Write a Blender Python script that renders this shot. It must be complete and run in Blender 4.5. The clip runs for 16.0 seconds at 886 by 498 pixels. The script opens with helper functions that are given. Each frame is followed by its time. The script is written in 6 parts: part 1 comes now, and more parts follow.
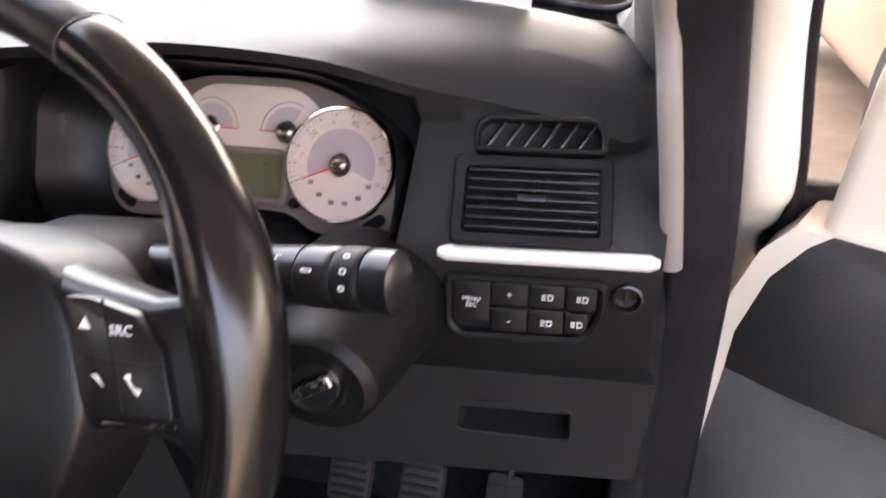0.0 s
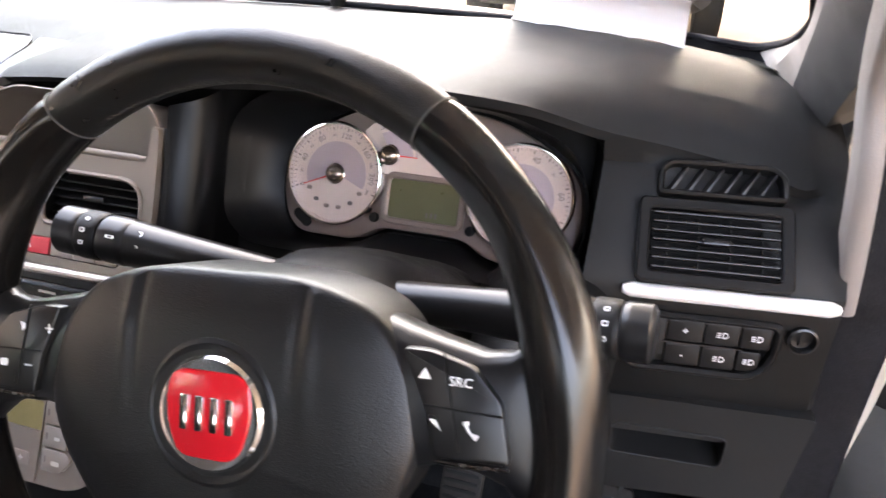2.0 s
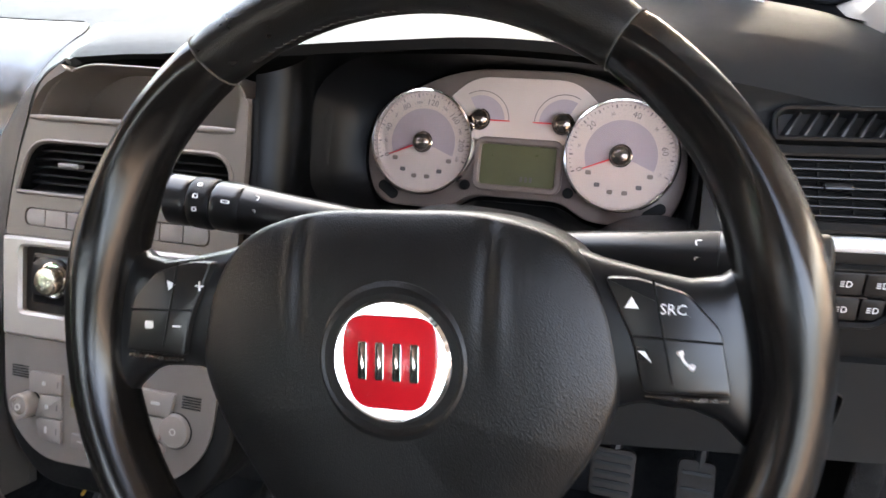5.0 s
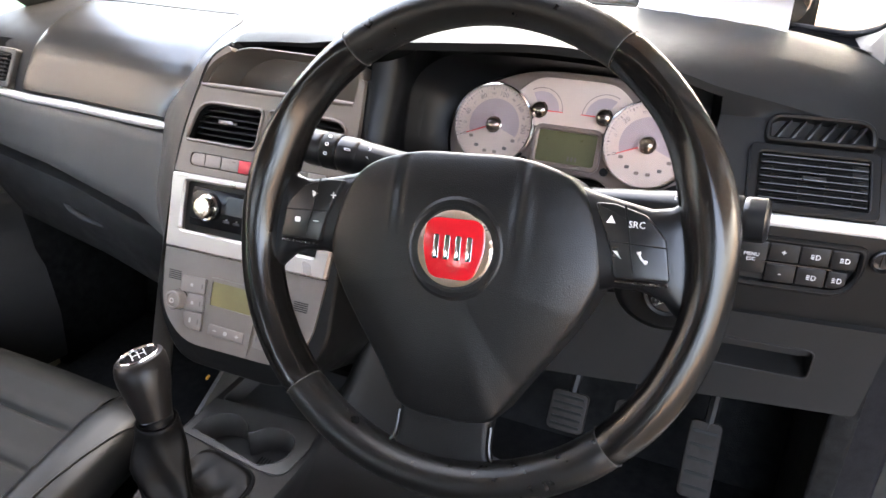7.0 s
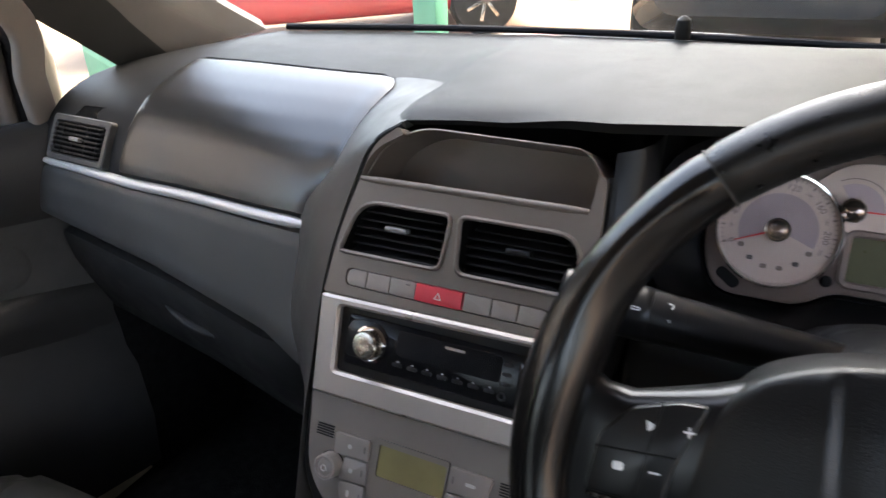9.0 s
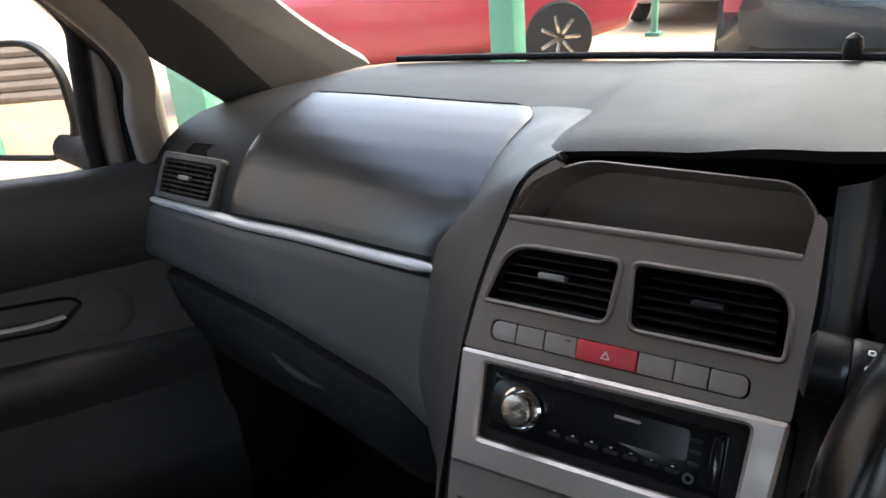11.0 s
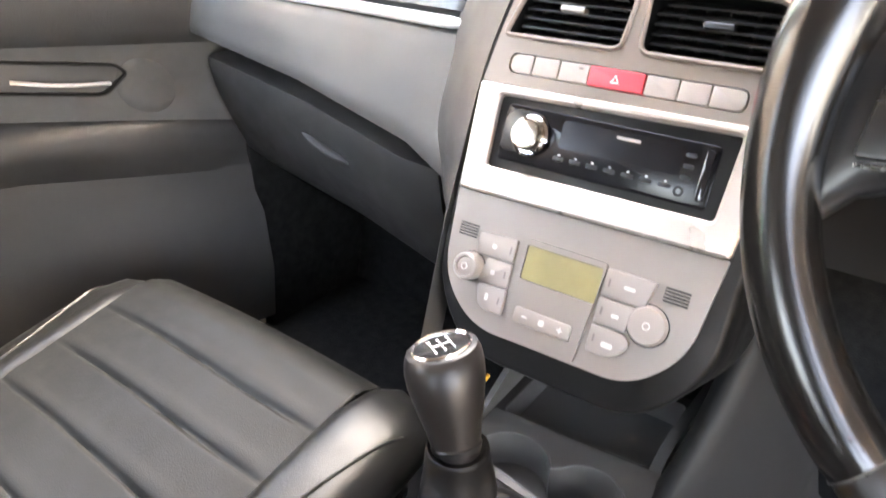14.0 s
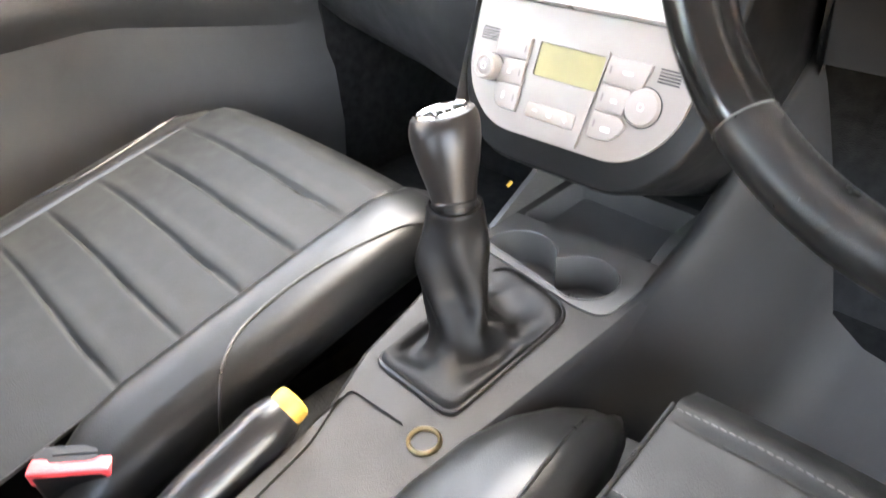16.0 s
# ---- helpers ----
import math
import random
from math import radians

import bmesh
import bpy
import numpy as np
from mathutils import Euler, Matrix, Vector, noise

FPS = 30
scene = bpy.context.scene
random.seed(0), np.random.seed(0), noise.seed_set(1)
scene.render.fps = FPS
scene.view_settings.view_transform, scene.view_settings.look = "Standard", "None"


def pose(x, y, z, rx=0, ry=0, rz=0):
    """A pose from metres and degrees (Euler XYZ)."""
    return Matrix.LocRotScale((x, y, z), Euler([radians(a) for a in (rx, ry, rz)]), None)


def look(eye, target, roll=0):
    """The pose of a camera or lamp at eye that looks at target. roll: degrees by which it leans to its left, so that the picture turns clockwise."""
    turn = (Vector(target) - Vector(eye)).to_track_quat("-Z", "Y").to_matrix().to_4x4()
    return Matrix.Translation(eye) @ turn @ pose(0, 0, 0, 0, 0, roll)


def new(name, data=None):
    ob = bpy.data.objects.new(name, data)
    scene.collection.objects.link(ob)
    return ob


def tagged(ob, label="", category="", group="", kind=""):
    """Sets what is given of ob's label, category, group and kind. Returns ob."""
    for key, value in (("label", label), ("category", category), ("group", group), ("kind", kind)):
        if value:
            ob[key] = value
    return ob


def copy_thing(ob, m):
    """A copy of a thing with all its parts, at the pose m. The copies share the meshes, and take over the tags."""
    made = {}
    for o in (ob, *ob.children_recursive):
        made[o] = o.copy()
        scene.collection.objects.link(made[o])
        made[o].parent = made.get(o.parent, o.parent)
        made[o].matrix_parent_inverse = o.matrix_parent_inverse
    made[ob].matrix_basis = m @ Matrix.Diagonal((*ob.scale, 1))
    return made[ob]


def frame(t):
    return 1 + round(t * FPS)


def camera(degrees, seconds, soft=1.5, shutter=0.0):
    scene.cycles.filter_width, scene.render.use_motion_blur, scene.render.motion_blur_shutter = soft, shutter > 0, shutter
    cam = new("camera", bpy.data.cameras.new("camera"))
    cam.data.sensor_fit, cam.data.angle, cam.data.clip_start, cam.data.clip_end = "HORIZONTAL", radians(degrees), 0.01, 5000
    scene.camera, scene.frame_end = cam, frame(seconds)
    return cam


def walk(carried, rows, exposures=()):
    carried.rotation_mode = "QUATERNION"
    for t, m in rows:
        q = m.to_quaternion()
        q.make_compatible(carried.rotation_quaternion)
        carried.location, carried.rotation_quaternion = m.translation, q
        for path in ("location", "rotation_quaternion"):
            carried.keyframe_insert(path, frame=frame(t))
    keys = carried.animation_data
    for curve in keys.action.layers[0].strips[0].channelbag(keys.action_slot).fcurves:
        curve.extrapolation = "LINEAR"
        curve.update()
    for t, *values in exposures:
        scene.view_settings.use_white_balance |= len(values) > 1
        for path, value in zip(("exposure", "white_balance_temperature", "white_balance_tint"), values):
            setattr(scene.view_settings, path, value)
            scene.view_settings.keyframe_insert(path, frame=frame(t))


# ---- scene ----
cam = camera(63.64, 16.0, soft=1.5, shutter=0.5)
PATH = [  # seconds, place, turn
    (0, 0.3113, -0.1857, 1.0949, 62.24, 1.09, 15.79),
    (0.5, 0.3109, -0.1681, 1.1144, 63.31, 0.71, 13.28),
    (1, 0.2873, -0.1766, 1.1239, 62.32, 0.73, 14.51),
    (1.5, 0.2407, -0.2192, 1.1325, 61.62, 0.10, 18.24),
    (2, 0.1921, -0.2356, 1.1416, 61.36, -0.20, 18.29),
    (2.5, 0.1385, -0.2309, 1.1305, 62.35, -0.11, 17.29),
    (3, 0.0944, -0.2082, 1.1301, 60.57, 2.38, 11.91),
    (3.5, 0.0764, -0.2123, 1.1198, 62.22, 1.82, 14.61),
    (4, 0.0608, -0.2087, 1.1101, 63.63, 1.73, 16.82),
    (4.5, 0.0790, -0.2225, 1.0995, 61.73, 2.04, 15.97),
    (7, 0.1785, -0.4295, 1.1381, 62.45, -0.13, 24.25),
    (7.5, 0.1519, -0.3907, 1.1276, 61.58, -0.08, 24.88),
    (8, 0.0719, -0.3479, 1.1547, 62.94, 1.26, 28.24),
    (8.5, 0.0010, -0.2979, 1.1510, 64.44, 1.37, 30.47),
    (9, -0.0798, -0.2696, 1.1394, 63.71, 2.47, 27.48),
    (11.5, -0.1794, -0.2406, 1.0979, 67.38, 4.15, 33.69),
    (12, -0.1609, -0.2578, 1.0691, 65.82, 3.12, 34.97),
    (12.5, -0.1528, -0.2880, 1.0439, 66.24, 2.23, 37.34),
    (13, -0.1370, -0.2977, 1.0239, 64.77, 2.55, 37.11),
    (13.5, -0.1220, -0.3081, 1.0006, 62.18, 1.20, 37.95),
    (14, -0.1158, -0.3159, 0.9873, 61.17, 0.59, 37.22),
    (14.5, -0.0786, -0.3277, 0.9559, 57.46, 0.88, 40.82),
    (15, -0.0217, -0.3628, 0.9566, 55.95, -0.36, 46.72),
    (15.5, 0.0047, -0.3692, 0.8993, 54.02, 0.94, 45.18),
    (16, 0.0082, -0.3506, 0.9175, 55.43, 3.13, 45.29),
]
EXPOSURES = [(0, 4.67, 7700, 20), (2, 4.85, 7600, 18), (3.5, 4.87, 7450, 15), (4.5, 4.65, 7400, 13), (7, 5.05, 7350, 14), (8.0, 4.74, 7100, 13), (9, 3.8, 7000, 12), (11.5, 3.4, 6800, 10), (12.0, 4.05, 7400, 14), (12.5, 4.57, 7650, 16), (13, 4.9, 7800, 18), (13.5, 6.08, 7850, 16), (14.5, 6.38, 7850, 13), (15.5, 6.5, 7700, 11), (16, 6.82, 7550, 11)]
walk(cam, [(row[0], pose(*row[1:])) for row in PATH], EXPOSURES)

# ---- light ----
world = bpy.data.worlds.new("sky")
scene.world = world
world.use_nodes = True
wn = world.node_tree
sky = wn.nodes.new("ShaderNodeTexSky")
sky.sky_type = "NISHITA"
sky.sun_disc = False
sky.sun_elevation, sky.sun_rotation = radians(50), radians(28)
sky.altitude, sky.air_density, sky.dust_density = 100, 1.0, 7.0
pale = wn.nodes.new("ShaderNodeHueSaturation")  # a hazy, paler sky
pale.inputs["Saturation"].default_value = 0.88
wn.links.new(sky.outputs[0], pale.inputs["Color"])
wn.links.new(pale.outputs[0], wn.nodes["Background"].inputs[0])
wn.nodes["Background"].inputs[1].default_value = 0.16
sun = bpy.data.lights.new("sun", "SUN")
sun.energy, sun.angle, sun.color = 0.6, radians(50), (1.0, 0.95, 0.89)
new("sun", sun).matrix_basis = look((2.05, 3.85, 5.2), (0, 0, 0))

# ---- materials ----


def mat(name, color, rough=0.5, metal=0.0, vary=0.15, scale=9.0, grain=0.0, grain_scale=900.0, coat=0.0, rough_vary=0.08, spec=0.5):
    """A surface with stains at one scale and a fine grain at another."""
    m = bpy.data.materials.new(name)
    m.use_nodes = True
    nt = m.node_tree
    b = nt.nodes["Principled BSDF"]
    b.inputs["Metallic"].default_value = metal
    b.inputs["Coat Weight"].default_value = coat
    b.inputs["Specular IOR Level"].default_value = spec
    geo = nt.nodes.new("ShaderNodeNewGeometry")
    n1 = nt.nodes.new("ShaderNodeTexNoise")
    n1.inputs["Scale"].default_value, n1.inputs["Detail"].default_value = scale, 6
    nt.links.new(geo.outputs["Position"], n1.inputs["Vector"])
    ramp = nt.nodes.new("ShaderNodeMapRange")
    ramp.inputs[1].default_value, ramp.inputs[2].default_value = 0.3, 0.7
    ramp.inputs[3].default_value, ramp.inputs[4].default_value = 1 - vary, 1 + vary
    nt.links.new(n1.outputs[0], ramp.inputs[0])
    mul = nt.nodes.new("ShaderNodeVectorMath")
    mul.operation = "SCALE"
    mul.inputs[0].default_value = color[:3]
    nt.links.new(ramp.outputs[0], mul.inputs["Scale"])
    nt.links.new(mul.outputs[0], b.inputs["Base Color"])
    rr = nt.nodes.new("ShaderNodeMapRange")
    rr.inputs[1].default_value, rr.inputs[2].default_value = 0.3, 0.7
    rr.inputs[3].default_value, rr.inputs[4].default_value = max(0.02, rough - rough_vary), min(1, rough + rough_vary)
    n2 = nt.nodes.new("ShaderNodeTexNoise")
    n2.inputs["Scale"].default_value, n2.inputs["Detail"].default_value = scale * 4.3, 5
    nt.links.new(geo.outputs["Position"], n2.inputs["Vector"])
    nt.links.new(n2.outputs[0], rr.inputs[0])
    nt.links.new(rr.outputs[0], b.inputs["Roughness"])
    if grain:
        v = nt.nodes.new("ShaderNodeTexVoronoi")
        v.inputs["Scale"].default_value = grain_scale
        nt.links.new(geo.outputs["Position"], v.inputs["Vector"])
        bump = nt.nodes.new("ShaderNodeBump")
        bump.inputs["Strength"].default_value, bump.inputs["Distance"].default_value = grain, 0.0006
        nt.links.new(v.outputs["Distance"], bump.inputs["Height"])
        nt.links.new(bump.outputs[0], b.inputs["Normal"])
    return m


def clear(name, tint=(1, 1, 1), rough=0.02):
    """Thin clear glass."""
    m = bpy.data.materials.new(name)
    m.use_nodes = True
    nt = m.node_tree
    nt.nodes.remove(nt.nodes["Principled BSDF"])
    out = nt.nodes["Material Output"]
    a, g, f, p, mix = (nt.nodes.new(k) for k in ("ShaderNodeBsdfTransparent", "ShaderNodeBsdfGlossy", "ShaderNodeLayerWeight", "ShaderNodeMath", "ShaderNodeMixShader"))
    a.inputs[0].default_value = (*tint, 1)
    g.inputs["Roughness"].default_value = rough
    f.inputs[0].default_value = 0.5
    p.operation, p.inputs[1].default_value = "POWER", 5.0
    half = nt.nodes.new("ShaderNodeMath")
    half.operation, half.inputs[1].default_value, half.inputs[2].default_value = "MULTIPLY_ADD", 0.45, 0.025
    nt.links.new(f.outputs["Facing"], p.inputs[0])
    nt.links.new(p.outputs[0], half.inputs[0])
    nt.links.new(half.outputs[0], mix.inputs[0])
    nt.links.new(a.outputs[0], mix.inputs[1])
    nt.links.new(g.outputs[0], mix.inputs[2])
    nt.links.new(mix.outputs[0], out.inputs[0])
    return m


DASH = mat("dash_soft_plastic", (0.017, 0.017, 0.017), 0.48, vary=0.12, scale=7, grain=0.3, grain_scale=1300, spec=0.15, rough_vary=0.02)
GLOVE = mat("glove_box_plastic", (0.028, 0.027, 0.0255), 0.5, vary=0.12, scale=7, grain=0.3, grain_scale=1300, spec=0.2)
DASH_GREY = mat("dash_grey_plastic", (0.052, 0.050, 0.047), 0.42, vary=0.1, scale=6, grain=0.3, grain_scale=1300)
BLACK = mat("black_plastic", (0.0065, 0.0065, 0.0065), 0.42, vary=0.2, scale=14, grain=0.25, grain_scale=1200, spec=0.22)
SATIN = mat("satin_black_plastic", (0.008, 0.008, 0.0085), 0.3, vary=0.1, scale=20, rough_vary=0.015)
SLAT = mat("vent_slat_plastic", (0.009, 0.0088, 0.0085), 0.30, vary=0.1, scale=20, rough_vary=0.03, spec=0.4)
WELL = mat("vent_well", (0.004, 0.004, 0.004), 0.8, vary=0.1, scale=20, spec=0.1)
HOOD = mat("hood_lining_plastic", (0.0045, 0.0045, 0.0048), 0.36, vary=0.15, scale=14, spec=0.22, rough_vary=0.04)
HUB = mat("bronze_chrome", (0.26, 0.21, 0.18), 0.12, metal=0.9, vary=0.1, scale=40, rough_vary=0.03)
TAB = mat("dull_grey_tab", (0.28, 0.27, 0.26), 0.4, metal=0.4, vary=0.08, scale=40)
RADIO = mat("radio_plastic", (0.006, 0.006, 0.007), 0.2, vary=0.1, scale=20, rough_vary=0.04, spec=0.3)
SPUN = mat("spun_metal", (0.52, 0.47, 0.39), 0.22, metal=1.0, vary=0.06, scale=60)
GLOSS = mat("gloss_black_plastic", (0.008, 0.008, 0.009), 0.12, vary=0.1, scale=20, rough_vary=0.04)
LEATHER = mat("black_leather", (0.007, 0.0068, 0.0065), 0.34, vary=0.15, scale=22, grain=0.2, grain_scale=1400, rough_vary=0.08)
WORN = mat("worn_rim_leather", (0.006, 0.0056, 0.0052), 0.19, vary=0.06, scale=8, grain=0.06, grain_scale=1800, rough_vary=0.03)
PAD = mat("airbag_pad", (0.0075, 0.0075, 0.0077), 0.34, vary=0.15, scale=16, grain=0.25, grain_scale=1200, spec=0.37, rough_vary=0.03)
SEAT = mat("seat_leatherette", (0.0078, 0.0081, 0.0077), 0.50, vary=0.16, scale=12, grain=0.3, grain_scale=900, rough_vary=0.08, spec=0.17)
GAITER = mat("gaiter_leather", (0.005, 0.0046, 0.0044), 0.42, vary=0.3, scale=30, grain=0.25, grain_scale=1200, rough_vary=0.1, spec=0.13)
BOLSTER = mat("bolster_leatherette", (0.0075, 0.0077, 0.0075), 0.33, vary=0.16, scale=12, grain=0.2, grain_scale=1000, rough_vary=0.05, spec=0.24)
LID = mat("lid_plastic", (0.020, 0.020, 0.019), 0.25, vary=0.05, scale=5, grain=0.10, grain_scale=1800, rough_vary=0.008, spec=0.8)
CONSOLE = mat("console_plastic", (0.018, 0.0162, 0.0152), 0.6, vary=0.15, scale=8, grain=0.3, grain_scale=1200, spec=0.25)
POD = mat("pod_plastic", (0.008, 0.008, 0.008), 0.3, vary=0.1, scale=20, rough_vary=0.03)
KNOB = mat("knob_leather", (0.012, 0.010, 0.009), 0.34, vary=0.15, scale=22, grain=0.10, grain_scale=1500, rough_vary=0.03, spec=0.3)
SEAM = mat("seam_thread", (0.06, 0.058, 0.055), 0.7)
PEWTER = mat("pewter_trim", (0.170, 0.139, 0.117), 0.42, metal=0.2, vary=0.06, scale=12, rough_vary=0.03)
PANEL = mat("climate_panel", (0.160, 0.138, 0.122), 0.42, metal=0.15, vary=0.06, scale=16)
BUTTON = mat("grey_button", (0.31, 0.268, 0.24), 0.45, vary=0.05, scale=25)
KEY = mat("climate_key", (0.19, 0.166, 0.15), 0.45, vary=0.06, scale=25)
SILVER = mat("silver_trim", (0.74, 0.72, 0.70), 0.34, metal=0.25, vary=0.03, scale=10, rough_vary=0.02)
SATIN_SILVER = mat("satin_silver", (0.39, 0.345, 0.31), 0.34, metal=0.5, vary=0.05, scale=9)
CHROME = mat("chrome", (0.86, 0.86, 0.87), 0.07, metal=1.0, vary=0.02, scale=30, rough_vary=0.03)
BRASS = mat("dull_brass", (0.26, 0.20, 0.11), 0.45, metal=1.0, vary=0.12, scale=60)
STEEL = mat("brushed_steel", (0.55, 0.54, 0.52), 0.25, metal=1.0, vary=0.06, scale=60)
RED = mat("red_enamel", (0.55, 0.012, 0.02), 0.2, vary=0.06, scale=30, coat=0.3)
HAZARD = mat("red_button", (0.62, 0.05, 0.07), 0.4, vary=0.05, scale=30)
DIAL = mat("ivory_dial", (0.60, 0.475, 0.415), 0.55, vary=0.05, scale=20)
DIAL_IN = mat("mauve_dial", (0.40, 0.315, 0.325), 0.5, vary=0.05, scale=25)
FACE = mat("gauge_surround", (0.215, 0.165, 0.145), 0.42, metal=0.3, vary=0.06, scale=20)
NEEDLE = mat("red_needle", (0.7, 0.03, 0.04), 0.4)
INK = mat("print_dark", (0.12, 0.1, 0.1), 0.6)
DIAL_INK = mat("dial_print", (0.20, 0.15, 0.145), 0.6)
WHITE = mat("print_white", (0.75, 0.75, 0.75), 0.5)
KEY_PRINT = mat("faded_key_print", (0.40, 0.375, 0.355), 0.55)
LCD = mat("lcd_dark_green", (0.088, 0.086, 0.042), 0.35, vary=0.1, scale=30)
LCD_Y = mat("lcd_olive", (0.16, 0.137, 0.053), 0.5, vary=0.12, scale=30)
RUBBER = mat("rubber_seal", (0.008, 0.008, 0.010), 0.65, vary=0.3, scale=30, grain=0.4, grain_scale=500, spec=0.2)
CREAM = mat("cream_paint", (0.72, 0.65, 0.55), 0.3, vary=0.02, scale=5, coat=0.3, rough_vary=0.015)
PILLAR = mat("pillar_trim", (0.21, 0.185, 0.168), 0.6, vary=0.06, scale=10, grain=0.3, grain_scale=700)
CARPET = mat("black_carpet", (0.012, 0.012, 0.012), 0.95, vary=0.4, scale=60, grain=0.8, grain_scale=500, spec=0.1)
DOORCARD = mat("door_panel", (0.029, 0.029, 0.029), 0.5, vary=0.12, scale=8, grain=0.35, grain_scale=800)
CLOTH = mat("door_cloth", (0.075, 0.075, 0.073), 0.8, vary=0.12, scale=12, grain=0.5, grain_scale=900)
PAPER = mat("white_paper", (0.82, 0.81, 0.82), 0.8, vary=0.03, scale=12)
YELLOW = mat("yellow_button", (0.55, 0.30, 0.05), 0.4, vary=0.15, scale=60)
BUCKLE = mat("red_buckle", (0.65, 0.06, 0.07), 0.35)
GLASS = clear("window_glass", (0.93, 0.95, 0.94))
LENS = clear("gauge_lens", (1, 1, 1))
MIRROR = mat("mirror_glass", (0.9, 0.9, 0.9), 0.02, metal=1.0, vary=0.0, rough_vary=0.0)
FLOOR = mat("dusty_floor", (0.23, 0.16, 0.10), 0.75, vary=0.25, scale=2.2, grain=0.4, grain_scale=40)
RED_PAINT = mat("red_car_paint", (0.42, 0.055, 0.075), 0.2, coat=0.6, vary=0.03, scale=3, rough_vary=0.01)
GOLD_PAINT = mat("gold_car_paint", (0.42, 0.335, 0.225), 0.3, metal=0.2, coat=0.4, vary=0.02, scale=3, rough_vary=0.01)
WHITE_PAINT = mat("white_car_paint", (0.75, 0.75, 0.75), 0.2, coat=0.6, vary=0.03, scale=3, rough_vary=0.01)
GREEN_PAINT = mat("green_post_paint", (0.09, 0.28, 0.19), 0.45, vary=0.15, scale=8)
WALL_PAINT = mat("pink_wall", (0.62, 0.35, 0.33), 0.8, vary=0.15, scale=1.5)
SHUTTER = mat("brown_shutter", (0.05, 0.04, 0.036), 0.7, vary=0.2, scale=3)
DARK_PAINT = mat("dark_car_paint", (0.035, 0.04, 0.045), 0.2, coat=0.6, vary=0.05, scale=3, rough_vary=0.01)
SHEET = mat("shade_roof_sheet", (0.3, 0.3, 0.3), 0.6, vary=0.15, scale=1.5)
BUILDING = mat("building_render", (0.20, 0.18, 0.17), 0.85, vary=0.15, scale=0.8)
TYRE = mat("tyre", (0.018, 0.018, 0.018), 0.75, vary=0.2, scale=20)

# ---- shaping ----


def part(name, bm, material, parent=None, label="", sharp=38):
    """Links a bmesh as one mesh object, under a thing or a part."""
    bmesh.ops.remove_doubles(bm, verts=bm.verts, dist=1e-6)
    bmesh.ops.recalc_face_normals(bm, faces=bm.faces)
    me = bpy.data.meshes.new(name)
    bm.to_mesh(me)
    bm.free()
    me.shade_smooth()
    me.set_sharp_from_angle(angle=radians(sharp))
    me.materials.append(material)
    ob = new(name, me)
    if parent is not None:
        ob.parent = parent
        if parent.type == "EMPTY":
            ob.matrix_parent_inverse = parent.matrix_basis.inverted()
    if label:
        ob["label"] = label
    return ob


def thing(name, at, label, category, group="", kind=""):
    ob = new(name)
    ob.empty_display_size = 0.05
    ob.matrix_basis = Matrix.Translation(at)
    return tagged(ob, label, category, group, kind)


def plane(origin, tilt, spin=0.0, turn=0.0):
    """A local frame: x to the right, y up along a face that leans back by tilt, z towards the driver."""
    a = radians(tilt)
    m = Matrix(((1, 0, 0), (0, math.sin(a), -math.cos(a)), (0, math.cos(a), math.sin(a)))).to_4x4()
    return Matrix.Translation(origin) @ pose(0, 0, 0, 0, 0, turn) @ m @ pose(0, 0, 0, 0, 0, spin)


def shift(x=0, y=0, z=0):
    return Matrix.Translation((x, y, z))


def rrect(w, h, r, n=5, cx=0, cy=0):
    """A rounded rectangle; r is one radius or four (from the lower left, anticlockwise)."""
    rs = r if isinstance(r, (list, tuple)) else (r,) * 4
    out = []
    for (sx, sy, a0), q in zip(((-1, -1, 180), (1, -1, 270), (1, 1, 0), (-1, 1, 90)), rs):
        q = max(q, 1e-5)
        for k in range(n + 1):
            a = radians(a0 + 90 * k / n)
            out.append((cx + sx * (w / 2 - q) + q * math.cos(a), cy + sy * (h / 2 - q) + q * math.sin(a)))
    return out


def rounded(pts, r, n=4):
    """A polygon with its corners rounded."""
    out, m = [], len(pts)
    for i in range(m):
        a, b, c = (Vector(pts[(i + k) % m]).to_2d() for k in (-1, 0, 1))
        q = r[i] if isinstance(r, (list, tuple)) else r
        u, v = (a - b), (c - b)
        d = min(q, u.length * 0.48, v.length * 0.48)
        p0, p1 = b + u.normalized() * d, b + v.normalized() * d
        for k in range(n + 1):
            t = k / n
            p = p0 * (1 - t) ** 2 + b * 2 * t * (1 - t) + p1 * t * t
            out.append((p.x, p.y))
    return out


def inset(pts, d):
    """The outline moved inwards by d (anticlockwise outlines)."""
    out, m = [], len(pts)
    for i in range(m):
        a, b, c = (Vector(pts[(i + k) % m]).to_2d() for k in (-1, 0, 1))
        u, v = b - a, c - b
        u = u.normalized() if u.length > 1e-7 else v.normalized()
        v = v.normalized() if v.length > 1e-7 else u
        nrm = (Vector((-u.y, u.x)) + Vector((-v.y, v.x)))
        nrm = nrm.normalized() if nrm.length > 1e-6 else Vector((-u.y, u.x))
        out.append(tuple(b + nrm * d))
    return out


def loft(bm, rings, closed=True, cap=True):
    vs = [[bm.verts.new(p) for p in ring] for ring in rings]
    for a, b in zip(vs, vs[1:]):
        k = len(a)
        for i in range(k if closed else k - 1):
            bm.faces.new((a[i], a[(i + 1) % k], b[(i + 1) % k], b[i]))
    if cap and closed:
        bm.faces.new(vs[0][::-1])
        bm.faces.new(vs[-1])
    return vs


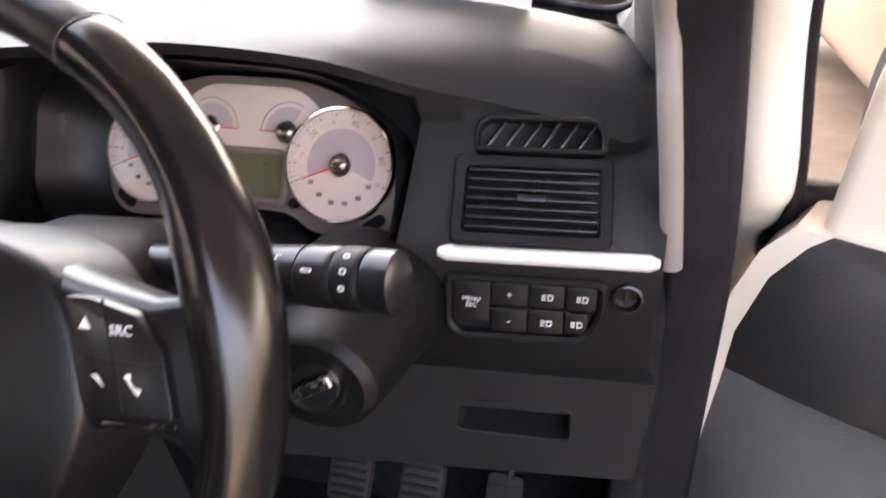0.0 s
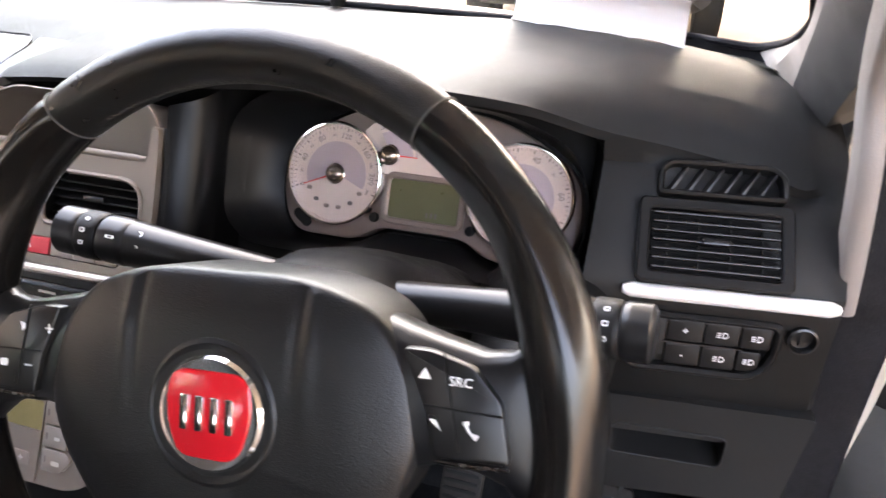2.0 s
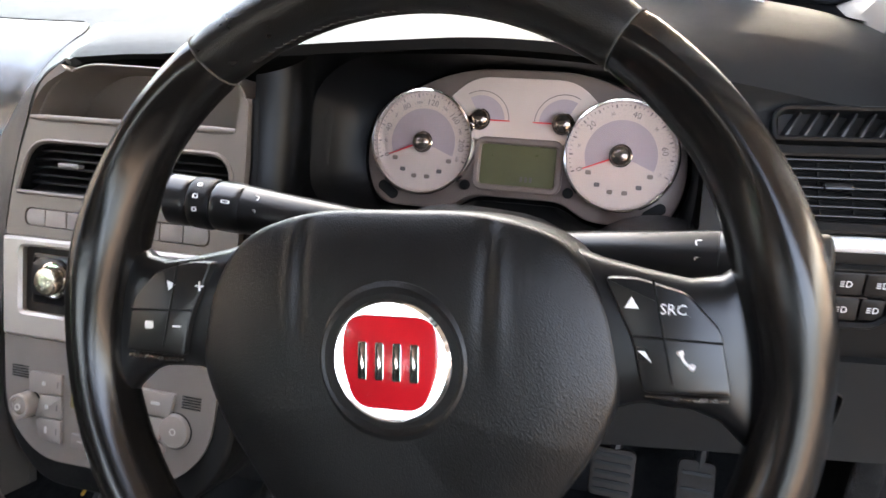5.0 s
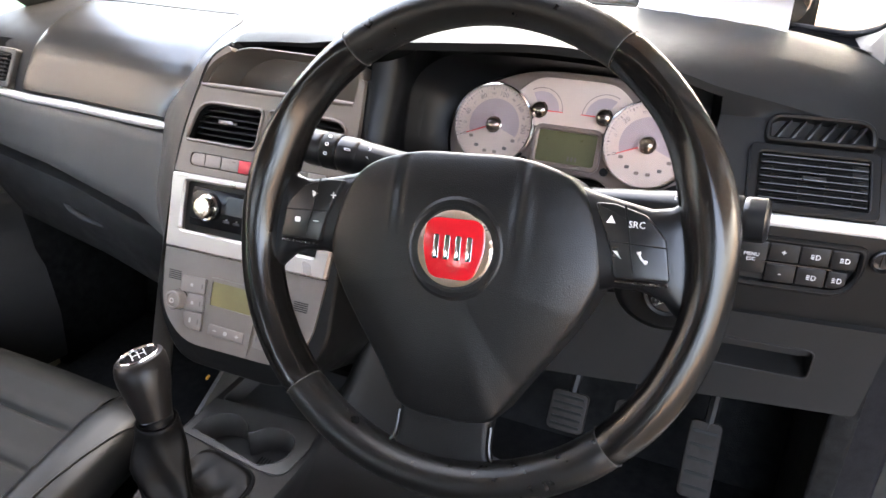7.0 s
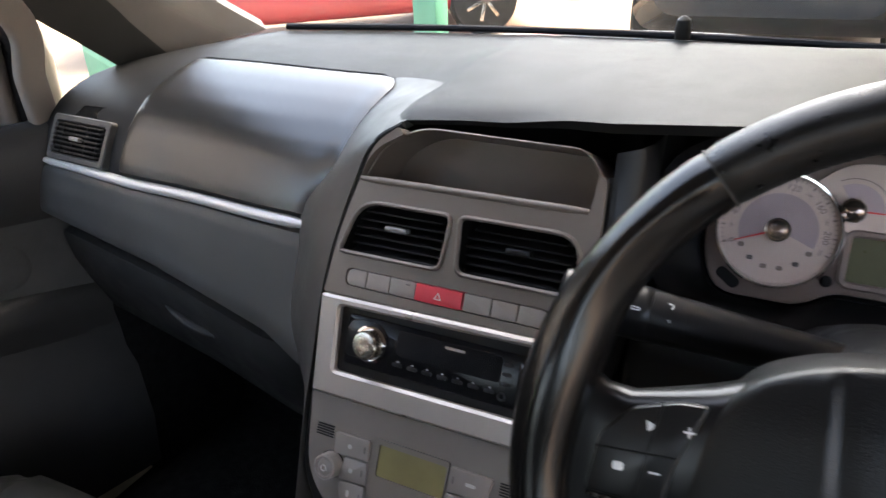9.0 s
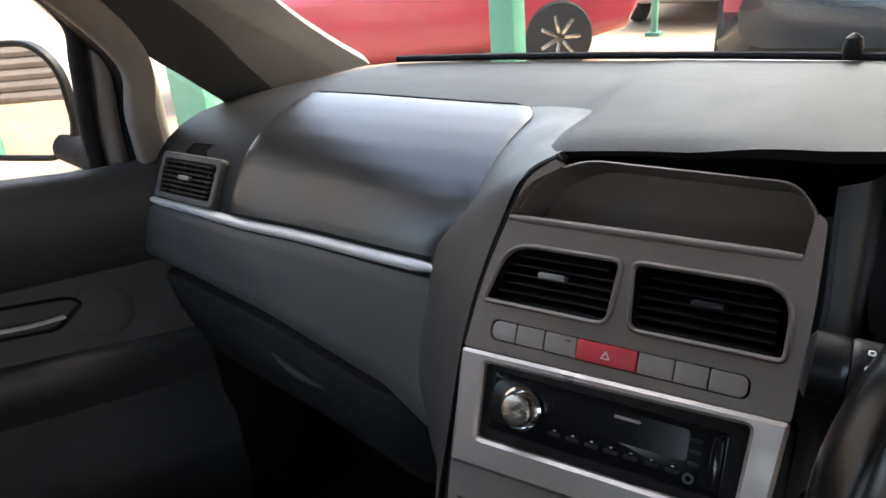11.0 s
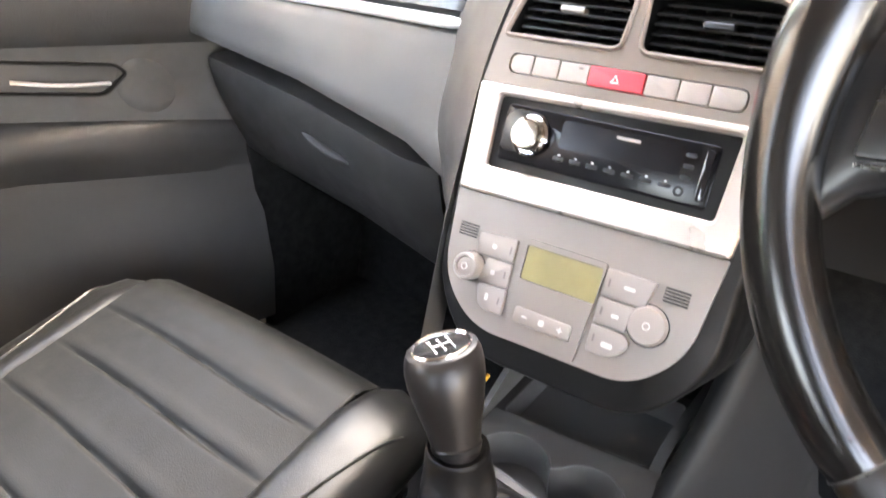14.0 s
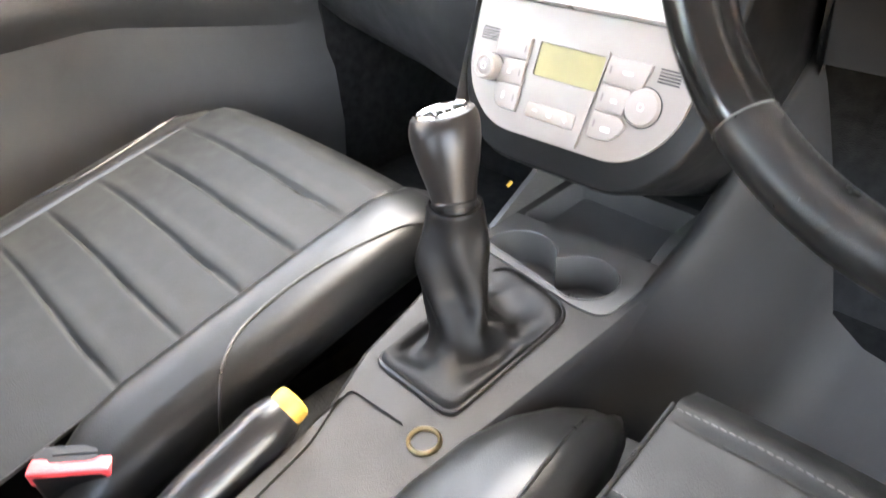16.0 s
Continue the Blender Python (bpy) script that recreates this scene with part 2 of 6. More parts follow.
def plate(bm, pts, m, z0, z1, bev=0.0):
    """A prism on an outline, its upper edge rounded."""
    if bev:
        rings = [(pts, z0), (pts, z1 - bev), (inset(pts, bev * 0.3), z1 - bev * 0.3), (inset(pts, bev), z1)]
    else:
        rings = [(pts, z0), (pts, z1)]
    loft(bm, [[m @ Vector((x, y, z)) for x, y in p] for p, z in rings])


def holed(bm, outer, holes, m, z0, z1):
    """A plate with openings that go through it."""
    edges = []
    for lp in (outer, *holes):
        vs = [bm.verts.new(m @ Vector((x, y, z1))) for x, y in lp]
        edges += [bm.edges.new((vs[i], vs[(i + 1) % len(vs)])) for i in range(len(vs))]
    res = bmesh.ops.triangle_fill(bm, edges=edges, use_beauty=True, use_dissolve=False)
    faces = [f for f in res["geom"] if isinstance(f, bmesh.types.BMFace)]
    ext = bmesh.ops.extrude_face_region(bm, geom=faces)
    off = (m.to_3x3() @ Vector((0, 0, z0 - z1)))
    bmesh.ops.translate(bm, vec=off, verts=[v for v in ext["geom"] if isinstance(v, bmesh.types.BMVert)])


def ring_plate(bm, outer, inner, m, z0, z1, bev=0.0):
    """A frame between two outlines of as many points."""
    b = bev
    rings = [(outer, z0), (outer, z1 - b), (inset(outer, b), z1), (inset(inner, -b), z1), (inner, z1 - b), (inner, z0)]
    vs = [[bm.verts.new(m @ Vector((x, y, z))) for x, y in p] for p, z in rings]
    k = len(outer)
    for a, c in zip(vs, vs[1:] + vs[:1]):
        for i in range(k):
            bm.faces.new((a[i], a[(i + 1) % k], c[(i + 1) % k], c[i]))


def lathe(bm, profile, m, n=32):
    """A turned shape round the local z axis; profile: radius, height."""
    rings = [[m @ Vector((r * math.cos(2 * math.pi * k / n), r * math.sin(2 * math.pi * k / n), z)) for k in range(n)] for r, z in profile]
    loft(bm, rings)


def tube(bm, pts, radius, n=10, closed=False, flat=1.0):
    """A round bar along points; radius is one number or a list."""
    pts = [Vector(p) for p in pts]
    m = len(pts)
    rad = radius if isinstance(radius, (list, tuple)) else [radius] * m
    rings, ref = [], None
    for i, p in enumerate(pts):
        a = pts[i - 1] if (closed or i > 0) else p
        b = pts[(i + 1) % m] if (closed or i < m - 1) else p
        d = (b - a).normalized()
        if ref is None:
            ref = Vector((0, 0, 1)) if abs(d.z) < 0.9 else Vector((1, 0, 0))
        u = (ref - d * ref.dot(d)).normalized()
        ref = u
        v = d.cross(u)
        rings.append([p + (u * math.cos(2 * math.pi * k / n) * flat + v * math.sin(2 * math.pi * k / n)) * rad[i] for k in range(n)])
    if closed:
        loft(bm, rings + rings[:1], cap=False)
    else:
        loft(bm, rings)


def box(bm, m, size, bev=0.0):
    x, y, z = (s / 2 for s in size)
    plate(bm, rrect(2 * x, 2 * y, bev if bev else 1e-4, 3 if bev else 1), m, -z, z, bev)


def smooth(path, n=6):
    """A Catmull-Rom curve through points."""
    p = [Vector(q) for q in path]
    p = [p[0] * 2 - p[1]] + p + [p[-1] * 2 - p[-2]]
    out = []
    for i in range(1, len(p) - 2):
        a, b, c, d = p[i - 1:i + 3]
        for k in range(n):
            t = k / n
            out.append(0.5 * (2 * b + (c - a) * t + (2 * a - 5 * b + 4 * c - d) * t * t + (3 * b - a - 3 * c + d) * t ** 3))
    out.append(p[-2])
    return out


def grid(bm, rows):
    vs = [[bm.verts.new(p) for p in r] for r in rows]
    for a, b in zip(vs, vs[1:]):
        for i in range(len(a) - 1):
            bm.faces.new((a[i], a[i + 1], b[i + 1], b[i]))
    return vs


def shell(bm, rows, thick):
    """A sheet with thickness, thickened away from its outer face."""
    vs = grid(bm, rows)
    bmesh.ops.recalc_face_normals(bm, faces=bm.faces)
    bm.normal_update()
    bmesh.ops.solidify(bm, geom=list(bm.faces), thickness=thick)


def mixp(a, b, t):
    return tuple(x + (y - x) * t for x, y in zip(a, b))


def bm_new():
    return bmesh.new()


def words(name, text, size, m, material, parent, depth=0.0004, align="CENTER"):
    """Letters as a mesh, in the plane of m."""
    cu = bpy.data.curves.new(name, "FONT")
    cu.body, cu.size, cu.align_x, cu.align_y, cu.extrude = text, size, align, "CENTER", depth
    cu.resolution_u = 2
    tmp = new(name, cu)
    me = bpy.data.meshes.new_from_object(tmp.evaluated_get(bpy.context.evaluated_depsgraph_get()))
    bpy.data.objects.remove(tmp)
    bpy.data.curves.remove(cu)
    me.transform(m)
    me.materials.clear()
    me.materials.append(material)
    ob = new(name, me)
    ob.parent = parent
    if parent.type == "EMPTY":
        ob.matrix_parent_inverse = parent.matrix_basis.inverted()
    return ob

# ---- the dashboard ----
XC = -0.33  # the middle of the car
ST = plane((XC, 0.150, 0.757), 24.4)  # centre stack
CL = plane((-0.005, 0.3125, 0.8875), 24.4)  # instruments
WH = plane((0, 0, 0.9), 25, 4.7)  # steering wheel


def lerp_at(x, table):
    for (x0, v0), (x1, v1) in zip(table, table[1:]):
        if x <= x1:
            t = max(0, min(1, (x - x0) / (x1 - x0)))
            t = t * t * (3 - 2 * t)
            if isinstance(v0, (int, float)):
                return v0 + (v1 - v0) * t
            return [mixp(a, b, t) for a, b in zip(v0, v1)]
    return table[-1][1]


def line_at(x, table):
    for (x0, v0), (x1, v1) in zip(table, table[1:]):
        if x <= x1:
            return v0 + (v1 - v0) * max(0, (x - x0) / (x1 - x0))
    return table[-1][1]


def curve_at(x, table):
    """A smooth curve through a table, without steps at its knots."""
    xs_, vs_ = [p[0] for p in table], [p[1] for p in table]
    n = len(table)
    slope = [(vs_[min(i + 1, n - 1)] - vs_[max(i - 1, 0)]) / (xs_[min(i + 1, n - 1)] - xs_[max(i - 1, 0)]) for i in range(n)]
    x = max(xs_[0], min(xs_[-1], x))
    i = max(k for k in range(n - 1) if xs_[k] <= x)
    h = xs_[i + 1] - xs_[i]
    t = (x - xs_[i]) / h
    return (2 * t ** 3 - 3 * t * t + 1) * vs_[i] + (t ** 3 - 2 * t * t + t) * h * slope[i] + (3 * t * t - 2 * t ** 3) * vs_[i + 1] + (t ** 3 - t * t) * h * slope[i + 1]


def glass_y(x):
    return 0.632 - 0.055 * ((x - XC) / 0.45) ** 2 * (0.9 if abs(x - XC) < 0.6 else 1.0)


def strip_y(x):
    if x < XC:
        return lerp_at(x, [(-0.985, 0.285), (-0.75, 0.262), (-0.51, 0.246), (-0.44, 0.225)])
    return 0.262 + (x - 0.18) * 0.118


def prof_side(x):
    """Passenger side: a soft pad that rolls down from the screen to the bright strip."""
    s, e = strip_y(x), glass_y(x)
    d = max(0.0, (-0.80 - x) / 0.185)
    k = 1 - 0.55 * d
    zg = line_at(x, [(-0.985, 0.785), (-0.75, 0.766), (-0.56, 0.736), (-0.45, 0.70)])
    yg = line_at(x, [(-0.985, 0.262), (-0.75, 0.232), (-0.56, 0.206), (-0.45, 0.175)])
    h = [(e + 0.12, 0.945), (e, 0.972), (s + 0.22, 0.972), (s + 0.14, 0.964), (s + 0.11, 0.957), (s + 0.085, 0.948), (s + 0.06, 0.935),
         (s + 0.04, 0.919), (s + 0.027, 0.905), (s + 0.018, 0.892), (s + 0.011, 0.88), (s + 0.005, 0.868), (s, 0.855), (s - 0.002, 0.843)]
    h = [(y if i < 2 else s + (y - s) * (1 - 0.25 * d), z - 0.028 * d * max(0, (z - 0.855) / 0.115)) for i, (y, z) in enumerate(h)]
    return h + [(s + (yg - s) * 0.35 - 0.006, 0.843 + (zg - 0.843) * 0.45), (yg, zg), (yg + 0.05, zg + 0.004)]


def prof_stack(x):
    e, l = glass_y(x), lerp_at(x, [(-0.445, 0.963), (-0.31, 0.971), (-0.2, 0.98)])
    top = [(e + 0.12, 0.945), (e, 0.973), (0.52, 0.980), (0.42, 0.984), (0.35, l + 0.010), (0.30, l + 0.008), (0.272, l + 0.005), (0.258, l - 0.001), (0.264, l - 0.007)]
    t = max(0.0, min(1.0, (x + 0.32) / 0.107))
    t = t * t * (3 - 2 * t)
    if t:
        top = [mixp(a, b, t) for a, b in zip(top, brow(x))]
    return top + [(0.345, l - 0.014), (0.350, 0.80), (0.350, 0.70), (0.35, 0.62), (0.345, 0.615), (0.33, 0.61), (0.33, 0.60), (0.36, 0.60)]


def lip(x):
    """The front edge of the brow over the driver's side: y, z."""
    return (curve_at(x, [(-0.22, 0.255), (-0.10, 0.247), (-0.01, 0.252), (0.084, 0.282), (0.142, 0.306), (0.213, 0.334), (0.30, 0.346)]),
            curve_at(x, [(-0.22, 0.979), (-0.10, 0.990), (-0.01, 0.9935), (0.084, 0.979), (0.142, 0.958), (0.213, 0.938), (0.263, 0.926), (0.30, 0.912)]))


def brow(x):
    e, (y, z) = glass_y(x), lip(x)
    c = curve_at(x, [(-0.2, 0.984), (0.0, 0.992), (0.15, 0.983), (0.24, 0.970), (0.34, 0.945)])
    far = curve_at(x, [(-0.2, 0.974), (0.0, 0.975), (0.15, 0.973), (0.34, 0.955)])
    d = c - z
    return [(e + 0.12, 0.945), (e, far), (0.55, c - 0.003), (0.48, c), (y + 0.115, c - 0.04 * d), (y + 0.065, c - 0.18 * d), (y + 0.022, c - 0.52 * d), (y, z), (y + 0.004, z - 0.009)]


def prof_cluster(x):
    y, z = lip(x)
    return brow(x) + [(0.385, max(z - 0.028, 0.955)), (0.375, 0.90), (0.325, 0.822), (0.27, 0.826), (0.245, 0.80), (0.245, 0.78), (0.262, 0.752), (0.272, 0.69)]


def prof_vent(x):
    s, (y, z) = strip_y(x), lip(x)
    return brow(x) + [(s + 0.068, min(0.926, z - 0.010)), (s + 0.045, 0.902), (s + 0.022, 0.878), (s, 0.855), (s, 0.843), (s + 0.004, 0.80), (s + 0.010, 0.757), (s + 0.016, 0.69)]


def prof_end(x):
    s, e = strip_y(x), glass_y(x)
    return [(e + 0.12, 0.925), (e, 0.94), (0.55, 0.942), (0.50, 0.941), (s + 0.17, 0.937), (s + 0.13, 0.931), (s + 0.10, 0.924), (s + 0.085, 0.918), (s + 0.075, 0.912),
            (s + 0.062, 0.904), (s + 0.04, 0.886), (s + 0.02, 0.870), (s, 0.855), (s, 0.843), (s + 0.004, 0.80), (s + 0.010, 0.757), (s + 0.016, 0.69)]


def dash_row(x):
    zones = [(-0.985, prof_side), (-0.464, prof_side), (-0.398, prof_stack), (-0.213, prof_stack), (-0.186, prof_cluster),
             (0.134, prof_cluster), (0.146, prof_vent), (0.300, prof_vent), (0.334, prof_end), (0.337, prof_end)]
    for (x0, f0), (x1, f1) in zip(zones, zones[1:]):
        if x <= x1 + 1e-9:
            if f0 is f1:
                p = f0(x)
            else:
                t = (x - x0) / (x1 - x0)
                t = t * t * (3 - 2 * t)
                p = [mixp(a, b, t) for a, b in zip(f0(x), f1(x))]
            return [Vector((x, y, z)) for y, z in p]


dashboard = thing("dashboard", (XC, 0.4, 0.6), "black and grey soft plastic car dashboard with bright strips", "dashboard")
xs = sorted(set([round(-0.985 + 0.0145 * k, 4) for k in range(92)] + [round(-0.464 + 0.0055 * k, 4) for k in range(13)] + [ -0.213, -0.208, -0.203, -0.198, -0.193, -0.189, -0.186, 0.134, 0.137, 0.140, 0.143, 0.146, 0.285, 0.29, 0.296, 0.303, 0.312, 0.337]))
xs = [x for x in xs if x <= 0.337]
bm = bm_new()
rows = [dash_row(x) for x in xs]
grid(bm, rows)
for side in (rows[0], rows[-1]):
    bm.faces.new([bm.verts.new(p) for p in side])
part("body", bm, DASH, dashboard, "black grained soft plastic pad", sharp=50)


bm = bm_new()
box(bm, Matrix.Translation((XC, 0.665, 0.62)), (1.32, 0.02, 0.60), 0.004)
part("bulkhead", bm, BLACK, dashboard)


def on_dash(x, k, out=0.0):
    """A place on the dashboard's skin: k counts along its profile."""
    i = int(min(k, 15.999))
    r = dash_row(x)
    p = r[i].lerp(r[i + 1], k - i)
    t = (r[i + 1] - r[i]).normalized()
    return p + Vector((0, t.z, -t.y)) * out


# pale seam that closes the dashboard's outer end
bm = bm_new()
tube(bm, smooth([(0.303, 0.512, 0.946), (0.317, 0.460, 0.933), (0.330, 0.412, 0.914), (0.340, 0.376, 0.895)], 6), 0.0013, 8)
part("end_seam", bm, DASH_GREY, dashboard, "thin grey seam at the outer end")

# black band that carries the switches on the driver's side
bm = bm_new()
shell(bm, [[on_dash(0.150 + 0.186 * a / 12, 13.1 + 2.3 * b / 8, 0.0015 if 0 < b < 8 else 0.0) for b in range(9)] for a in range(13)], -0.002)
part("switch_band", bm, BLACK, dashboard)

# airbag lid over the passenger's side: a raised panel that follows the pad
def lid_at(a, b, out):
    """a across, b from the top edge down to the strip, both 0 to 1."""
    k = 3.0 + 8.7 * b
    xl = lerp_at(k, [(3.0, -0.790), (7.5, -0.803), (12.0, -0.808)])
    xr = lerp_at(k, [(3.0, -0.473), (7.0, -0.482), (12.0, -0.518)])
    xr -= 0.014 * max(0, 1 - b / 0.09) ** 2
    return on_dash(xl + (xr - xl) * a, k, out)


bm = bm_new()
N = 36
lid_rows = [[lid_at(a / N, b / N, 0.0028 if 0 < a < N and b else 0.0002) for b in range(N + 1)] for a in range(N + 1)]
shell(bm, lid_rows, -0.004)
lid = part("airbag_lid", bm, LID, dashboard, "smooth black airbag lid panel", sharp=50)
bm = bm_new()
path = [lid_at(-0.012, b / 20, 0.0005) for b in range(20, -1, -1)] + [lid_at(a / 20, -0.022, 0.0005) for a in range(0, 20)] + [lid_at(1.012, b / 20, 0.0005) for b in range(0, 21)]
tube(bm, path, 0.0008, 6)
part("gap", bm, BLACK, lid)

# bright strips
for x0, x1, nm in ((-0.978, -0.514, "passenger"), (0.177, 0.334, "driver")):
    bm = bm_new()
    pts = [Vector((x0 + (x1 - x0) * k / 24, strip_y(x0 + (x1 - x0) * k / 24) - 0.0035, 0.849)) for k in range(25)]
    tube(bm, pts, [0.0035] + [0.0062] * 23 + [0.0035], 12)
    part("trim_strip", bm, SILVER, dashboard, "bright silver trim strip")

# grey pad below the passenger's strip, and the glove box
bm = bm_new()
rows = []
for a in range(41):
    x = -0.985 + (-0.452 + 0.985) * a / 40
    rows.append([on_dash(x, 13.1 + 1.9 * b / 12, 0.003 if 0 < b < 12 else 0.0005) for b in range(13)])
shell(bm, rows, -0.003)
part("lower_pad", bm, DASH_GREY, dashboard, "grey grained lower dashboard pad")

glove_box = thing("glove_box", (-0.72, 0.28, 0.5), "closed dark grey glove box with a moulded pull", "glove box")
bm = bm_new()
rows, back = [], []
for a in range(25):
    x = -0.975 + (-0.545 + 0.975) * a / 24
    g = prof_side(x)[15]
    e = 0.02 * max(0, (a - 21) / 3) ** 2
    rows.append([Vector((x, y + e, z)) for y, z in ((g[0] + 0.060, g[1] - 0.034), (g[0] + 0.024, g[1] - 0.034), (g[0] + 0.016, g[1] - 0.036), (g[0] + 0.014, g[1] - 0.042), (g[0] + 0.020, g[1] - 0.08),
                                                   (g[0] + 0.034, g[1] - 0.12), (g[0] + 0.060, g[1] - 0.18), (g[0] + 0.10, g[1] - 0.22))])
    back.append([Vector((x, g[0] + 0.052, g[1] + 0.02)), Vector((x, g[0] + 0.052, g[1] - 0.06))])
shell(bm, rows, 0.006)
part("lid", bm, GLOVE, glove_box)
# black sheet that gives the shadow band between pad and lid
bm = bm_new()
shell(bm, back, -0.004)
part("recess", bm, BLACK, glove_box, "black sheet for the shadow in the gap above the lid")
bm = bm_new()
tube(bm, smooth([(-0.775, 0.262, 0.684), (-0.745, 0.250, 0.680), (-0.715, 0.246, 0.674), (-0.69, 0.252, 0.667)], 5), 0.007, 10, flat=0.7)
part("handle", bm, GLOVE, glove_box)


def vent_slats(parent, m, w, h, n, tab=STEEL):
    """The dark backing, the slats and the finger tab of an air vent."""
    bm = bm_new()
    plate(bm, rrect(w - 0.001, h - 0.001, 0.004), m, -0.006, -0.0028)
    part("well", bm, WELL, parent)
    for k in range(n):
        bm = bm_new()
        y = -h / 2 + h * (k + 0.5) / n
        box(bm, m @ shift(0, y, 0.0005) @ pose(0, 0, 0, 6, 0, 0), (w - 0.004, 0.0019, 0.0062), 0.0008)
        part("slat", bm, SLAT, parent)
    for k in range(4):
        bm = bm_new()
        box(bm, m @ shift(-w * 0.36 + w * 0.24 * k, 0, -0.0022), (0.0014, h - 0.004, 0.002))
        part("vane", bm, BLACK, parent)
    bm = bm_new()
    box(bm, m @ shift(0, 0, 0.0035), (0.021, 0.0055, 0.006), 0.0015)
    part("tab", bm, tab, parent, "small finger tab")


def side_vent(name, mirror):
    """The outer vent with the small demister grille over it."""
    def at(x, y, z):
        return Vector((2 * XC - x if mirror else x, y, z))
    v = thing(name, at(0.24, 0.28, 0.86), "black slatted dashboard air vent with a demister grille above", "air vent", "outer dashboard vents")
    xi = 0.182 if mirror else 0.189
    tl, tr, bl = at(xi, 0.303, 0.9015), at(0.2905, 0.318, 0.9), at(xi, 0.264, 0.862)
    if mirror:
        tl, tr, bl = at(0.182, 0.290, 0.9035), at(0.2905, 0.301, 0.902), at(0.182, 0.267, 0.864)
    ux = (tr - tl).normalized() * (-1 if mirror else 1)
    c = (tr + bl) / 2
    up = (tl - bl).normalized()
    nz = ux.cross(up).normalized()
    up = nz.cross(ux)
    m = Matrix((ux, up, nz)).transposed().to_4x4()
    m.translation = c
    w, h = (tr - tl).length, (tl - bl).length
    bm = bm_new()
    ring_plate(bm, rrect(w + 0.014, h + 0.014, 0.006), rrect(w - 0.004, h - 0.004, 0.004), m, -0.03, 0.0045, 0.0015)
    part("bezel", bm, DASH_GREY if mirror else BLACK, v)
    vent_slats(v, m @ shift(0, 0, 0.0035 if mirror else 0.002), w - 0.004, h - 0.004, 7, TAB if mirror else SATIN)
    m2 = m @ shift(0.004 * (-1 if mirror else 1), h / 2 + 0.024, 0.004)
    if mirror:
        p, q = on_dash(-0.888, 8.0), on_dash(-0.888, 6.4)
        up = (q - p).normalized()
        ux = (Vector((1, 0.03, 0.04)) - up * up.dot(Vector((1, 0.03, 0.04)))).normalized()
        m2 = Matrix((ux, up, ux.cross(up))).transposed().to_4x4()
        m2.translation = (p + q) / 2 + ux.cross(up) * 0.0005
    bm = bm_new()
    out = rounded([(-0.040, -0.010), (0.040, -0.010), (0.034, 0.011), (-0.030, 0.011)], 0.004, 4) if mirror else rrect(0.098, 0.030, (0.005, 0.005, 0.017, 0.014), 5)
    ring_plate(bm, out, inset(out, 0.0015 if mirror else 0.004), m2, -0.012, 0.0012 if mirror else 0.004, 0.0005 if mirror else 0.0015)
    plate(bm, inset(out, 0.001 if mirror else 0.003), m2, -0.013, 0.0006 if mirror else -0.010)
    part("demister_frame", bm, WELL if mirror else BLACK, v)
    for k in range(0 if mirror else 6):
        bm = bm_new()
        box(bm, m2 @ shift(-0.034 + 0.0135 * k, 0, -0.003) @ pose(0, 0, 0, 0, 25, -32), (0.0022, 0.024, 0.007), 0.0005)
        part("demister_slat", bm, SATIN, v)
    return v


side_vent("side_vent", False)
side_vent("side_vent", True)

# ---- centre stack ----
stack = thing("centre_stack", (XC, 0.2, 0.6), "pewter centre stack with air vents and switch row", "centre console")
upper = rounded([(-0.119, 0.0705), (0.119, 0.0735), (0.122, 0.15), (0.1205, 0.202), (0.1135, 0.206), (0.111, 0.1765), (-0.098, 0.1765), (-0.093, 0.192), (-0.082, 0.207), (-0.060, 0.219), (-0.066, 0.225), (-0.088, 0.209), (-0.111, 0.13)], [0.002, 0.002, 0.02, 0.004, 0.003, 0.003, 0.003, 0.006, 0.01, 0.002, 0.002, 0.02, 0.03], 4)
tray_out = rounded([(-0.099, 0.1755), (0.112, 0.1755), (0.1145, 0.206), (0.10, 0.225), (-0.05, 0.228), (-0.084, 0.208)], [0.004, 0.004, 0.006, 0.02, 0.03, 0.02], 4)
v1 = rounded([(-0.107, 0.111), (-0.008, 0.111), (-0.004, 0.156), (-0.092, 0.156)], [0.004, 0.008, 0.006, 0.02], 5)
v2 = rounded([(0.009, 0.111), (0.109, 0.111), (0.109, 0.1565), (0.006, 0.1565)], [0.008, 0.004, 0.022, 0.006], 5)
row = rrect(0.191, 0.0165, 0.006, 4, -0.0025, 0.0885)
bm = bm_new()
holed(bm, upper, [v1, v2, row], ST, -0.012, 0.004)
part("upper_fascia", bm, PEWTER, stack, "brownish pewter plastic fascia")
bm = bm_new()
ring_plate(bm, tray_out, inset(tray_out, 0.002), ST, -0.06, -0.004, 0.0008)
plate(bm, inset(tray_out, 0.0015), ST, -0.062, -0.056)
part("tray", bm, PEWTER, stack, "open grey storage tray")
bm = bm_new()
tube(bm, [ST @ Vector((-0.0965 + 0.2065 * k / 12, 0.1768, 0.0025)) for k in range(13)], [0.0025] + [0.0034] * 11 + [0.0025], 10)
part("tray_lip", bm, PEWTER, stack, "rounded front lip of the tray")
for outline, nm in ((v1, "vent_rim"), (v2, "vent_rim")):
    bm = bm_new()
    ring_plate(bm, inset(outline, -0.003), inset(outline, 0.0008), ST, 0.002, 0.0068, 0.0015)
    part(nm, bm, PEWTER, stack)
